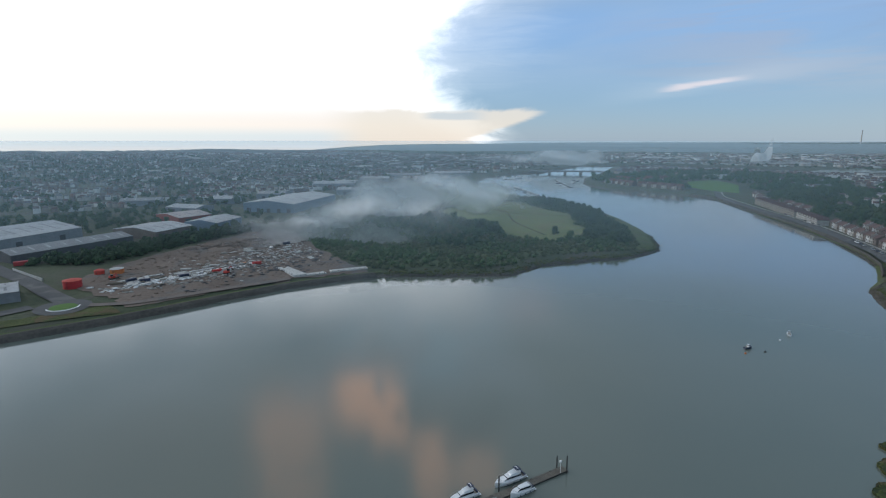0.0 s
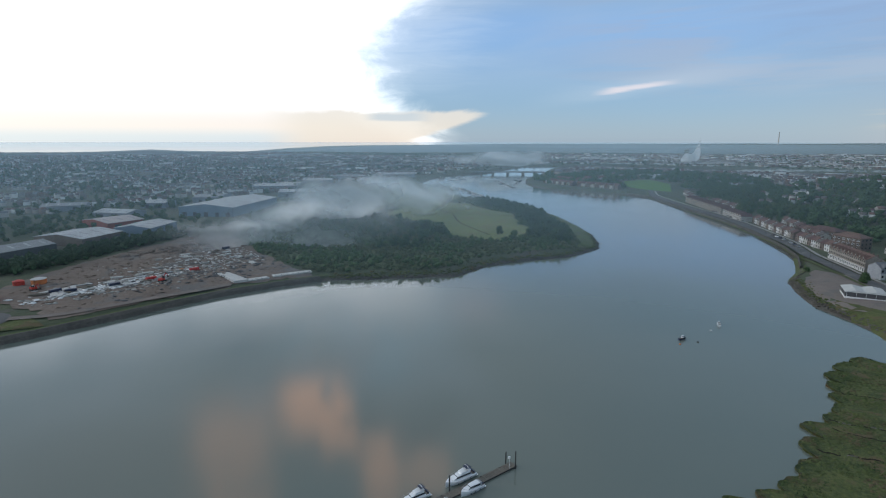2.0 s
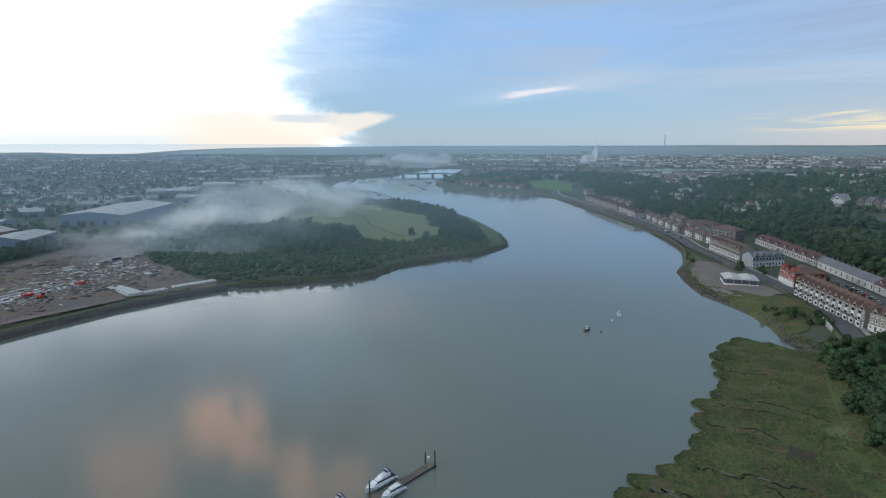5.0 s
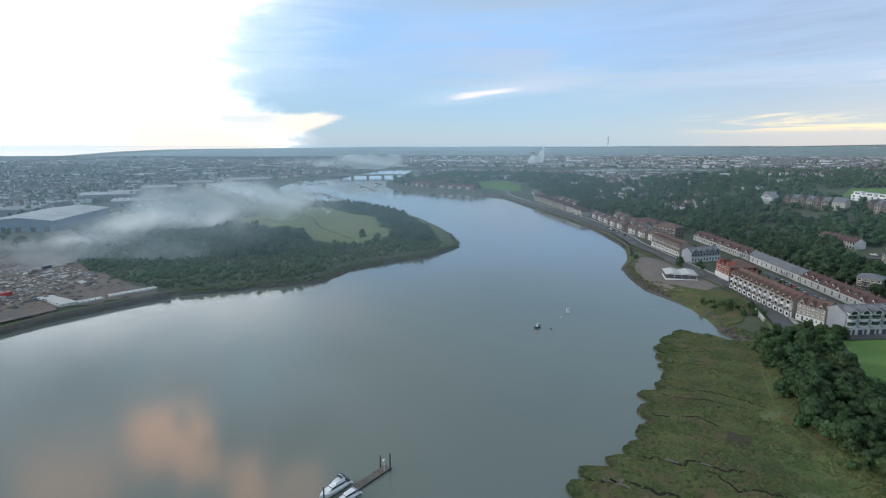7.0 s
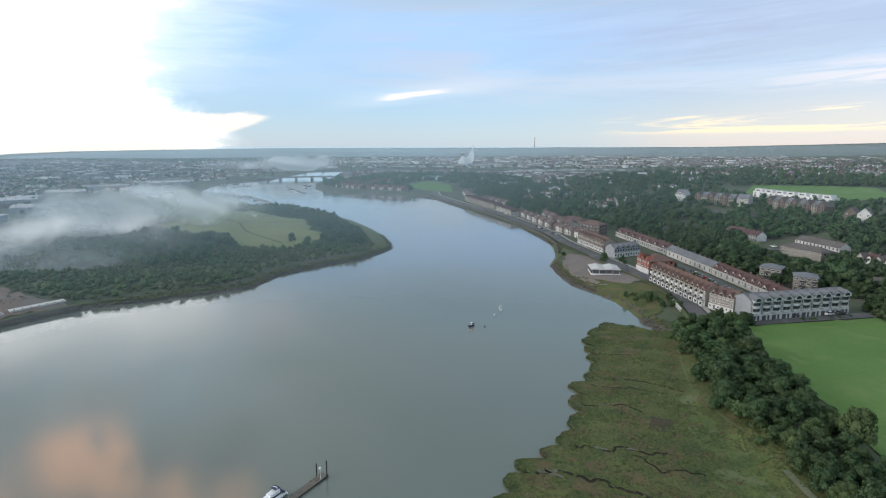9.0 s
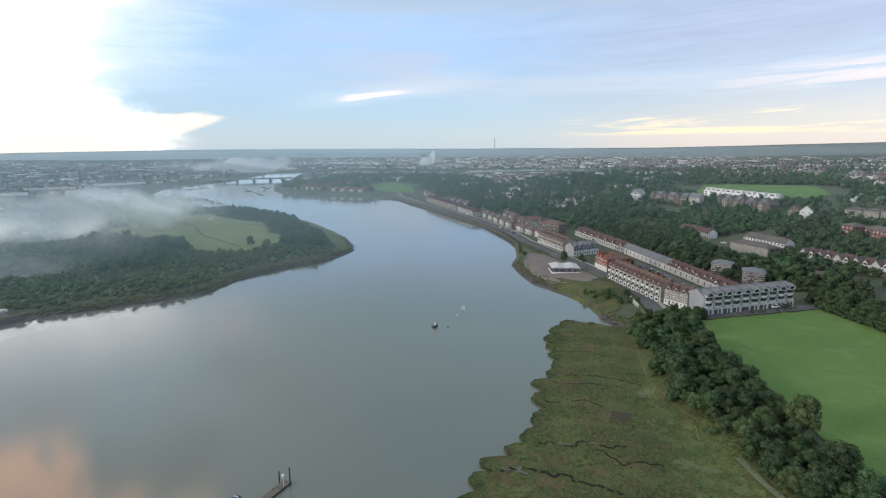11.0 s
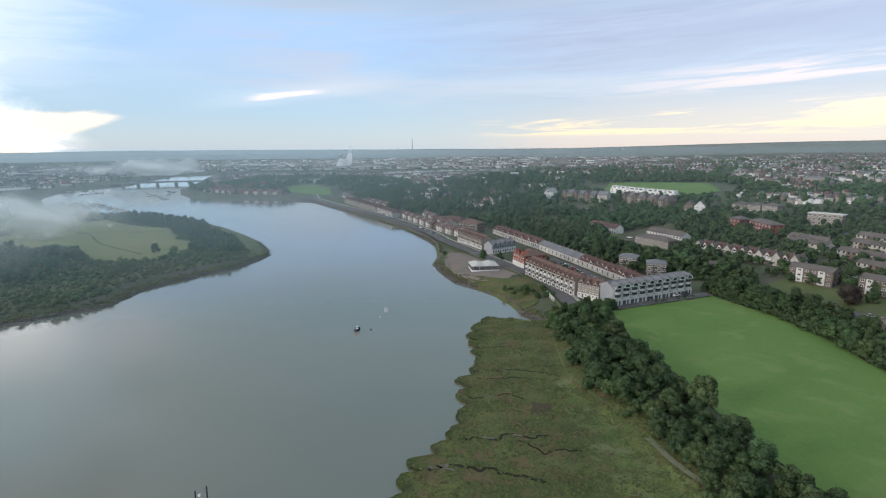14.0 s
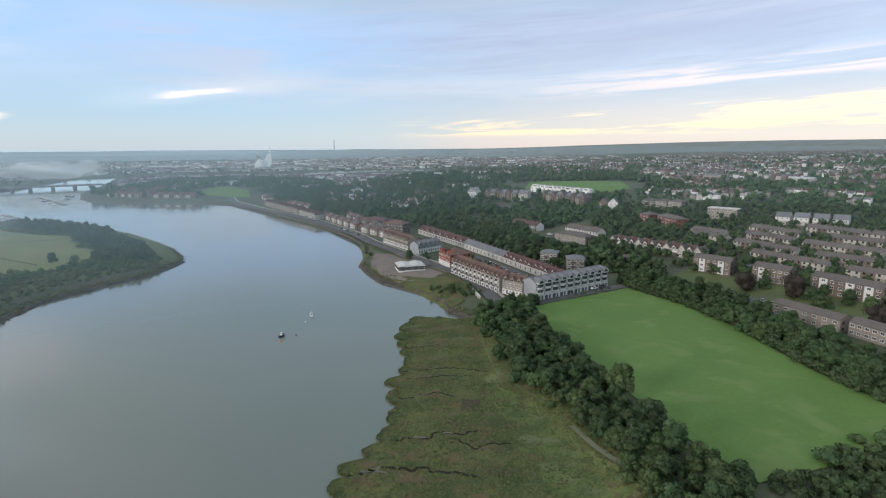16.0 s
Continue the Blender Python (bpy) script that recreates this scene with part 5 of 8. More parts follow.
def grey_townhouse(w):
    t = thing("townhouse", "grey-blue four-storey townhouse with white ground floor and arched dormer", "house", "grey townhouses by the field")
    d, h = 10.0, 8.6
    part("wall", gable_body(w, d, h, 2.3), GREY_RENDER, t)
    part("roof", gable_roof(w, d, h, 2.3), SLATE, t, "grey slate roof")
    part("ground_floor", boxes((-w / 2, -d / 2 - 0.5, -2, w / 2, -d / 2 + 0.1, 2.7)), WHITE, t, "white rendered ground floor")
    part("garage_door", boxes((-w / 2 + 0.5, -d / 2 - 0.58, 0, -0.1, -d / 2 - 0.45, 2.1)), DARK_CLAD, t, "dark garage door")
    part("front_door", boxes((0.7, -d / 2 - 0.58, 0, 1.7, -d / 2 - 0.45, 2.1)), DARK_CLAD, t)
    # porch gable over the entrance
    bm = bmesh.new()
    loft(bm, [[(-0.2, y, 2.5), (2.4, y, 2.5), (1.1, y, 4.5)] for y in (-d / 2 - 0.9, -d / 2 - 0.3)])
    part("porch_gable", bm, WHITE, t)
    # bowed bay over two floors with balconies
    bay = bmesh.new()
    n = 8
    arc = [(1.75 * math.cos(math.pi + math.pi * k / n), -d / 2 - 1.0 * math.sin(math.pi * k / n) + 0.05) for k in range(n + 1)]
    loft(bay, [[(x, y, z) for x, y in arc] for z in (3.0, h + 0.6)])
    part("bay", bay, WHITE, t)
    for z in (3.5, 6.2):
        g = bmesh.new()
        arc2 = [(1.80 * math.cos(math.pi + math.pi * (0.08 + 0.84 * k / n)), -d / 2 - 1.06 * math.sin(math.pi * (0.08 + 0.84 * k / n))) for k in range(n + 1)]
        loft(g, [[(x, y, q) for x, y in arc2] for q in (z + 0.5, z + 1.95)])
        part("bay_window", g, GLASS_DARK, t)
        b = bmesh.new()
        arc3 = [(2.0 * math.cos(math.pi + math.pi * k / n), -d / 2 - 1.3 * math.sin(math.pi * k / n)) for k in range(n + 1)]
        loft(b, [[(x, y, q) for x, y in arc3] for q in (z - 0.12, z + 0.05)])
        part("balcony", b, WHITE, t)
        rail = bmesh.new()
        for (ax, ay), (bx, by) in zip(arc3, arc3[1:]):
            tube(rail, (ax, ay, z + 1.0), (bx, by, z + 1.0), 0.03, 0.03, 4)
            tube(rail, (ax, ay, z), (ax, ay, z + 1.0), 0.02, 0.02, 4)
        part("railing", rail, PAINT_SILVER, t)
    # gabled dormer with an arched light
    gw = w * 0.43
    bm = bmesh.new()
    loft(bm, [[(-gw, y, h - 0.2), (gw, y, h - 0.2), (gw, y, h + 0.9), (0, y, h + 2.5), (-gw, y, h + 0.9)] for y in (-d / 2 - 1.1, -d / 2 + 3.2)])
    part("dormer", bm, WHITE, t, "white gabled dormer")
    part("dormer_roof", gable_prism(gw + 0.25, -d / 2 - 1.35, -d / 2 + 3.6, h + 0.75, 1.85), SLATE, t)
    bm = bmesh.new()
    arch = [(-1.25, h + 0.1)] + [(1.25 * math.cos(math.pi - math.pi * k / 8), h + 0.55 + 0.95 * math.sin(math.pi * k / 8)) for k in range(9)] + [(1.25, h + 0.1)]
    loft(bm, [[(x, y, z) for x, z in arch] for y in (-d / 2 - 1.18, -d / 2 - 1.06)])
    part("dormer_window", bm, GLASS_DARK, t)
    for z in (3.6, 6.3):
        window(t, w / 2 - 0.5, -d / 2, z, 0.6, 1.4, bars=0)
        window(t, -w / 2 + 0.5, -d / 2, z, 0.6, 1.4, bars=0)
    for z in (1.0, 3.8, 6.5):
        for x in (-w / 4, w / 4):
            plain_window(t, x, d / 2, z, 1.2, 1.3, face=1)
    return t


def terrace_house(label, group, w, d, h, rh, wall, roof, storeys=3, ground=None, dormer=False, gablet=False, cols=2, balcony=False, ridge_front=False, stack=True, name="terraced_house", rich=True, base=0.4, sash=(1.0, 1.3)):
    t = thing(name, label, "house", group)
    part("wall", gable_body(w, d, h, rh, not ridge_front), wall, t)
    part("roof", gable_roof(w, d, h, rh, not ridge_front), roof, t)
    fh = h / storeys
    front = -d / 2
    if ground:
        part("ground_floor", boxes((-w / 2, front - 0.22, -2.2, w / 2, front + 0.1, fh)), ground, t, "white rendered ground floor")
    for s in range(storeys):
        for c in range(cols):
            x = -w / 2 + w * (c + 0.5) / cols
            y = front - (0.22 if ground and s == 0 else 0)
            if s == 0 and c == cols - 1:
                part("front_door", boxes((x - 0.45, y - 0.06, 0, x + 0.45, y + 0.03, 2.05)), DARK_CLAD, t)
                continue
            if rich:
                window(t, x, y, s * fh + base + 0.45, min(sash[0], w / cols - 0.5), min(sash[1], fh - 1.0))
            else:
                plain_window(t, x, y, s * fh + base + 0.45, min(sash[0], w / cols - 0.5), min(sash[1], fh - 1.0))
            if rich:
                plain_window(t, x, d / 2, s * fh + base + 0.5, 0.9, 1.1, face=1)
    if balcony:
        part("bay", boxes((-w * 0.24, front - 0.75, -1, w * 0.24, front + 0.1, h * 0.78)), WHITE, t, "white rendered bay")
        for k in range(storeys):
            part("bay_window", boxes((-w * 0.17, front - 0.82, k * fh + 0.6, w * 0.17, front - 0.7, k * fh + 1.75)), GLASS_DARK, t)
        bm = boxes((-w / 2 + 0.3, front - 1.0, fh, w / 2 - 0.3, front, fh + 0.14))
        n = 9
        for k in range(n):
            x = -w / 2 + 0.35 + (w - 0.7) * k / (n - 1)
            box(bm, x - 0.03, front - 0.98, fh + 0.14, x + 0.03, front - 0.92, fh + 1.0)
        box(bm, -w / 2 + 0.3, front - 1.0, fh + 0.98, w / 2 - 0.3, front - 0.9, fh + 1.06)
        part("balcony", bm, STEEL_DARK, t, "dark metal balcony")
    if gablet or dormer:
        gw, gh = (w * 0.26, 1.5) if gablet else (w * 0.16, 1.0)
        y0, y1 = front - (0.25 if gablet else -0.9), front + d * 0.33
        z0 = h - 0.3 if gablet else h + 0.35
        bm = bmesh.new()
        loft(bm, [[(-gw, y, z0), (gw, y, z0), (gw, y, z0 + 1.0), (0, y, z0 + 1.0 + gh), (-gw, y, z0 + 1.0)] for y in (y0, y1)])
        dm = part("dormer", bm, wall if gablet else WHITE, t)
        part("dormer_roof", gable_prism(gw + 0.2, y0 - 0.15, y1, z0 + 0.9, gh + 0.15), roof, t)
        g = boxes((-gw * 0.6, y0 - 0.07, z0 + 0.15, gw * 0.6, y0 + 0.05, z0 + 1.05))
        part("dormer_window", g, GLASS_DARK, t)
    if stack:
        chimney(t, w / 2 - 0.5 if not ridge_front else w / 4, d * 0.1, h + rh * (0.85 if not ridge_front else 0.7))
    return t


def gable_prism(half, y0, y1, z, rh, thick=0.15):
    bm = bmesh.new()
    prof = [(-half, z), (0, z + rh), (half, z), (half, z + thick), (0, z + rh + thick), (-half, z + thick)]
    vr = [[bm.verts.new((x, y, q)) for x, q in prof] for y in (y0, y1)]
    for i in range(6):
        bm.faces.new((vr[0][i], vr[0][(i + 1) % 6], vr[1][(i + 1) % 6], vr[1][i]))
    for ring in vr:
        bm.faces.new((ring[0], ring[1], ring[4], ring[5]))
        bm.faces.new((ring[1], ring[2], ring[3], ring[4]))
    bmesh.ops.recalc_face_normals(bm, faces=bm.faces)
    return bm


def flats(label, group, w, d, h, wall, roof, storeys=3, cols=6, flat=False, panels=None, hip=True, rh=2.2, balconies=False, name="apartment_block"):
    t = thing(name, label, "flats", group)
    part("wall", boxes((-w / 2, -d / 2, -2.5, w / 2, d / 2, h)), wall, t)
    if flat:
        part("roof", boxes((-w / 2 - 0.2, -d / 2 - 0.2, h, w / 2 + 0.2, d / 2 + 0.2, h + 0.35)), roof, t)
    elif hip:
        part("roof", hip_roof(w, d, h, rh), roof, t)
    else:
        part("roof", gable_roof(w, d, h, rh), roof, t)
        bm = bmesh.new()
        for sx in (-w / 2, w / 2):
            loft(bm, [[(sx - 0.12, -d / 2, h - 0.1), (sx - 0.12, d / 2, h - 0.1), (sx - 0.12, 0, h + rh)], [(sx + 0.0, -d / 2, h - 0.1), (sx, d / 2, h - 0.1), (sx, 0, h + rh)]])
        part("gable_end", bm, wall, t)
    fh = h / storeys
    if panels:
        for k in panels:
            x = -w / 2 + w * (k + 0.5) / cols
            part("panel", boxes((x - w / cols * 0.48, -d / 2 - 0.08, 0.3, x + w / cols * 0.48, -d / 2 + 0.05, h - 0.2)), WHITE, t, "white rendered stair panel")
    for s in range(storeys):
        for c in range(cols):
            x = -w / 2 + w * (c + 0.5) / cols
            window(t, x, -d / 2 - (0.08 if panels and c in panels else 0), s * fh + 0.9, min(1.7, w / cols * 0.6), 1.25)
        n = max(2, int(d / 4))
        for c in range(n):
            y = -d / 2 + d * (c + 0.5) / n
            for sx in (-1, 1):
                bm = boxes((min(sx * w / 2, sx * (w / 2 + 0.06)), y - 0.6, s * fh + 0.9, max(sx * w / 2, sx * (w / 2 + 0.06)), y + 0.6, s * fh + 2.1))
                part("window", bm, GLASS_DARK, t)
    if balconies:
        for s in range(1, storeys):
            for c in range(1, cols, 2):
                x = -w / 2 + w * (c + 0.5) / cols
                bm = boxes((x - 1.3, -d / 2 - 1.2, s * fh, x + 1.3, -d / 2, s * fh + 0.15), (x - 1.3, -d / 2 - 1.2, s * fh + 0.15, x + 1.3, -d / 2 - 1.12, s * fh + 1.05))
                part("balcony", bm, STEEL_DARK, t)
    return t


def drop(obs):
    bpy.data.batch_remove([o for ob in obs for o in (ob, *ob.children_recursive)])


def row(kinds, a, b, count, depth, level=None, label=None, tweak=None, jitter=0.0, seed=0):
    """A terrace along the front line a to b; the fronts look to the right of that way. kinds: made for the unit's width."""
    a, b = Vector(a), Vector(b)
    step = (b - a) / count
    ang = math.atan2(step.y, step.x)
    back = Vector((-step.y, step.x)).normalized()
    r = random.Random(seed)
    mids = [a + step * (i + 0.5) + back * (depth / 2) for i in range(count)]
    zs = [height_at(m.x, m.y) for m in mids]
    fronts = [height_at(*(m - back * depth / 2)) for m in mids]
    for i, m in enumerate(mids):
        k = kinds[i % len(kinds)] if not jitter else r.choice(kinds)
        z = level if level is not None else max(fronts[i] + 0.2, zs[i] - 1.6)
        t = copy_thing(k, pose(m.x, m.y, z, 0, 0, math.degrees(ang) + r.uniform(-jitter, jitter)))
        if label:
            t["label"] = label


def wid(a, b, n):
    return math.hypot(b[0] - a[0], b[1] - a[1]) / n


made = []


def terrace(a, b, n, depth, maker, level=None, seed=0, jitter=0.0, **over):
    w = wid(a, b, n)
    ks = maker(w)
    ks = ks if isinstance(ks, list) else [ks]
    row(ks, a, b, n, depth, level, seed=seed, jitter=jitter)
    made.extend(ks)


# riverside terraces
terrace((221, 140), (271.2, 126.8), 10, 10, grey_townhouse, 4.6)
RR = "riverside red-roofed townhouses"
terrace((239.5, 212), (221.8, 163), 12, 10, lambda w: terrace_house("buff brick riverside townhouse with white ground floor and red-brown tiled roof", RR, w, 10, 7.7, 2.8, BUFF, TILE_RED, 3, WHITE, gablet=True, cols=2, balcony=True, name="townhouse"), 4.6)
terrace((222.5, 161.5), (222.5, 149), 3, 9, lambda w: terrace_house("buff brick townhouse at the end of the riverside terrace", RR, w, 9, 7.4, 2.4, BUFF, TILE_RED, 3, WHITE, gablet=True, cols=2, name="townhouse"), 4.6)
ob = flats("bright red brick apartment block with white ground floor", "", 15, 16, 7.6, RED_BRICK, TILE_RED, 3, 5, hip=True, rh=3.4)
part("ground_floor", boxes((-7.7, -8.25, -2, 7.7, -7.9, 2.8), (-7.75, -8.2, -2, -7.4, 8.2, 2.8)), WHITE, ob, "white rendered ground floor")
for x in (-4.5, 0, 4.5):
    bm = bmesh.new()
    loft(bm, [[(x - 1.5, y, 7.3), (x + 1.5, y, 7.3), (x + 1.5, y, 8.6), (x, y, 10.4), (x - 1.5, y, 8.6)] for y in (-8.2, -4)])
    part("gable", bm, RED_BRICK, ob)
    part("gable_roof", gable_prism(1.8, -8.4, -3.6, 8.4, 2.0), TILE_RED, ob)
ob.matrix_world = pose(259.5, 226.5, 4.6, 0, 0, math.degrees(math.atan2(-14, -5.1)))
RW = "white terrace behind the parking court"
terrace((284, 206), (258, 148), 11, 9, lambda w: [terrace_house("white rendered terraced house with dark red tiled roof", RW, w, 9, 3.3, 2.9, OFF_WHITE, TILE_DARK, 1, dormer=True, cols=2, stack=False),
                                                 terrace_house("white rendered terraced house with dark red tiled roof", RW, w, 9, 3.3, 2.9, OFF_WHITE, TILE_DARK, 1, dormer=True, cols=2),
                                                 terrace_house("white rendered house with a tall front gable in the terrace", RW, w, 9, 3.3, 2.9, OFF_WHITE, TILE_DARK, 1, gablet=True, cols=2)], 5.2)
terrace((306, 258), (284.5, 207), 10, 9, lambda w: terrace_house("white rendered terraced house with grey slate roof", RW, w, 9, 3.3, 2.5, OFF_WHITE, SLATE, 1, cols=2), 5.2)
terrace((334, 335), (307, 260), 14, 9, lambda w: [terrace_house("white rendered terraced house with dark red roof below the wood", RW, w, 9, 3.3, 3.0, OFF_WHITE, TILE_DARK, 1, cols=2, rich=False),
                                                 terrace_house("white rendered terraced house with dark red roof below the wood", RW, w, 9, 3.3, 3.0, OFF_WHITE, TILE_DARK, 1, cols=2, rich=False, gablet=True)], 5.2)
for x, y, a in ((301, 181, -68), (296, 160, -58)):
    o = flats("buff brick three-storey block of flats with grey hipped roof", "flats behind the terraces", 10.5, 10, 7.6, BUFF, SLATE, 3, 4, rh=2.0, balconies=True)
    o.matrix_world = pose(x, y, height_at(x - 5, y) + 0.3, 0, 0, a)
NR = "northern riverside terrace"
terrace((285.6, 326.7), (273.1, 285), 10, 10, lambda w: terrace_house("buff brick riverside townhouse with white ground floor and red roof", NR, w, 10, 7.0, 2.6, BUFF, TILE_RED, 3, WHITE, gablet=True, cols=2, rich=False, name="townhouse"), 4.6)
terrace((267, 268), (290, 267), 5, 9, lambda w: terrace_house("small grey and white townhouse with front gable", "grey townhouses by the parking court", w, 9, 6.0, 2.6, GREY_RENDER, SLATE, 2, WHITE, gablet=True, cols=2, rich=False, name="townhouse"), 4.6)
o = flats("red-brown brick block of flats with tiled roof", "", 20, 12, 8.4, BROWN_BRICK, TILE_RED, 3, 6, rh=3.0)
o.matrix_world = pose(324, 352, 4.8, 0, 0, -75)
o = flats("red-brown brick block of flats below the wood", "", 24, 11, 6.4, BROWN_BRICK, TILE_DARK, 2, 6, rh=2.8)
o.matrix_world = pose(338, 392, 5.0, 0, 0, -80)
OR = "old riverside terrace"
old = lambda w: [terrace_house("old brown brick terraced house with dark roof by the river", OR, w, 8, 4.8, 2.3, BROWN_BRICK, TILE_DARK, 2, cols=2, rich=False),
                 terrace_house("old white rendered terraced house with red roof by the river", OR, w, 8, 5.0, 2.3, WHITE, TILE_RED, 2, cols=2, rich=False),
                 terrace_house("old cream terraced house with dark roof by the river", OR, w, 8, 4.6, 2.1, CREAM, DARK_ROOF, 2, cols=2, rich=False)]
terrace((309, 388), (299, 343), 8, 9, old)
terrace((338, 482), (312, 394), 16, 9, old, seed=3)
terrace((336, 420), (322, 380), 6, 9, old, seed=4)
terrace((356, 470), (340, 425), 7, 9, old, seed=5)
CG = "cream gabled terrace"
terrace((367, 655), (343, 540), 18, 11, lambda w: terrace_house("buff terraced house with a steep front gable", CG, w, 11, 5.6, 2.4, BUFF, TILE_DARK, 3, cols=2, rich=False, ridge_front=True))
terrace((342, 535), (331, 488), 8, 10, lambda w: terrace_house("cream terraced house with front gable by the river", CG, w, 10, 5.2, 2.2, CREAM, TILE_DARK, 3, cols=2, rich=False, ridge_front=True))
terrace((390, 650), (372, 560), 12, 9, old, seed=6)
terrace((412, 745), (382, 670), 12, 9, old, seed=7)
# headland houses
HH = "headland houses"
for k, (a, b, n) in enumerate((((272, 985), (300, 900), 11), ((306, 895), (352, 830), 9), ((300, 1000), (330, 930), 9), ((340, 960), (366, 920), 5))):
    terrace(a, b, n, 9, lambda w: [terrace_house("small brick house on the headland", HH, w * 0.86, 9, 5.6, 3.0, BROWN_BRICK, TILE_RED, 2, cols=2, rich=False), terrace_house("small pale house on the headland", HH, w * 0.86, 9, 5.6, 3.0, CREAM, TILE_DARK, 2, cols=2, rich=False)], seed=k)
# hillside houses
HV = "hillside villas"
villa = lambda w: [terrace_house("tall brown brick villa with steep gable on the hillside", HV, w * 0.86, 11, 7.5, 4.2, BROWN_BRICK, DARK_ROOF, 3, cols=2, rich=False, ridge_front=True, name="villa"),
                   terrace_house("tall buff brick villa with steep roof on the hillside", HV, w * 0.86, 11, 7.5, 4.0, BUFF, SLATE, 3, cols=2, rich=False, gablet=True, name="villa")]
terrace((514, 322), (500, 262), 9, 11, villa)
terrace((506, 396), (509, 352), 6, 11, villa, seed=2)
o = terrace_house("white gothic villa with steep gables among trees", "", 12, 10, 7.5, 4.5, WHITE, SLATE, 3, cols=3, gablet=True, name="villa")
o.matrix_world = pose(507, 412, height_at(504, 412) + 0.3, 0, 0, -86)
o = terrace_house("pale rendered villa with grey roof", "", 11, 10, 8, 4.0, CREAM, SLATE, 3, cols=3, name="villa")
o.matrix_world = pose(514, 344, height_at(510, 344) + 0.3, 0, 0, -80)
o = terrace_house("white gabled villa with brown side wall", "", 9, 11, 8, 4.6, WHITE, DARK_ROOF, 3, cols=2, ridge_front=True, name="villa")
o.matrix_world = pose(484, 224, height_at(480, 224) + 0.3, 0, 0, -70)
o = terrace_house("brown brick villa with steep gable", "", 9, 11, 7, 4.2, BROWN_BRICK, DARK_ROOF, 3, cols=2, ridge_front=True, name="villa")
o.matrix_world = pose(490, 236, height_at(486, 236) + 0.3, 0, 0, -75)


def modern_house(w):
    t = thing("modern_house", "white flat-roofed modern terraced house beside the sports field", "house", "white modern terrace")
    part("wall", boxes((-w / 2, -4.5, -2.5, w / 2, 4.5, 5.6)), PAINT_WHITE, t)
    part("upper_floor", boxes((-w * 0.38, -3.6, 5.6, w * 0.28, 3.6, 8.2)), PAINT_WHITE, t)
    part("roof", boxes((-w / 2 - 0.1, -4.7, 5.6, w / 2 + 0.1, 4.7, 5.85), (-w * 0.4, -3.8, 8.2, w * 0.3, 3.8, 8.4)), PALE_CONCRETE, t)
    for x in (-w / 4, w / 4):
        window(t, x, -4.5, 3.2, 2.2, 1.6)
        window(t, x, -4.5, 0.5, 2.2, 1.8)
    window(t, -w * 0.05, -3.6, 6.2, w * 0.4, 1.4)
    return t


terrace((556, 364), (544, 279), 7, 9, modern_house)
MR = "mid-slope terrace"
terrace((403, 283), (393, 250), 7, 8, lambda w: terrace_house("small white terraced house with dark red roof", MR, w, 8, 5.0, 2.6, WHITE, TILE_DARK, 2, cols=2, rich=False))
o = flats("long buff brick block of flats with brown roof", "", 29, 11, 7.4, BUFF, DARK_ROOF, 3, 9, rh=2.6)
o.matrix_world = pose(365.5, 199, height_at(361, 200) + 0.3, 0, 0, -100)
terrace((394, 223), (383.5, 189), 6, 9, lambda w: terrace_house("white and brown terraced house with dark roof", MR, w, 9, 5.4, 2.8, WHITE, DARK_ROOF, 2, BROWN_BRICK, cols=2, rich=False))
SR = "gabled semis above the trees"
terrace((368, 172), (353.5, 104), 13, 9, lambda w: [terrace_house("pale rendered semi-detached house with front gable and brown roof", SR, w * 0.94, 9, 5.2, 3.0, CREAM, DARK_ROOF, 2, cols=2, ridge_front=True),
                                                   terrace_house("white and brown semi-detached house with front gable", SR, w * 0.94, 9, 5.2, 3.0, WHITE, TILE_DARK, 2, BROWN_BRICK, cols=2, gablet=True)])
EF = "three-storey estate flats"
for a, b, c, pan in (((331, 102), (328.6, 81), 6, (1, 4)), ((325.5, 69), (322, 51), 6, (1,)), ((314.5, 40), (304, 11), 8, (1, 4, 6))):
    w = wid(a, b, 1)
    o = flats("brown brick three-storey flats with white stair panels", EF, w, 9.5, 8.0, BROWN_BRICK, DARK_ROOF, 3, c, panels=pan, hip=False, rh=1.8)
    m = (Vector(a) + Vector(b)) / 2 + Vector((4.7, -0.8))
    o.matrix_world = pose(m.x, m.y, height_at(m.x - 5, m.y) + 0.3, 0, 0, math.degrees(math.atan2(b[1] - a[1], b[0] - a[0])))
for a, b in (((271, 48), (259.5, 22)), ((259, 19), (250, 2))):
    w = wid(a, b, 1)
    o = flats("low brown brick maisonettes with grey roof", EF, w, 8, 5.4, BUFF, DARK_ROOF, 2, 7, hip=False, rh=1.6)
    m = (Vector(a) + Vector(b)) / 2 + Vector((4, -1.6))
    o.matrix_world = pose(m.x, m.y, height_at(m.x - 4, m.y) + 0.3, 0, 0, math.degrees(math.atan2(b[1] - a[1], b[0] - a[0])))
UF = "upper flats"
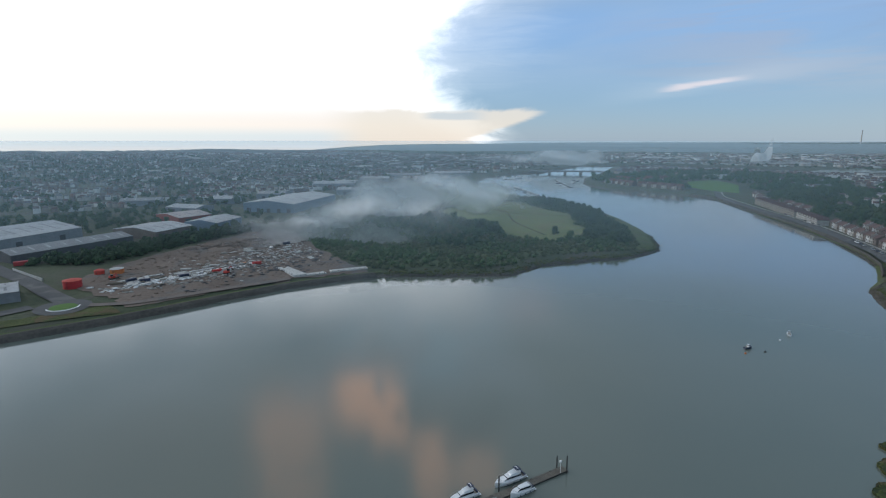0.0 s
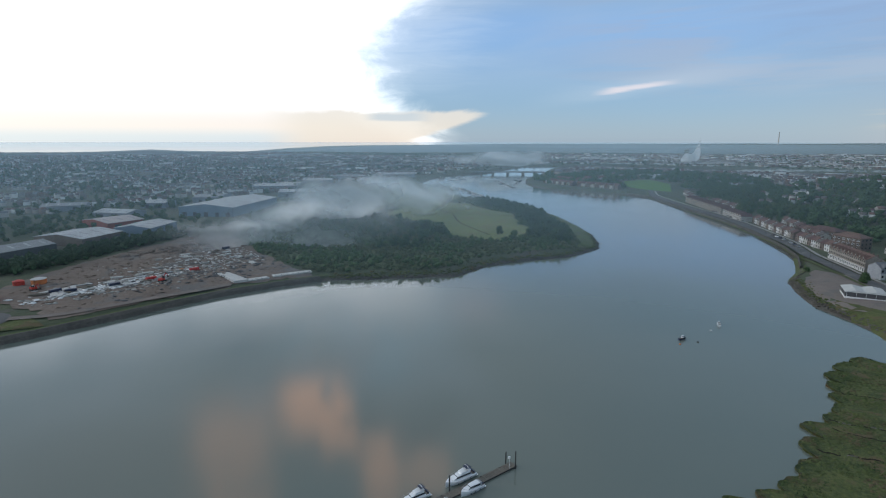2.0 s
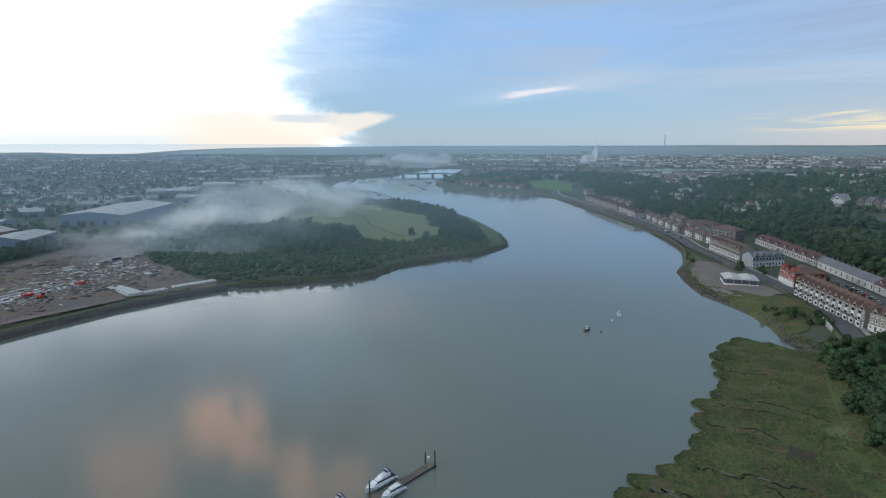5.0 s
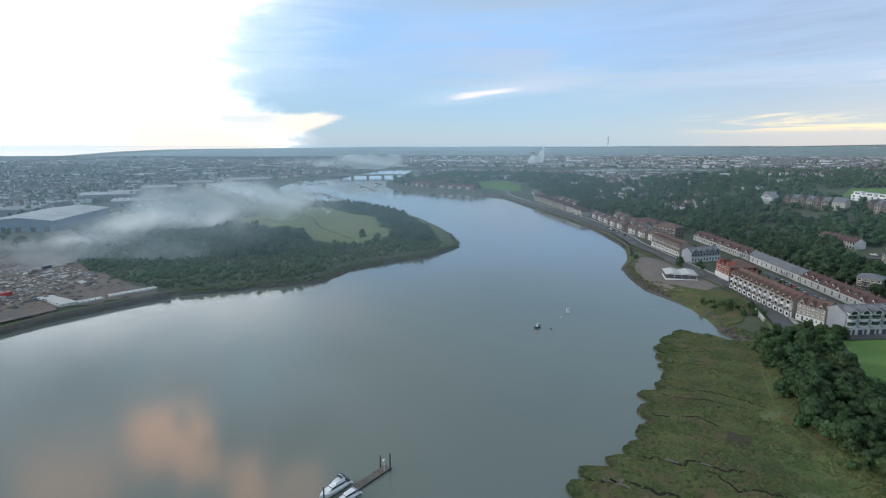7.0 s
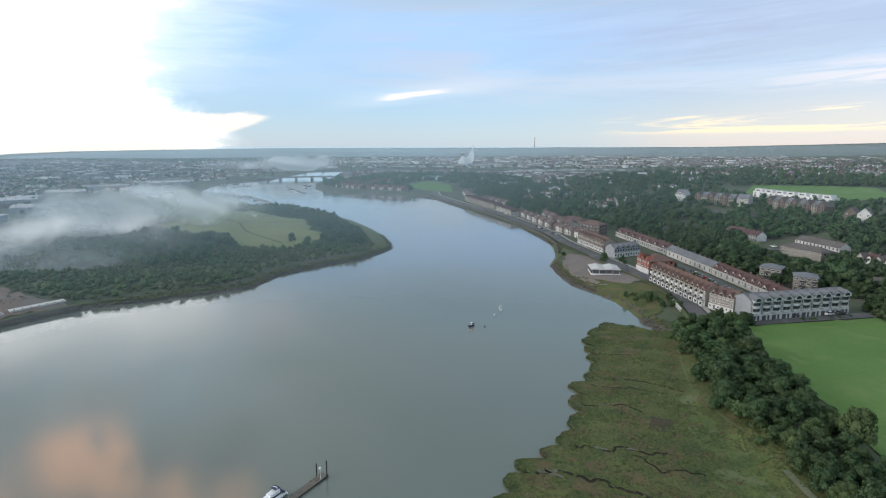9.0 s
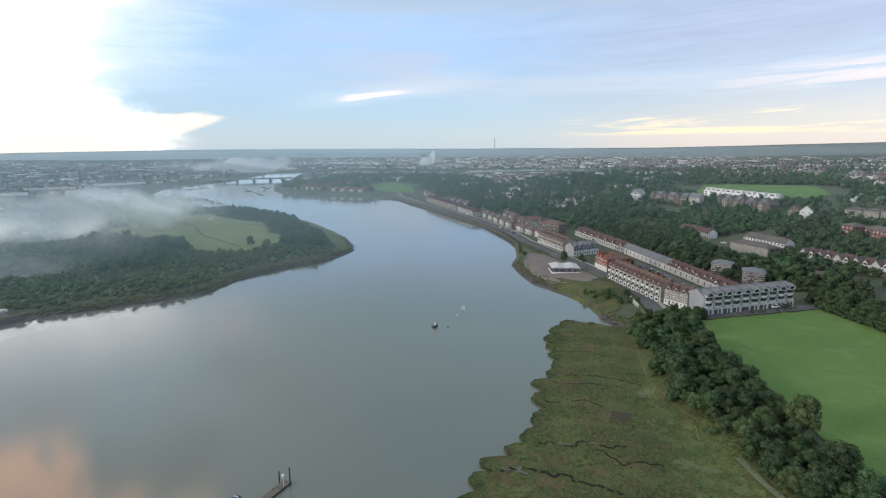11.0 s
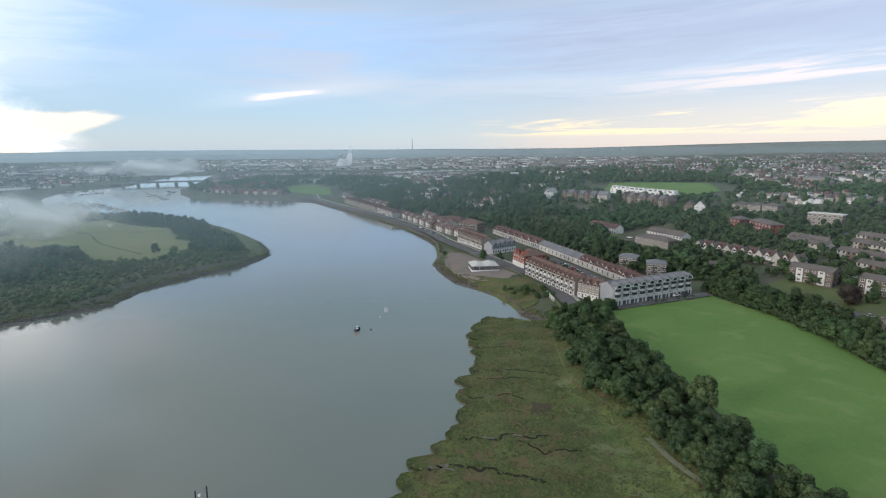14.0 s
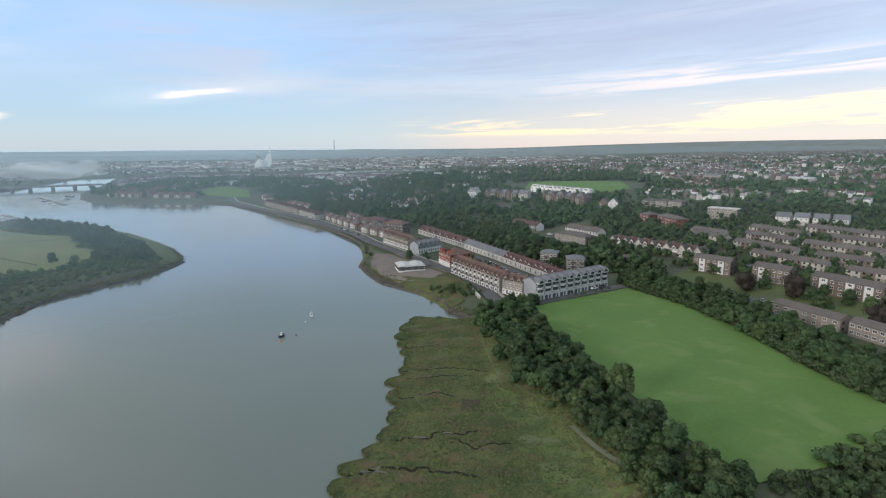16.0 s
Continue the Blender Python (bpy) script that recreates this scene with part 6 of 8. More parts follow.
for a, b, c, wl, fl in (((490, 200), (488.5, 188), 4, BUFF, False), ((488, 187), (486.5, 176), 4, BUFF, False), ((486, 175), (485, 163), 4, BUFF, False), ((462, 135), (461, 113), 7, BUFF, True), ((434.6, 162), (418, 141), 7, RED_DULL, False), ((438, 178), (432, 168), 3, RED_DULL, False)):
    w = wid(a, b, 1)
    o = flats("brick block of flats on the upper estate", UF, w, 10, 8.4, wl, PALE_CONCRETE if fl else DARK_ROOF, 3, c, flat=fl, rh=2.2)
    m = (Vector(a) + Vector(b)) / 2 + Vector((5, -1))
    o.matrix_world = pose(m.x, m.y, height_at(m.x - 5, m.y) + 0.3, 0, 0, math.degrees(math.atan2(b[1] - a[1], b[0] - a[0])))
terrace((453, 86), (452, 40), 4, 9, lambda w: terrace_house("white semi-detached house with grey hipped roof", "white semis", w * 0.8, 9, 5.6, 2.8, WHITE, SLATE, 2, CREAM, cols=3))
ET = "estate terraces"
est = lambda w: [terrace_house("pale rendered estate terraced house with brown roof", ET, w, 8, 4.5, 1.9, CREAM, DARK_ROOF, 2, cols=2, rich=False),
                 terrace_house("brown brick estate terraced house with brown roof", ET, w, 8, 4.5, 1.9, BROWN_BRICK, DARK_ROOF, 2, cols=2, rich=False),
                 terrace_house("cream panelled estate terraced house with brown roof", ET, w, 8, 4.5, 1.9, CREAM, DARK_ROOF, 2, BUFF, cols=2, rich=False)]
for k, (a, b, n) in enumerate((((408, 94), (397, 64), 6), ((387, 95), (375, 58), 7), ((366, 80), (352, 40), 7), ((395, 58), (382, 18), 7), ((371, 48), (358, 5), 8), ((425, 95), (412, 60), 6), ((412, 50), (398, 5), 8), ((432, 62), (420, 20), 7),
                               ((384, 10), (370, -30), 7), ((345, 30), (330, -20), 8), ((412, 130), (404, 106), 4), ((402, 128), (392, 102), 4), ((428, 15), (415, -30), 8), ((395, -5), (385, -40), 6))):
    terrace(a, b, n, 8, est, seed=k)
o = terrace_house("low pale bungalow with white gable among trees", "", 14, 8, 3.0, 2.4, CREAM, DARK_ROOF, 1, cols=4, name="bungalow")
o.matrix_world = pose(332, 138, height_at(328, 138) + 0.4, 0, 0, -65)


def boat_shed():
    t = thing("boat_shed", "white twin-gabled corrugated boat shed on the gravel yard", "shed")
    part("wall", boxes((-10, -8, -1, 10, 8, 3.6)), DARK_CLAD, t)
    part("plinth", boxes((-10.1, -8.1, -1, 10.1, 8.1, 0.9)), PAINT_WHITE, t, "white painted plinth")
    part("opening", boxes((-9.2, -8.08, 1.0, 9.2, -7.95, 3.3)), DARK_CLAD, t, "dark glazed front")
    for k in range(5):
        part("mullion", boxes((-9.3 + k * 4.62, -8.14, 0.9, -9.15 + k * 4.62, -8.02, 3.4)), PAINT_WHITE, t)
    for x in (-5, 5):
        bm = gable_roof(10, 16, 3.6, 1.0, along_x=False, over=0.3)
        bmesh.ops.translate(bm, verts=bm.verts, vec=(x, 0, 0))
        part("roof", bm, PALE_CONCRETE, t, "pale corrugated roof")
        bm = bmesh.new()
        for y in (-7.95, 7.85):
            loft(bm, [[(x - 4.9, y, 3.55), (x + 4.9, y, 3.55), (x, y, 4.55)], [(x - 4.9, y + 0.1, 3.55), (x + 4.9, y + 0.1, 3.55), (x, y + 0.1, 4.55)]])
        part("gable", bm, PAINT_WHITE, t)
        for j in range(9):
            part("roof_rib", boxes((x - 0.12, -8 + j * 2, 4.6, x + 0.12, -7.7 + j * 2, 4.75)), SHEET_GREY, t)
    t.matrix_world = pose(231, 239.5, 4.1, 0, 0, -33) @ Matrix.Diagonal((0.84, 0.84, 0.85, 1))


boat_shed()


def retaining_wall(a, b):
    t = thing("retaining_wall", "pale stone retaining wall below the riverside road", "wall")
    L = math.hypot(b[0] - a[0], b[1] - a[1])
    part("panel", boxes((0, -0.25, -2.2, L, 0.25, 1.0)), CONCRETE, t)
    part("coping", boxes((-0.1, -0.35, 1.0, L + 0.1, 0.35, 1.2)), PALE_CONCRETE, t)
    for k in range(int(L / 4) + 1):
        part("pier", boxes((k * 4 - 0.3, -0.45, -2.2, k * 4 + 0.3, 0.45, 1.35)), PALE_CONCRETE, t)
    t.matrix_world = pose(a[0], a[1], 4.3, 0, 0, math.degrees(math.atan2(b[1] - a[1], b[0] - a[0])))


retaining_wall((221, 183), (207, 164))


# industrial sheds
def industrial_shed(label, a, b, depth, h, rise_h, wall, roof, bays=6, doors=2, across=True, group="industrial sheds"):
    """Front along a to b, looking to the right of that way."""
    w = wid(a, b, 1)
    t = thing("warehouse", label, "warehouse", group)
    part("wall", gable_body(w, depth, h, rise_h, across, 1.0), wall, t)
    part("roof", gable_roof(w, depth, h, rise_h, across, 0.5, 0.25), roof, t)
    for k in range(bays + 1):
        x = -w / 2 + w * k / bays
        part("pilaster", boxes((x - 0.25, -depth / 2 - 0.18, -1, x + 0.25, -depth / 2 + 0.05, h - 0.1)), wall, t)
    for k in range(doors):
        x = -w / 2 + w * (k + 0.5) / max(1, doors)
        part("shutter_door", boxes((x - 2.2, -depth / 2 - 0.1, -0.2, x + 2.2, -depth / 2 + 0.04, 4.2)), DARK_CLAD, t)
    n = max(2, int(w / 9))
    span = depth / 2 if across else w / 2
    for k in range(n):
        for s in (-1, 1):
            q = -0.5 + (k + 0.5) / n
            c0, c1 = 0.25, 0.75
            bm = bmesh.new()
            if across:
                x = q * w
                pts = [(x - 0.6, s * span * c0, h + rise_h * (1 - c0) + 0.34), (x + 0.6, s * span * c0, h + rise_h * (1 - c0) + 0.34), (x + 0.6, s * span * c1, h + rise_h * (1 - c1) + 0.34), (x - 0.6, s * span * c1, h + rise_h * (1 - c1) + 0.34)]
            else:
                y = q * depth
                pts = [(s * span * c0, y - 0.6, h + rise_h * (1 - c0) + 0.34), (s * span * c0, y + 0.6, h + rise_h * (1 - c0) + 0.34), (s * span * c1, y + 0.6, h + rise_h * (1 - c1) + 0.34), (s * span * c1, y - 0.6, h + rise_h * (1 - c1) + 0.34)]
            loft(bm, [pts, [(p[0], p[1], p[2] + 0.06) for p in pts]])
            part("rooflight", bm, SHEET_GREY if roof is not SHEET_GREY else SHEET_ROOF, t)
    mid = (Vector(a) + Vector(b)) / 2
    u = (Vector(b) - Vector(a)).normalized()
    c = mid + Vector((-u.y, u.x)) * depth / 2
    t.matrix_world = pose(c.x, c.y, height_at(c.x, c.y), 0, 0, math.degrees(math.atan2(u.y, u.x)))
    return t


industrial_shed("large pale-roofed industrial shed with ribbed grey walls", (-332, 298), (-292, 417), 62, 7.6, 4.2, CLADDING, SHEET_ROOF, 12, 4)
industrial_shed("long low shed with grey sheet roof", (-272, 322), (-238, 394), 26, 5.0, 2.4, DARK_CLAD, SHEET_GREY, 8, 3)
industrial_shed("pale-roofed workshop with brown front", (-226, 404), (-214, 439), 44, 6.0, 2.4, BROWN_BRICK, SHEET_ROOF, 6, 3)
industrial_shed("blue-grey warehouse with pale roof", (-196, 444), (-190, 482), 30, 7.0, 2.2, BLUE_CLAD, SHEET_ROOF, 6, 2)
industrial_shed("warehouse with a faded pink sheet roof", (-246, 480), (-228, 508), 42, 6.0, 2.4, RED_BRICK, SHEET_PINK, 6, 2)
industrial_shed("very large grey distribution warehouse with shallow pale roof", (-221, 570), (-164, 557.5), 104, 9.5, 3.0, BLUE_CLAD, SHEET_ROOF, 9, 5, across=False)
industrial_shed("white-roofed industrial unit by the quay road", (-236, 219), (-205, 244), 22, 5.0, 1.2, CLADDING, SHEET_ROOF, 4, 2)
for a, b, d, h, rf in (((-215, 842), (-150, 850), 45, 8, SHEET_ROOF), ((-160, 752), (-112, 752), 36, 7, SHEET_ROOF), ((-250, 690), (-215, 690), 40, 7, SHEET_GREY), ((-118, 690), (-90, 700), 30, 6, SHEET_ROOF), ((-105, 790), (-60, 800), 30, 7, SHEET_GREY),
                       ((-60, 960), (10, 975), 45, 8, SHEET_ROOF), ((-160, 960), (-110, 965), 40, 8, SHEET_ROOF), ((-290, 640), (-262, 640), 30, 6, SHEET_ROOF), ((-30, 1120), (40, 1135), 40, 8, SHEET_ROOF), ((-380, 610), (-340, 625), 26, 6, SHEET_GREY),
                       ((-300, 560), (-262, 548), 26, 6, SHEET_ROOF), ((-130, 1080), (-70, 1085), 36, 7, SHEET_GREY)):
    industrial_shed("distant industrial shed with pale sheet roof", a, b, d, h, 2.2, CLADDING, rf, 5, 2, group="far industrial sheds")
drop(made)


# far town, too many houses to count
def town(name, outline, rows_n, seed, label, gap=9.0, lean=0.0, big=0.0, avoid=(), roof=None):
    r = np.random.default_rng(seed)
    mats = [CREAM, WHITE, BROWN_BRICK, BUFF, TILE_DARK, DARK_ROOF, SLATE, TILE_RED, roof or SHEET_ROOF]
    xs, ys = [p[0] for p in outline], [p[1] for p in outline]
    cells = set()
    cx, cy, ca, cw, cd, ch = [], [], [], [], [], []
    tries = 0
    got = 0
    while got < rows_n and tries < rows_n * 12:
        tries += 1
        x, y = r.uniform(min(xs), max(xs)), r.uniform(min(ys), max(ys))
        a = math.atan2(y, x) + math.pi / 2 + r.normal() * 0.25 + lean
        n = int(r.integers(4, 13))
        large = r.uniform() < big
        if large:
            n = 1
        pts = [(x + math.cos(a) * gap * i, y + math.sin(a) * gap * i) for i in range(n)]
        px_, py_ = np.array([p[0] for p in pts]), np.array([p[1] for p in pts])
        if (inside_distance(px_, py_, outline) < 2).any() or (inside_distance(px_, py_, RIVER) > -12).any() or any((inside_distance(px_, py_, o) > -8).any() for o in avoid):
            continue
        keys = {(int(p[0] // 15), int(p[1] // 15)) for p in pts}
        if keys & cells:
            continue
        cells |= keys
        got += 1
        for p in pts:
            cx.append(p[0]); cy.append(p[1]); ca.append(a)
            cw.append(r.uniform(0.6, 0.92) * gap if not large else r.uniform(16, 40)); cd.append(r.uniform(5.5, 7.5) if not large else r.uniform(12, 24)); ch.append(r.uniform(3.4, 5.4) if not large else r.uniform(4, 8))
    cz = land_height(np.array(cx), np.array(cy))
    vs, fs, mi = [], [], []
    for x, y, z, a, w, d, h in zip(cx, cy, cz, ca, cw, cd, ch):
        rh = 0.3 * d if w < 18 else 1.6
        n = len(vs)
        for lx, ly, lz in ((-w / 2, -d / 2, -3), (w / 2, -d / 2, -3), (w / 2, d / 2, -3), (-w / 2, d / 2, -3), (-w / 2, -d / 2, h), (w / 2, -d / 2, h), (w / 2, d / 2, h), (-w / 2, d / 2, h), (-w / 2, 0, h + rh), (w / 2, 0, h + rh)):
            vs.append((x + lx * math.cos(a) - ly * math.sin(a), y + lx * math.sin(a) + ly * math.cos(a), z + lz))
        m = int(r.choice(4, p=(0.30, 0.24, 0.24, 0.22)))
        q = int(r.choice((4, 5, 6, 7), p=(0.24, 0.40, 0.26, 0.10))) if w < 18 else int(r.choice((8, 6)))
        for f in ((0, 1, 5), (0, 5, 4), (1, 2, 6), (1, 6, 5), (2, 3, 7), (2, 7, 6), (3, 0, 4), (3, 4, 7), (4, 8, 7), (5, 6, 9)):
            fs.append([i + n for i in f]); mi.append(m)
        for f in ((4, 5, 9), (4, 9, 8), (6, 7, 8), (6, 8, 9)):
            fs.append([i + n for i in f]); mi.append(q)
    me = fast_mesh(name, np.array(vs), np.array(fs), mats[0])
    for m in mats[1:]:
        me.materials.append(m)
    me.polygons.foreach_set("material_index", mi)
    me.update()
    tagged(new(name, me), label, "town", kind="stuff")


town("far_houses", TOWN_W, 680, 1, "rows of brick and pale houses over the western slopes", gap=7.5, big=0.03)
town("far_houses", [(-3300, 1300), (-1500, 1500), (-150, 2000), (0, 2600), (-800, 3200), (-2600, 2200)], 620, 2, "far rows of houses on the western hills", gap=9, big=0.03)
HILL_FIELD = [(563, 378), (551, 330), (556, 276), (596, 255), (660, 300), (620, 405)]
town("far_houses", [(560, 440), (640, 660), (600, 780), (820, 880), (1500, 880), (2600, 500), (2600, -300), (510, -300), (505, 90), (560, 230), (680, 240), (690, 330), (640, 440)], 560, 3, "rows of brick and pale houses over the eastern hill", gap=6.8, avoid=(HILL_FIELD,), big=0.04)
town("far_houses", [(1900, 900), (2900, 900), (3400, -200), (2500, -200)], 240, 4, "far houses on the eastern hills", gap=12)
town("far_houses", [(400, 560), (420, 680), (450, 745), (520, 755), (630, 640), (590, 500), (540, 445), (480, 440), (430, 400), (400, 440)], 12, 8, "pale houses among the trees of the hillside", gap=7.5)
town("far_sheds", [(-420, 900), (-60, 880), (20, 1060), (60, 1200), (190, 1340), (280, 1560), (420, 1800), (300, 2700), (-900, 2700), (-900, 1500)], 520, 9, "pale roofs and houses across the low valley", gap=8, big=0.12, roof=PALE_CONCRETE)
town("far_sheds", [(150, 1420), (420, 1760), (720, 1740), (1100, 1400), (2600, 1000), (3300, 1500), (2400, 2700), (700, 3000)], 760, 5, "pale industrial roofs and houses in the far valley", gap=10, big=0.3, roof=PALE_CONCRETE)
town("far_houses", [(300, 1010), (420, 920), (560, 820), (900, 960), (1300, 1000), (900, 1180), (640, 1500), (480, 1540), (360, 1200)], 110, 6, "old town houses beyond the river bend", gap=9, big=0.05)

# ---- river craft and pontoon ----
def hull_rings(length, beam, depth, sections=9, bow=0.42):
    rings = []
    for i in range(sections):
        u = i / (sections - 1)
        x = -length / 2 + length * u
        k = 1.0 if u < 1 - bow else max(0.02, 1 - ((u - 1 + bow) / bow) ** 2.1)
        k *= 0.88 + 0.12 * min(1, u * 4)
        sheer = depth * (1 + 0.28 * u * u)
        b = beam / 2 * k
        rings.append([(x, -b, sheer), (x + 0.02, -b * 0.92, sheer * 0.45), (x, -b * 0.55, -0.12), (x, b * 0.55, -0.12), (x + 0.02, b * 0.92, sheer * 0.45), (x, b, sheer)])
    return rings


def motor_cruiser(label, length, beam, fly=True):
    t = thing("motor_cruiser", label, "boat", "cruisers at the pontoon")
    bm = bmesh.new()
    loft(bm, hull_rings(length, beam, 1.25))
    bmesh.ops.recalc_face_normals(bm, faces=bm.faces)
    part("hull", bm, HULL, t)
    bm = bmesh.new()
    L, B = length, beam
    loft(bm, [[(-L * 0.36, -B * 0.36, 1.35), (L * 0.30, -B * 0.24, 1.5), (L * 0.30, B * 0.24, 1.5), (-L * 0.36, B * 0.36, 1.35)],
              [(-L * 0.30, -B * 0.32, 2.35), (L * 0.08, -B * 0.26, 2.35), (L * 0.08, B * 0.26, 2.35), (-L * 0.30, B * 0.32, 2.35)]])
    part("cabin", bm, HULL, t)
    bm = bmesh.new()
    loft(bm, [[(-L * 0.335, -B * 0.352, 1.62), (L * 0.235, -B * 0.262, 1.68), (L * 0.235, B * 0.262, 1.68), (-L * 0.335, B * 0.352, 1.62)],
              [(-L * 0.312, -B * 0.335, 2.15), (L * 0.135, -B * 0.275, 2.15), (L * 0.135, B * 0.275, 2.15), (-L * 0.312, B * 0.335, 2.15)]])
    part("cabin_window", bm, GLASS_DARK, t, "dark wrap-round cabin windows")
    part("cockpit", boxes((-L * 0.48, -B * 0.36, 1.22, -L * 0.33, B * 0.36, 1.34)), WOOD_GREY, t)
    part("seat", boxes((-L * 0.475, -B * 0.33, 1.34, -L * 0.43, B * 0.33, 1.7)), PAINT_BLUE, t)
    bm = bmesh.new()
    for s in (-1, 1):
        pts = [(L * (0.05 + 0.1 * k), s * B * (0.47 - 0.42 * (k / 4.4) ** 2.4), 1.55 + 0.05 * k) for k in range(5)]
        for p, q in zip(pts, pts[1:]):
            tube(bm, (p[0], p[1], p[2] + 0.55), (q[0], q[1], q[2] + 0.55), 0.025, 0.025, 4)
            tube(bm, p, (p[0], p[1], p[2] + 0.55), 0.02, 0.02, 4)
    part("bow_rail", bm, PAINT_SILVER, t, "thin steel bow rail")
    part("swim_platform", boxes((-L * 0.5 - 0.7, -B * 0.38, 0.3, -L * 0.5 + 0.15, B * 0.38, 0.42)), HULL, t)
    for s in (-1, 1):
        for k in range(3):
            bm = bmesh.new()
            x = -L * 0.25 + k * L * 0.22
            tube(bm, (x, s * B * 0.5, 0.35), (x, s * B * 0.5, 0.95), 0.12, 0.12, 6)
            part("fender", bm, PAINT_BLUE, t)
    if fly:
        bm = bmesh.new()
        loft(bm, [[(-L * 0.30, -B * 0.30, 2.36), (L * 0.02, -B * 0.24, 2.36), (L * 0.02, B * 0.24, 2.36), (-L * 0.30, B * 0.30, 2.36)],
                  [(-L * 0.31, -B * 0.31, 2.95), (L * 0.0, -B * 0.24, 2.8), (L * 0.0, B * 0.24, 2.8), (-L * 0.31, B * 0.31, 2.95)]])
        part("flybridge", bm, HULL, t)
        bm = bmesh.new()
        arc = [(-L * 0.24, B * 0.33 * math.cos(math.pi * k / 8), 2.9 + 1.0 * math.sin(math.pi * k / 8)) for k in range(9)]
        for p, q in zip(arc, arc[1:]):
            tube(bm, p, q, 0.09, 0.09, 5)
        part("radar_arch", bm, HULL, t)
        part("bimini", boxes((-L * 0.33, -B * 0.28, 3.5, -L * 0.17, B * 0.28, 3.6)), PAINT_BLUE, t, "dark canvas cover")
    else:
        bm = bmesh.new()
        loft(bm, [[(-L * 0.40, -B * 0.34, 1.4), (-L * 0.22, -B * 0.34, 1.4), (-L * 0.22, B * 0.34, 1.4), (-L * 0.40, B * 0.34, 1.4)],
                  [(-L * 0.38, -B * 0.30, 2.3), (-L * 0.24, -B * 0.30, 2.3), (-L * 0.24, B * 0.30, 2.3), (-L * 0.38, B * 0.30, 2.3)]])
        part("cockpit_cover", bm, PAINT_SILVER, t)
    return t


def place(t, x, y, z, turn=0.0, size=1.0):
    t.matrix_world = pose(x, y, z, 0, 0, turn) @ Matrix.Diagonal((size, size, size, 1))
    return t


PA = math.degrees(math.atan2(120.7 - 109.3, 29.0 - 10.8))      # the pontoon's heading
place(motor_cruiser("large white flybridge motor cruiser moored at the pontoon", 10.2, 3.5), 14.2, 115.2, 0.0, PA + 180, 0.84)
place(motor_cruiser("white motor cruiser with open cockpit moored at the pontoon", 7.6, 2.8, False), 16.5, 110.9, 0.0, PA + 180, 0.84)
place(motor_cruiser("white motor cruiser with dark canopy moored at the pontoon", 9.0, 3.2), 3.0, 108.6, 0.0, PA + 180, 0.84)
place(motor_cruiser("dark-covered motor cruiser moored beside the pontoon", 7.5, 2.8, False), 8.6, 105.0, 0.0, PA + 180, 0.84)


def pontoon():
    t = thing("pontoon", "weathered timber pontoon with dark steel piles", "pontoon")
    a, b = Vector((28.5, 120.3)), Vector((-2.9, 100.6))
    L = (b - a).length
    n = int(L / 0.55)
    plank = None
    part("frame", boxes((0, -1.0, -0.25, L, -0.85, 0.38), (0, 0.85, -0.25, L, 1.0, 0.38)), STEEL_DARK, t)
    for k in range(12):
        part("float", boxes((k * L / 12 + 0.4, -0.8, -0.4, k * L / 12 + 2.3, 0.8, 0.3)), RUBBER, t)
    for k in range(n):
        if plank is None:
            plank = part("plank", boxes((-0.25, -1.05, 0.40, 0.25, 1.05, 0.47)), WOOD_GREY, t)
            o = plank
        else:
            o = new("plank", plank.data)
            o.parent = t
        o.location = ((k + 0.5) * L / n, 0, 0.008 * (k % 3))
    for x, y, h in ((0.8, 1.3, 4.6), (1.6, -1.3, 3.4), (19.5, -1.3, 4.2), (33.5, 1.3, 4.0)):
        bm = bmesh.new()
        tube(bm, (x, y, -4), (x, y, h), 0.17, 0.17, 8)
        tube(bm, (x, y, h), (x, y, h + 0.35), 0.18, 0.02, 8)
        p = part("pile", bm, STEEL_DARK, t)
    bm = bmesh.new()
    tube(bm, (2.4, 0.8, 0.45), (2.4, 0.8, 3.4), 0.06, 0.05, 6)
    box(bm, 2.2, 0.6, 3.3, 2.75, 1.0, 3.7)
    part("light_post", bm, PAINT_WHITE, t, "white light post")
    for k in range(5):
        part("cleat", boxes((4 + 6 * k, -0.95, 0.47, 4.4 + 6 * k, -0.85, 0.6)), STEEL_DARK, t)
    t.matrix_world = pose(a.x, a.y, 0, 0, 0, math.degrees(math.atan2(b.y - a.y, b.x - a.x)))


pontoon()


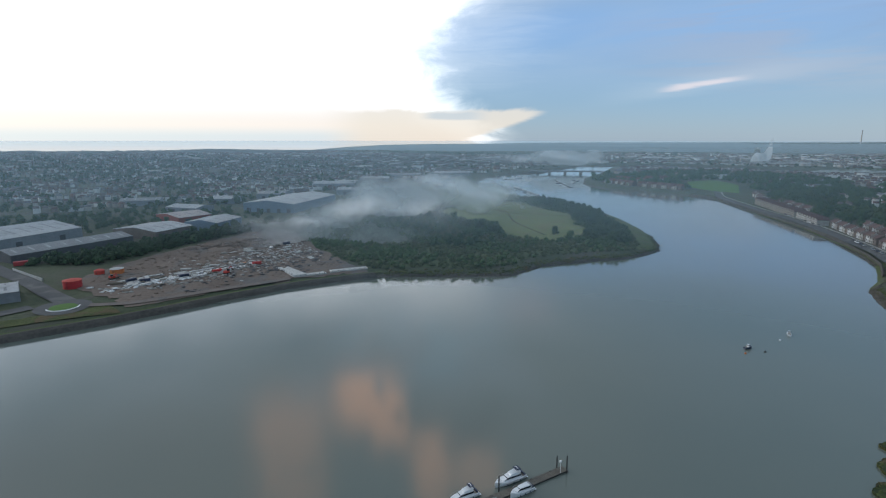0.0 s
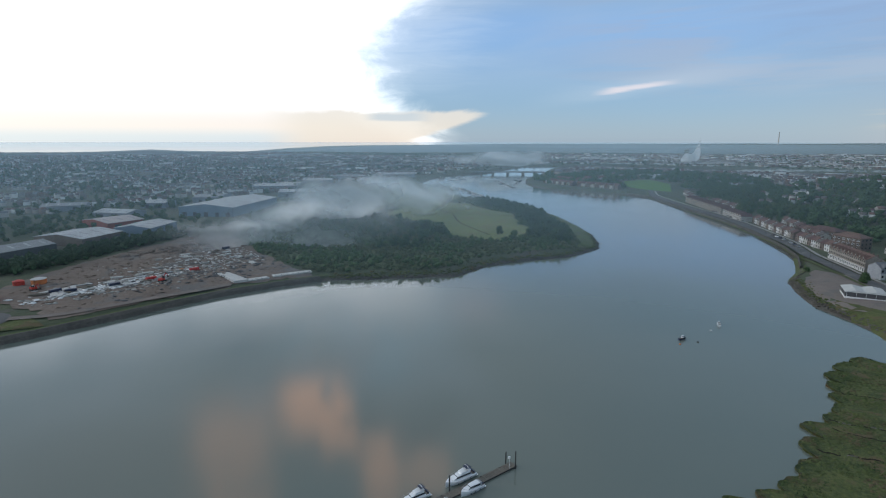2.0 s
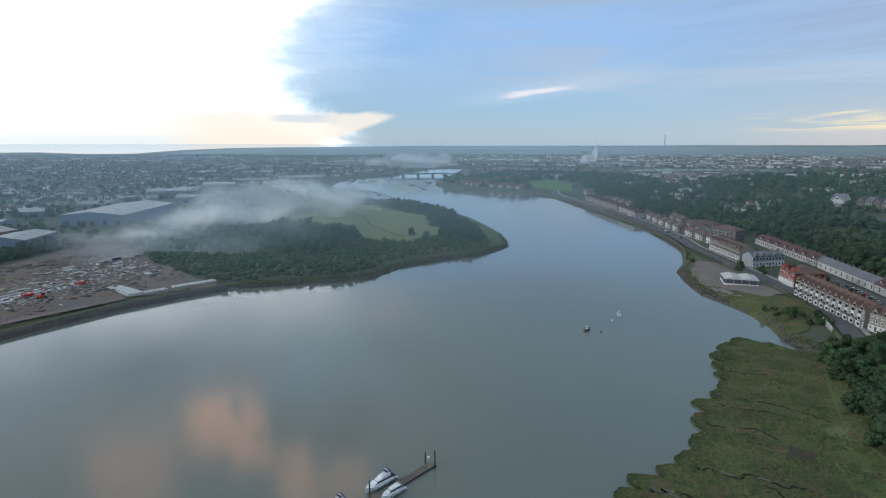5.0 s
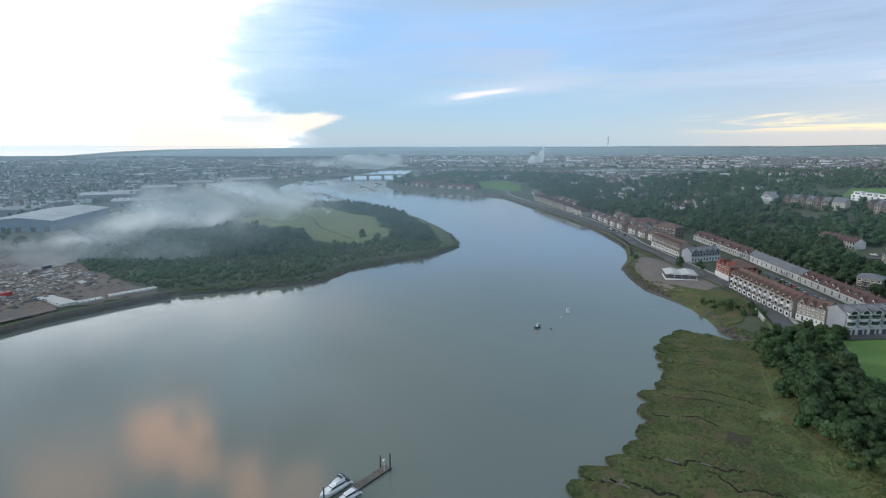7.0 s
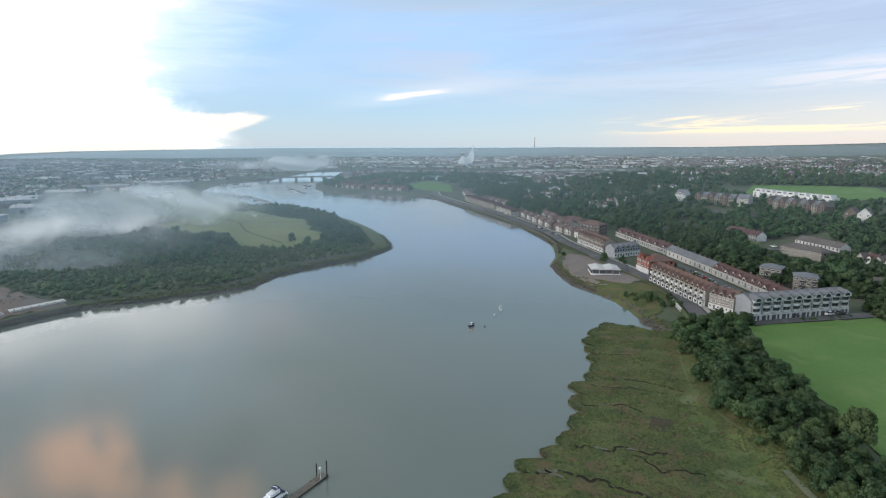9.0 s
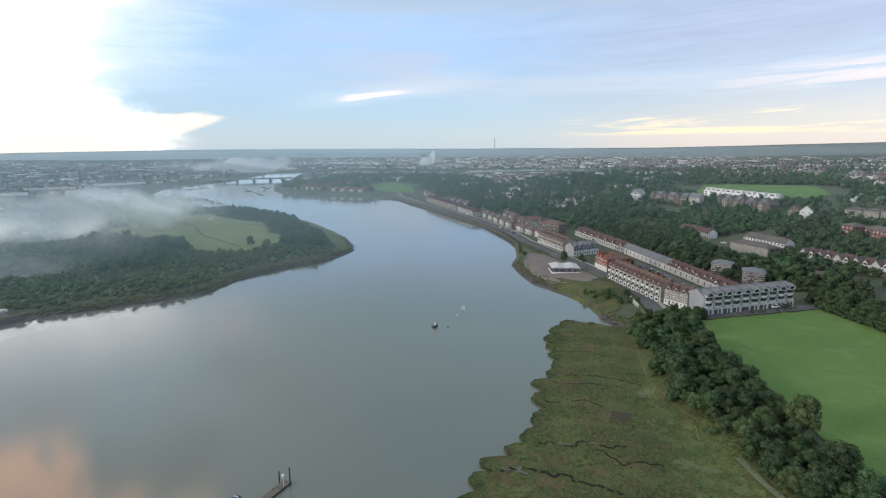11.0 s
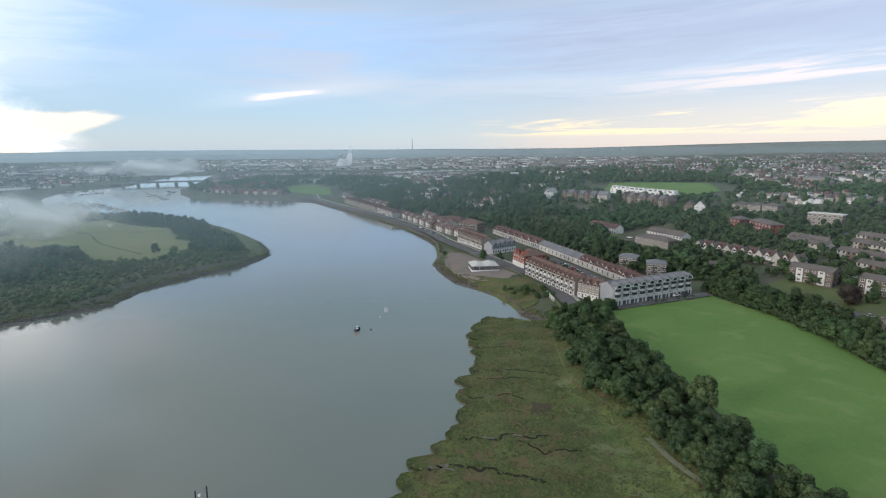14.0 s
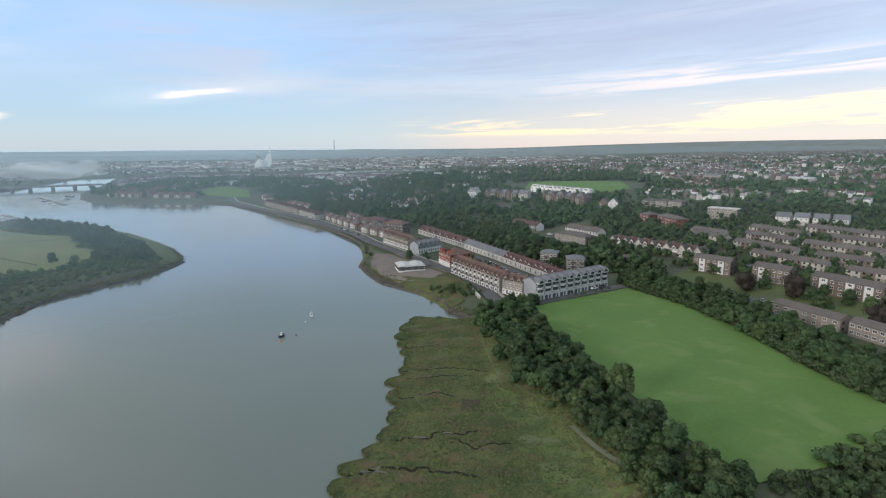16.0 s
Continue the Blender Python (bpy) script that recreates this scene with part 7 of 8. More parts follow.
def small_boat(label, length, material, cabin=True, mast=False, group="moored boats"):
    t = thing("small_boat", label, "boat", group)
    bm = bmesh.new()
    loft(bm, hull_rings(length, length * 0.36, 0.75, 8))
    bmesh.ops.recalc_face_normals(bm, faces=bm.faces)
    part("hull", bm, material, t)
    if group == "moored boats":
        part("deck", boxes((-length * 0.42, -length * 0.13, 0.74, length * 0.1, length * 0.13, 0.8)), WOOD_GREY, t)
    if cabin:
        bm = bmesh.new()
        loft(bm, [[(-length * 0.1, -length * 0.13, 0.8), (length * 0.26, -length * 0.09, 0.9), (length * 0.26, length * 0.09, 0.9), (-length * 0.1, length * 0.13, 0.8)],
                  [(-length * 0.08, -length * 0.11, 1.75), (length * 0.12, -length * 0.09, 1.7), (length * 0.12, length * 0.09, 1.7), (-length * 0.08, length * 0.11, 1.75)]])
        part("cabin", bm, HULL, t)
        if group == "moored boats":
            part("cabin_window", boxes((-length * 0.095, -length * 0.125, 1.2, length * 0.16, length * 0.125, 1.5)), GLASS_DARK, t)
    if mast:
        bm = bmesh.new()
        tube(bm, (length * 0.08, 0, 0.8), (length * 0.08, 0, length * 1.25), 0.06, 0.04, 5)
        tube(bm, (length * 0.08, 0, 1.5), (-length * 0.35, 0, 1.5), 0.05, 0.05, 5)
        part("mast", bm, PAINT_SILVER, t)
    return t


place(small_boat("small dark-hulled boat with white cabin at a mooring", 3.7, PAINT_BLUE), 116.3, 200.5, 0.0, 20)
place(small_boat("small white sailing boat at a mooring", 4.2, HULL, True, False), 141.6, 216, 0.0, 65)


def buoy(x, y, s, mat, label):
    t = thing("mooring_buoy", label, "buoy", "mooring buoys")
    bm = bmesh.new()
    bmesh.ops.create_uvsphere(bm, u_segments=10, v_segments=6, radius=s)
    bmesh.ops.scale(bm, vec=(1, 1, 0.75), verts=bm.verts)
    part("float", bm, mat, t)
    bm = bmesh.new()
    tube(bm, (0, 0, s * 0.6), (0, 0, s * 1.3), 0.05, 0.05, 5)
    part("eye", bm, STEEL_DARK, t)
    place(t, x, y, 0.1)


for (x, y), m in (((112.6, 195.4), PAINT_ORANGE), ((134, 209.5), PAINT_WHITE), ((121, 197), STEEL_DARK)):
    buoy(x, y, 0.45, m, "small round mooring buoy on the river")
# far moorings before the bridge
protos = [small_boat("small far moored boat on a pontoon line", 7.0, HULL, True, m, "far moorings") for m in (True, False)] + [small_boat("small dark far moored boat", 7.0, PAINT_BLUE, True, False, "far moorings")]
r = random.Random(4)
for (ax, ay), (bx, by), n in (((104, 925), (120, 815), 14), ((120, 815), (134, 712), 14), ((78, 960), (100, 880), 9), ((206, 1085), (200, 920), 18), ((252, 1100), (226, 1010), 10), ((97, 1195), (152, 1195), 12), ((110, 1110), (150, 1150), 8)):
    for k in range(n):
        u = (k + 0.5) / n
        o = copy_thing(r.choice(protos), pose(ax + (bx - ax) * u + r.choice((-4.5, 4.5)) + r.uniform(-1, 1), ay + (by - ay) * u + r.uniform(-3, 3), 0, 0, 0, r.choice((20, 200)) + r.uniform(-12, 12)))
    t = thing("mooring_pontoon", "low grey mooring pontoon before the bridge", "pontoon", "far pontoons")
    L = math.hypot(bx - ax, by - ay)
    part("deck", boxes((0, -1.2, -0.2, L, 1.2, 0.5)), WOOD_GREY, t)
    place(t, ax + 2, ay, 0, math.degrees(math.atan2(by - ay, bx - ax)))
drop(protos)


# ---- bridge ----
def bridge():
    t = thing("river_bridge", "grey girder road bridge on stone piers", "bridge")
    a, b = Vector((186, 1309)), Vector((356, 1276))
    L = (b - a).length
    part("deck", boxes((0, -7, 6.4, L, 7, 7.2)), CONCRETE, t)
    for s in (-7.4, 7.0):
        part("girder", boxes((0, s, 5.0, L, s + 0.4, 7.6)), SHEET_GREY, t, "grey steel side girder")
        bm = boxes((0, s, 8.4, L, s + 0.25, 8.6))
        for k in range(60):
            box(bm, L * k / 60, s, 7.6, L * k / 60 + 0.25, s + 0.25, 8.4)
        part("parapet", bm, SHEET_GREY, t)
    for x in (22, 50, 86, 122, 152):
        bm = bmesh.new()
        loft(bm, [[(x - q, -9 * k, z), (x - q * 0.4, -10.5 * k, z), (x + q * 0.4, -10.5 * k, z), (x + q, -9 * k, z), (x + q, 9 * k, z), (x + q * 0.4, 10.5 * k, z), (x - q * 0.4, 10.5 * k, z), (x - q, 9 * k, z)] for q, k, z in ((3.6, 1.0, -3), (3.2, 0.98, 4.2), (2.4, 0.85, 6.4))])
        part("pier", bm, STONE, t, "pale stone river pier")
    for s in (-4, 4):
        for k in range(9):
            bm = bmesh.new()
            tube(bm, (L * (k + 0.5) / 9, s * 1.6, 7.2), (L * (k + 0.5) / 9, s * 1.6, 13), 0.16, 0.1, 5)
            part("lamp_post", bm, STEEL_DARK, t)
    t.matrix_world = pose(a.x, a.y, 0, 0, 0, math.degrees(math.atan2(b.y - a.y, b.x - a.x)))


bridge()


# ---- building site and quay ----
def storage_tank(label, x, y, radius, h, mat, cap_mat=None):
    t = thing("storage_tank", label, "tank", "tanks by the quay road")
    bm = bmesh.new()
    n = 20
    loft(bm, [[(radius * q * math.cos(k / n * math.tau), radius * q * math.sin(k / n * math.tau), z) for k in range(n)] for q, z in ((1.0, -0.5), (1.0, h * 0.5), (1.03, h * 0.5 + 0.05), (1.03, h * 0.5 + 0.25), (1.0, h * 0.5 + 0.3), (1.0, h))])
    part("shell", bm, mat, t)
    bm = bmesh.new()
    loft(bm, [[(radius * q * math.cos(k / n * math.tau), radius * q * math.sin(k / n * math.tau), z) for k in range(n)] for q, z in ((1.04, h), (1.04, h + 0.15), (0.5, h + 0.7), (0.08, h + 0.9))])
    part("roof", bm, cap_mat or mat, t)
    bm = bmesh.new()
    for s in (-0.25, 0.25):
        tube(bm, (s, -radius - 0.12, 0), (s, -radius - 0.12, h + 0.6), 0.04, 0.04, 4)
    for k in range(int(h / 0.4)):
        tube(bm, (-0.25, -radius - 0.12, 0.3 + k * 0.4), (0.25, -radius - 0.12, 0.3 + k * 0.4), 0.025, 0.025, 4)
    part("ladder", bm, STEEL_DARK, t)
    place(t, x, y, height_at(x, y) + 0.3)


storage_tank("round bright red storage tank by the road", -197, 269, 4.3, 3.6, PAINT_RED)
storage_tank("round orange storage tank with pale roof", -192, 299, 3.6, 2.6, PAINT_ORANGE, PALE_CONCRETE)
storage_tank("low round red storage tank", -201, 297, 2.6, 2.0, PAINT_RED)


def container(mat, label, length=6.1):
    t = thing("shipping_container", label, "container", "containers on the site")
    part("body", boxes((-length / 2, -1.2, 0.1, length / 2, 1.2, 2.6)), mat, t)
    n = int(length / 0.5)
    for s in (-1.24, 1.18):
        bm = bmesh.new()
        for k in range(n):
            box(bm, -length / 2 + 0.1 + k * 0.5, s, 0.2, -length / 2 + 0.35 + k * 0.5, s + 0.06, 2.5)
        part("rib", bm, mat, t)
    part("door", boxes((length / 2, -1.1, 0.15, length / 2 + 0.06, -0.03, 2.5)), mat, t)
    part("door", boxes((length / 2, 0.03, 0.15, length / 2 + 0.06, 1.1, 2.5)), mat, t)
    return t


def stack(mat, label, long_side, rows_n, size, name="timber_stack"):
    t = thing(name, label, "building materials", "materials on the site")
    rr = random.Random(int(long_side * 10))
    for z in range(rows_n):
        for k in range(4 - z % 2):
            part("beam" if name != "pipe_stack" else "pipe", boxes((-long_side / 2 + rr.uniform(-0.4, 0.4), -size * 3.3 + k * size * 1.75, 0.12 + z * size * 1.05, long_side / 2 + rr.uniform(-0.4, 0.4), -size * 3.3 + k * size * 1.75 + size * 1.55, 0.12 + z * size * 1.05 + size)), mat, t)
    for x in (-long_side * 0.3, long_side * 0.3):
        part("bearer", boxes((x - 0.12, -size * 3.6, -0.3, x + 0.12, size * 3.6, 0.12)), WOOD_GREY, t)
    return t


def excavator():
    t = thing("excavator", "red and white tracked excavator on the site", "excavator")
    for s in (-1, 1):
        bm = bmesh.new()
        loft(bm, [[(-1.7, y, 0.3), (-1.3, y, 0), (1.3, y, 0), (1.7, y, 0.3), (1.5, y, 0.75), (-1.5, y, 0.75)] for y in (s * 1.2 - 0.28, s * 1.2 + 0.28)])
        part("track", bm, RUBBER, t)
    part("body", boxes((-1.6, -1.2, 0.85, 1.0, 1.2, 1.9)), PAINT_RED, t)
    part("cab", boxes((0.0, -1.15, 1.9, 1.1, -0.1, 2.9)), GLASS_DARK, t)
    for n_, p, q, w in (("boom", (0.9, 0.2, 1.7), (3.4, 0.2, 3.9), 0.25), ("arm", (3.4, 0.2, 3.9), (5.0, 0.2, 2.0), 0.2)):
        bm = bmesh.new()
        tube(bm, p, q, w, w * 0.8, 6)
        part(n_, bm, PAINT_RED, t)
    bm = bmesh.new()
    loft(bm, [[(4.7, -0.3, 2.0), (5.4, -0.3, 1.8), (5.2, -0.3, 1.1), (4.6, -0.3, 1.3)], [(4.7, 0.7, 2.0), (5.4, 0.7, 1.8), (5.2, 0.7, 1.1), (4.6, 0.7, 1.3)]])
    part("bucket", bm, STEEL_DARK, t)
    return t


r = random.Random(11)
kinds = [container(PAINT_WHITE, "white steel site cabin on bare earth"), container(PAINT_RED, "red shipping container on bare earth"), container(PAINT_BLUE, "dark blue shipping container on bare earth"), container(PAINT_SILVER, "pale grey shipping container on bare earth", 9.0),
         stack(PAINT_SILVER, "stack of pale steel beams", 9.0, 2, 0.4), stack(WOOD_GREY, "stack of weathered timber beams", 6.0, 3, 0.35), stack(PALE_CONCRETE, "stack of white concrete beams", 7.0, 2, 0.5), stack(PAINT_ORANGE, "stack of orange pipes", 6.0, 2, 0.3, "pipe_stack"),
         stack(CONCRETE, "stack of grey concrete kerbs", 4.0, 3, 0.45)]
for k in range(64):
    u = r.random()
    if k < 36:     # the long heap of stored material
        x, y = -170 + 46 * u + r.gauss(0, 6), 272 + 52 * u + r.gauss(0, 8)
    elif k < 53:
        x, y = -150 + 60 * u + r.gauss(0, 8), 336 + 36 * math.sin(u * 3) + r.gauss(0, 10)
    else:
        x, y = -188 + 24 * u + r.gauss(0, 3), 262 + 28 * u + r.gauss(0, 5)
    if inside_distance(np.array([x]), np.array([y]), SITE)[0] < 5:
        continue
    kk = r.choices(kinds, (0.25, 0.05, 0.3, 0.25, 5, 3.5, 5, 0.5, 4))[0]
    copy_thing(kk, pose(x, y, height_at(x, y) + 0.32, 0, 0, 48 + r.gauss(0, 16) + r.choice((0, 0, 0, 90))) @ Matrix.Diagonal((0.85, 0.85, 0.62, 1)))
drop(kinds)
place(excavator(), -128, 298, height_at(-128, 298) + 0.3, 70)
place(excavator(), -186, 285, height_at(-186, 285) + 0.3, -30)
# rubble, spoil and sheeting in heaps
rg = np.random.default_rng(5)


def rubble(name, n, centre, spread, size, material, label, angle=0.85, flat=0.45):
    vs, fs, c = [], [], 0
    for _ in range(n):
        du, dv = rg.normal() * spread[0], rg.normal() * spread[1]
        x, y = centre[0] + du * math.cos(angle) - dv * math.sin(angle), centre[1] + du * math.sin(angle) + dv * math.cos(angle)
        if inside_distance(np.array([x]), np.array([y]), SITE)[0] < 3:
            continue
        s = size * rg.uniform(0.4, 1.6)
        v = BALL_V * s * (1 + rg.normal(size=(12, 1)) * 0.3) * np.array((rg.uniform(0.7, 1.8), 1, flat))
        vs.append(v + (x, y, 0))
        fs.append(BALL_F + c)
        c += 12
    if not vs:
        return
    v = np.concatenate(vs)
    base = land_height(v[:, 0], v[:, 1])
    v[:, 2] += base + 0.35
    tagged(new(name, fast_mesh(name, v, np.concatenate(fs), material)), label, "rubble", kind="stuff")


rubble("rubble", 420, (-140, 300), (26, 9), 0.75, CONCRETE, "heaps of pale broken concrete on the site")
rubble("rubble", 420, (-150, 292), (18, 3.5), 1.0, PAINT_WHITE, "heaps of white sheeting and bags on the site", flat=0.16)
rubble("rubble", 360, (-120, 350), (30, 16), 0.7, PALE_CONCRETE, "scattered pale rubble on the site", flat=0.3)
rubble("spoil", 320, (-130, 402), (26, 8), 2.0, EARTH, "low mounds of brown spoil", 0.5, 0.4)
rubble("rubble", 300, (-112, 318), (34, 14), 0.8, DARK_CLAD, "dark scrap scattered over the site", flat=0.4)
rubble("spoil", 700, (-140, 335), (50, 30), 0.9, EARTH, "churned lumps of brown earth", 0.85, 0.3)


def slab(label, corners, h=0.22):
    t = thing("foundation_slab", label, "foundation", "new foundations")
    z = max(height_at(*c) for c in corners) + 0.35
    bm = bmesh.new()
    loft(bm, [[(x, y, z - 2.5) for x, y in corners], [(x, y, z + h) for x, y in corners]])
    bmesh.ops.recalc_face_normals(bm, faces=bm.faces)
    part("slab", bm, PALE_CONCRETE, t)
    (ax, ay), (bx, by), (cx_, cy_), (dx_, dy_) = corners
    for k in range(7):
        u = (k + 0.5) / 7
        px_, py_ = ax + (bx - ax) * u, ay + (by - ay) * u
        part("joint", boxes((px_ - 0.15, py_ - 0.15, z + h, px_ + 0.15, py_ + 0.15, z + h + 0.5)), STEEL_DARK, t)


slab("pale new concrete foundation strip", [(-104.5, 313), (-89, 294.5), (-82, 298), (-98, 316)])
slab("pale new concrete foundation strip", [(-88.5, 294), (-72, 303.5), (-74.5, 307), (-83, 302)])
slab("long pale new concrete foundation strip", [(-70.5, 306), (-50, 316), (-52, 320), (-72, 310)])
# roundabout island
t = thing("roundabout_island", "grassy roundabout island with white kerb", "traffic island")
bm = bmesh.new()
n = 28
loft(bm, [[(q * math.cos(k / n * math.tau), q * math.sin(k / n * math.tau), z) for k in range(n)] for q, z in ((6.9, 0.3), (6.9, 0.72), (6.2, 0.74), (6.2, 0.6))], cap=False)
part("kerb", bm, PAINT_WHITE, t, "white painted kerb")
bm = bmesh.new()
loft(bm, [[(q * math.cos(k / n * math.tau), q * math.sin(k / n * math.tau), z) for k in range(n)] for q, z in ((6.2, 0.4), (6.2, 0.66), (3.5, 1.0), (0.5, 1.1))])
part("lawn", bm, TURF, t)
place(t, -178, 235, 3.9)
t = thing("boundary_wall", "long white low wall beside the quay road", "wall")
part("panel", boxes((0, -0.2, -0.5, 42, 0.2, 1.3)), PALE_CONCRETE, t)
for k in range(15):
    part("pier", boxes((k * 2.95, -0.3, -0.5, k * 2.95 + 0.5, 0.3, 1.5)), PALE_CONCRETE, t)
place(t, -222, 281, 4.4, math.degrees(math.atan2(24, -36)))
place(container(PAINT_RED, "red shipping container by the road", 9.0), -262, 318, 4.4, 40)


# ---- parked cars ----
def car(mat, label):
    t = thing("parked_car", label, "car", "parked cars")
    bm = bmesh.new()
    prof = [(-2.1, 0.35), (2.1, 0.35), (2.15, 0.75), (1.2, 0.95), (-2.0, 0.98), (-2.15, 0.7)]
    loft(bm, [[(x, y, z) for x, z in prof] for y in (-0.86, 0.86)])
    bmesh.ops.recalc_face_normals(bm, faces=bm.faces)
    part("body", bm, mat, t)
    bm = bmesh.new()
    loft(bm, [[(-1.8, -0.8, 0.95), (1.0, -0.8, 0.95), (1.0, 0.8, 0.95), (-1.8, 0.8, 0.95)], [(-1.3, -0.66, 1.42), (0.35, -0.66, 1.42), (0.35, 0.66, 1.42), (-1.3, 0.66, 1.42)]])
    part("windows", bm, GLASS_DARK, t)
    part("roof", boxes((-1.25, -0.64, 1.40, 0.3, 0.64, 1.47)), mat, t)
    for x in (-1.3, 1.3):
        for y in (-0.8, 0.8):
            bm = bmesh.new()
            tube(bm, (x, y - 0.1, 0.32), (x, y + 0.1, 0.32), 0.32, 0.32, 10)
            part("wheel", bm, RUBBER, t)
    return t


cars = [car(PAINT_WHITE, "white saloon car parked on asphalt"), car(PAINT_SILVER, "silver saloon car parked on asphalt"), car(DARK_CLAD, "black saloon car parked on asphalt"), car(PAINT_BLUE, "dark blue saloon car parked on asphalt"), car(PAINT_RED, "red saloon car parked on asphalt"), car(PAINT_SILVER, "grey saloon car parked on asphalt")]
r = random.Random(21)
spots = []
for (ax, ay), (bx, by), n, turn in (((242, 172), (268, 232), 17, 70 + 90), ((252, 164), (276, 214), 14, 70), ((284, 290), (296, 326), 9, 160), ((298, 300), (310, 328), 7, 70), ((278, 66), (284, 84), 6, 160), ((284, 62), (291, 80), 6, 160), ((365, 178), (372, 190), 5, 100),
                                   ((300, 104), (297, 70), 7, 85), ((290, 58), (270, 26), 6, 55), ((384, 235), (388, 205), 5, 95), ((241, 135), (268, 126), 5, -16), ((474, 300), (460, 200), 9, 80), ((355, 95), (343, 50), 8, 75), ((345, 560), (330, 480), 9, 80), ((310, 415), (292, 360), 8, 72)):
    for k in range(n):
        if r.random() < 0.82:
            u = (k + 0.5) / n
            x, y = ax + (bx - ax) * u, ay + (by - ay) * u
            copy_thing(r.choices(cars, (4, 4, 3, 3, 0.7, 3))[0], pose(x, y, height_at(x, y) + 0.68, 0, 0, turn + r.choice((0, 180)) + r.uniform(-4, 4)))
drop(cars)


# ---- street lamps on the esplanade ----
def street_lamp():
    t = thing("street_lamp", "tall dark steel street lamp on the esplanade", "street lamp", "esplanade lamps")
    bm = bmesh.new()
    tube(bm, (0, 0, -0.3), (0, 0, 7.6), 0.1, 0.06, 6)
    tube(bm, (0, 0, 7.6), (1.2, 0, 7.9), 0.05, 0.04, 5)
    part("pole", bm, STEEL_DARK, t)
    part("lantern", boxes((1.0, -0.15, 7.82, 1.6, 0.15, 7.96)), PAINT_SILVER, t)
    return t


proto = street_lamp()
pts = np.array(ESPLANADE, float)
seg = np.concatenate([[0], np.cumsum(np.hypot(*np.diff(pts, axis=0).T))])
for s in np.arange(150, seg[-1] - 10, 32):
    x, y = np.interp(s, seg, pts[:, 0]) - 4.6, np.interp(s, seg, pts[:, 1]) + 1.2
    copy_thing(proto, pose(x, y, height_at(x, y) + 0.4, 0, 0, -10))
drop([proto])


# ---- skyline landmarks ----
def far_point(bearing, dist):
    return dist * math.sin(radians(bearing)), dist * math.cos(radians(bearing))


x, y = far_point(36.4, 4250)
t = thing("power_station_chimney", "tall slim grey power station chimney on the skyline", "chimney")
bm = bmesh.new()
tube(bm, (0, 0, 0), (0, 0, 92), 4.0, 2.6, 12)
part("shaft", bm, PALE_CONCRETE, t)
bm = bmesh.new()
tube(bm, (0, 0, 92), (0, 0, 94), 3.2, 3.2, 12)
part("rim", bm, CLADDING, t)
place(t, x, y, height_at(x, y) - 4)
for b, d, w, h, n in ((49.5, 2150, 34, 22, 7), (51.3, 2180, 52, 30, 9), (29.0, 2600, 22, 40, 12), (43.0, 2500, 26, 24, 8)):
    x, y = far_point(b, d)
    o = thing("tower_block", "pale concrete tower block far across the town", "tower block", "far tower blocks")
    part("wall", boxes((-w / 2, -8, -6, w / 2, 8, h)), CONCRETE, o)
    part("roof", boxes((-w / 2 - 0.3, -8.3, h, w / 2 + 0.3, 8.3, h + 0.5), (-3, -3, h + 0.5, 3, 3, h + 3)), PALE_CONCRETE, o)
    for k in range(n):
        part("window_band", boxes((-w / 2 + 1, -8.1, (k + 0.3) * h / n, w / 2 - 1, -7.9, (k + 0.75) * h / n)), GLASS_DARK, o)
    place(o, x, y, height_at(x, y), -b)
x, y = far_point(29.35, 2050)
mist_sheet(x, y, 4, 64, 96, radians(29.35), 4.5, SMOKE, 31, 0.2, "smoke_plume", "white smoke plume rising over far works", "smoke")

# ---- marsh tussocks ----
rg = np.random.default_rng(17)
tx, ty = rg.uniform(-20, 192, 60000), rg.uniform(10, 182, 60000)
ok = (inside_distance(tx, ty, MARSH_EDGE) > 0.4) & (np.hypot(tx, ty) > 75)
clump = ripple(tx, ty, 5.0, 1.0) + ripple(tx, ty, 1.7, 3.0) * 0.7 + rg.normal(size=tx.size) * 0.35
ok &= clump > -0.15
tx, ty = tx[ok][:16000], ty[ok][:16000]
tz = np.maximum(land_height(tx, ty) + 0.2, 0.7)
n = len(tx)
ang = rg.uniform(0, 6.28, n)
sz = rg.uniform(0.3, 0.95, n)
hh = rg.uniform(0.15, 0.6, n)
ring = np.stack([np.stack([tx + sz * np.cos(ang + k * 2.094), ty + sz * np.sin(ang + k * 2.094), tz], 1) for k in range(3)] + [np.stack([tx + rg.normal(size=n) * 0.1, ty + rg.normal(size=n) * 0.1, tz + hh], 1)], 1)
q = np.arange(n)[:, None] * 4
tris = np.concatenate([q + np.array([[0, 1, 3]]), q + np.array([[1, 2, 3]]), q + np.array([[2, 0, 3]])])
tagged(new("tussocks", fast_mesh("tussocks", ring.reshape(-1, 3), tris, TUFT)), "low green and brown tussocks over the saltmarsh", "marsh plants", kind="stuff")

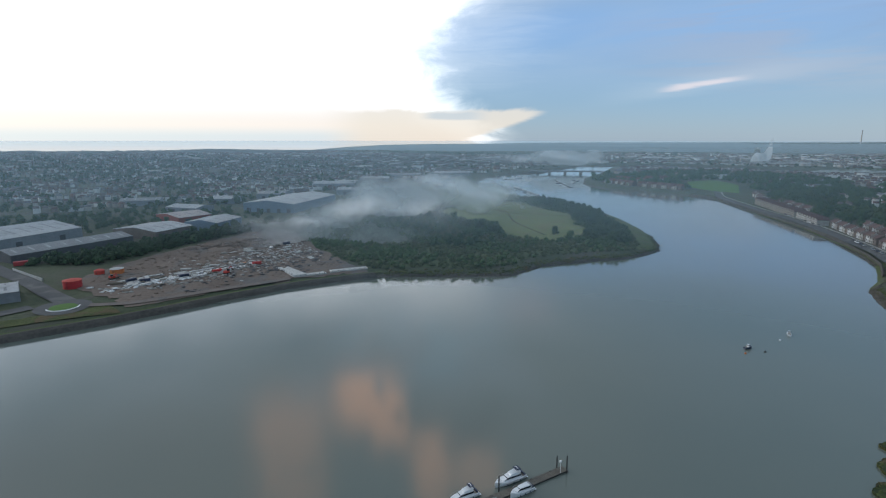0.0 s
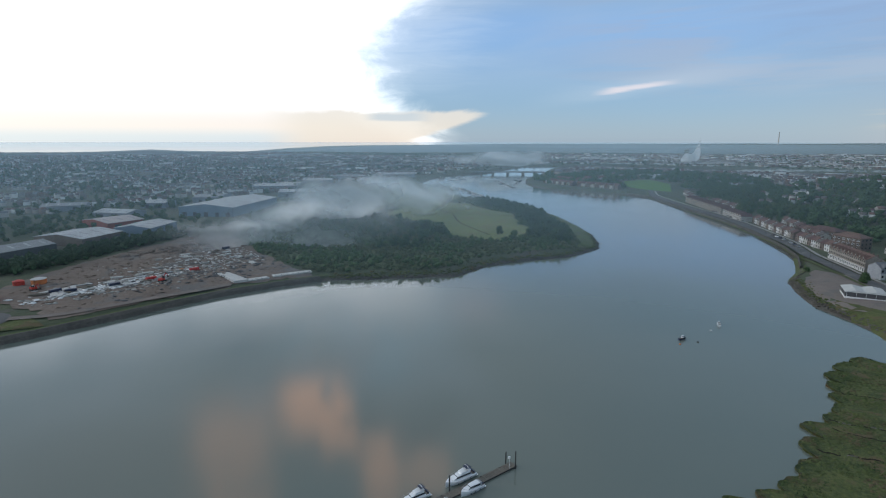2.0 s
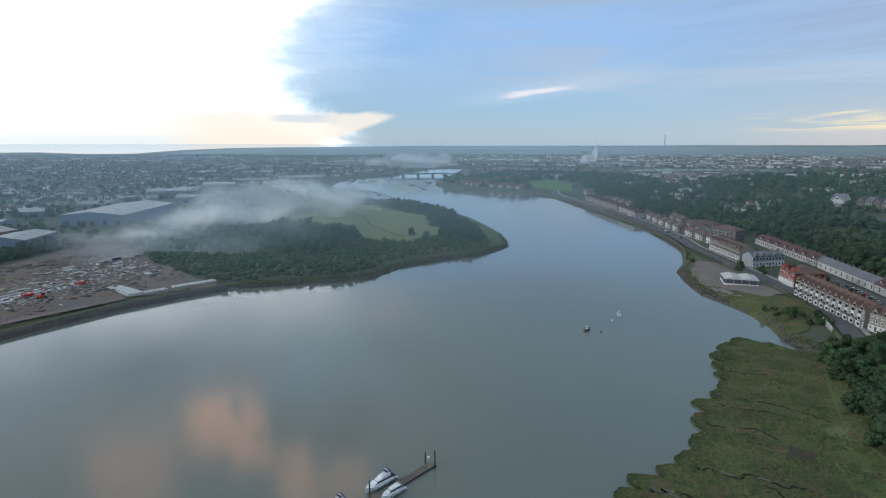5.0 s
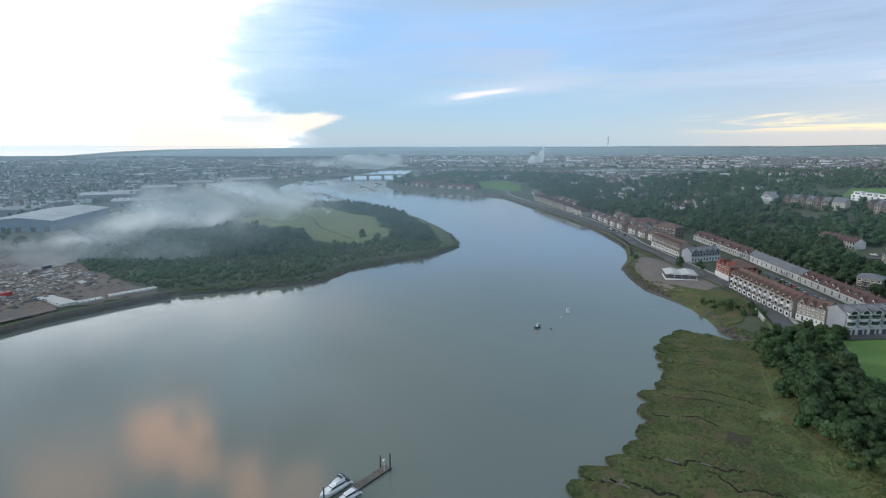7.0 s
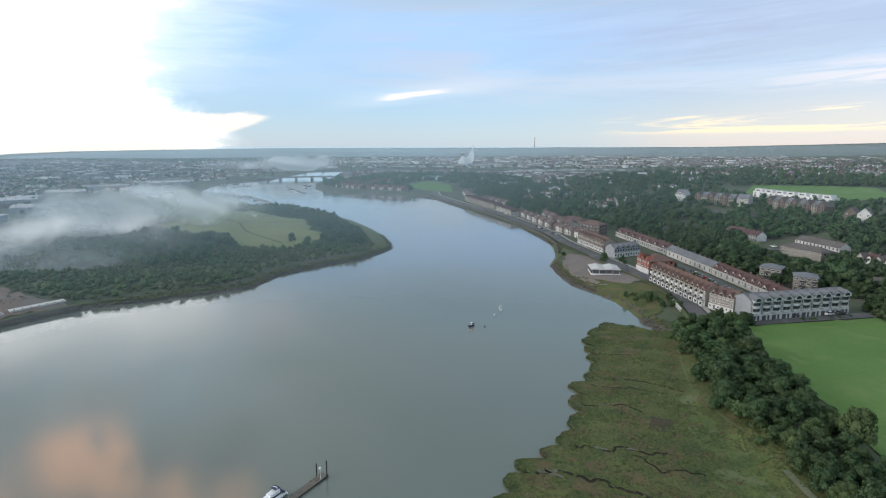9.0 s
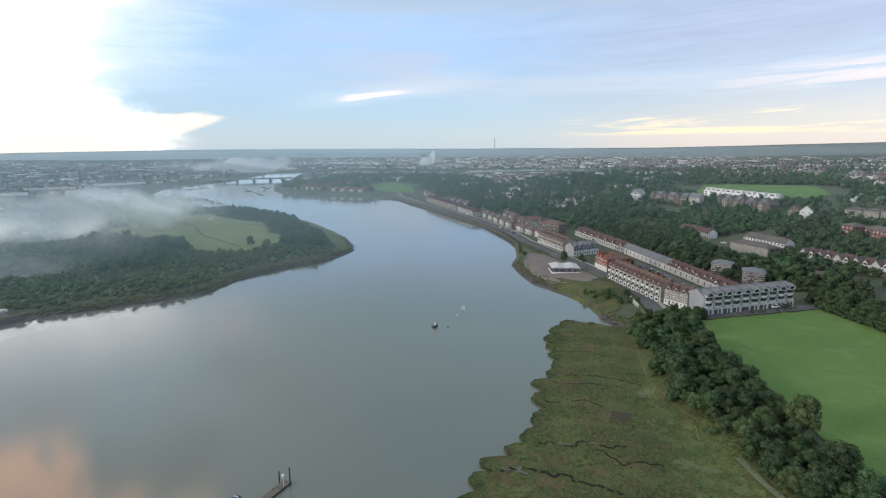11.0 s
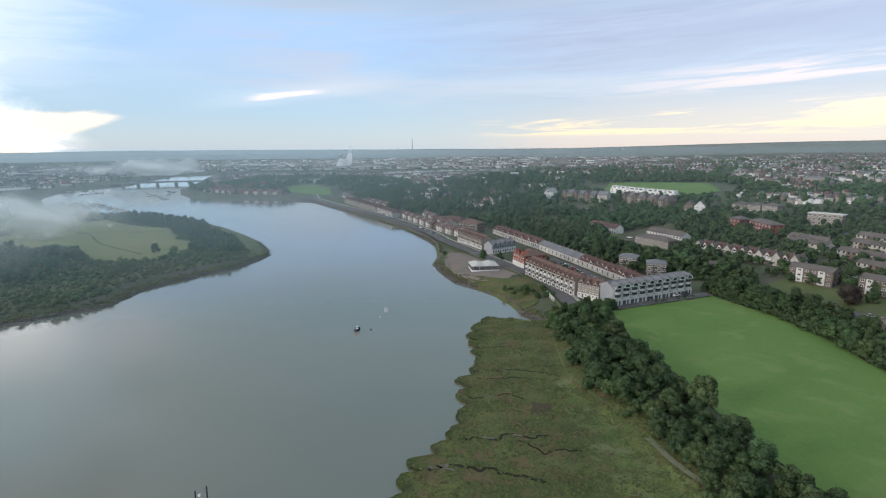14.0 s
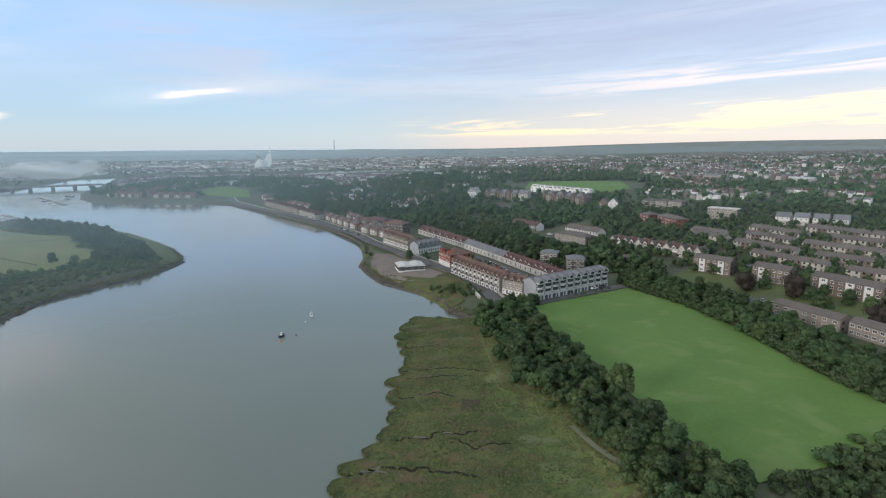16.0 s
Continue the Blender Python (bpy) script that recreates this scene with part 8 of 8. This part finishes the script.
# ---- garden sheds on the hill ----
def garden_shed(label):
    t = thing("garden_shed", label, "shed", "white sheds on the hill")
    part("wall", gable_body(3.4, 2.6, 2.0, 0.7, True, 1.0), PAINT_WHITE, t)
    part("roof", gable_roof(3.4, 2.6, 2.0, 0.7, True, 0.2, 0.1), PALE_CONCRETE, t)
    part("door", boxes((-0.4, -1.36, 0, 0.4, -1.28, 1.8)), DARK_CLAD, t)
    return t


proto = garden_shed("small white garden shed on hillside allotments")
r = random.Random(9)
for k in range(30):
    x, y = 535 + r.uniform(0, 70), 130 + r.uniform(0, 105)
    copy_thing(proto, pose(x, y, height_at(x, y) + 0.2, 0, 0, r.uniform(0, 180)))
drop([proto])

# ---- stones and weed along the foreshore ----
def shore_stones(name, line, n, spread, size, material, label, seed):
    g = np.random.default_rng(seed)
    p = np.array(line, float)
    ln = np.concatenate([[0], np.cumsum(np.hypot(*np.diff(p, axis=0).T))])
    s = g.uniform(0, ln[-1], n)
    x = np.interp(s, ln, p[:, 0]) + g.normal(size=n) * spread + 1.2
    y = np.interp(s, ln, p[:, 1]) + g.normal(size=n) * spread
    z = np.maximum(land_height(x, y), -0.15)
    k = size * g.uniform(0.4, 1.5, n)
    v = (BALL_V[None] * k[:, None, None] * (1 + g.normal(size=(n, 12, 1)) * 0.25) * np.array((1.3, 1.3, 0.5))) + np.stack([x, y, z], 1)[:, None, :]
    f = BALL_F[None] + np.arange(n)[:, None, None] * 12
    tagged(new(name, fast_mesh(name, v.reshape(-1, 3), f.reshape(-1, 3), material)), label, "foreshore stones", kind="stuff")


shore_stones("foreshore_stones", [(x + 1.5, y) for x, y in RIGHT_BANK[17:27]], 1100, 0.9, 0.5, QUAY, "dark weedy stones along the river shore", 3)
shore_stones("foreshore_stones", RIGHT_BANK[10:18], 1000, 0.8, 0.55, QUAY, "dark weedy stones below the esplanade wall", 4)
shore_stones("foreshore_weed", [(x + 4, y) for x, y in RIGHT_BANK[19:27]], 700, 1.4, 0.45, TUFT, "green and brown weed on the river shore", 5)
shore_stones("foreshore_stones", [(x - 1, y + 1) for x, y in LEFT_BANK[11:24]], 1200, 0.8, 0.5, QUAY, "dark stones along the peninsula shore", 6)
shore_stones("foreshore_weed", [(x - 2, y + 4) for x, y in LEFT_BANK[11:24]], 900, 1.6, 0.6, MARSH_GRASS, "rough grass along the peninsula shore", 7)
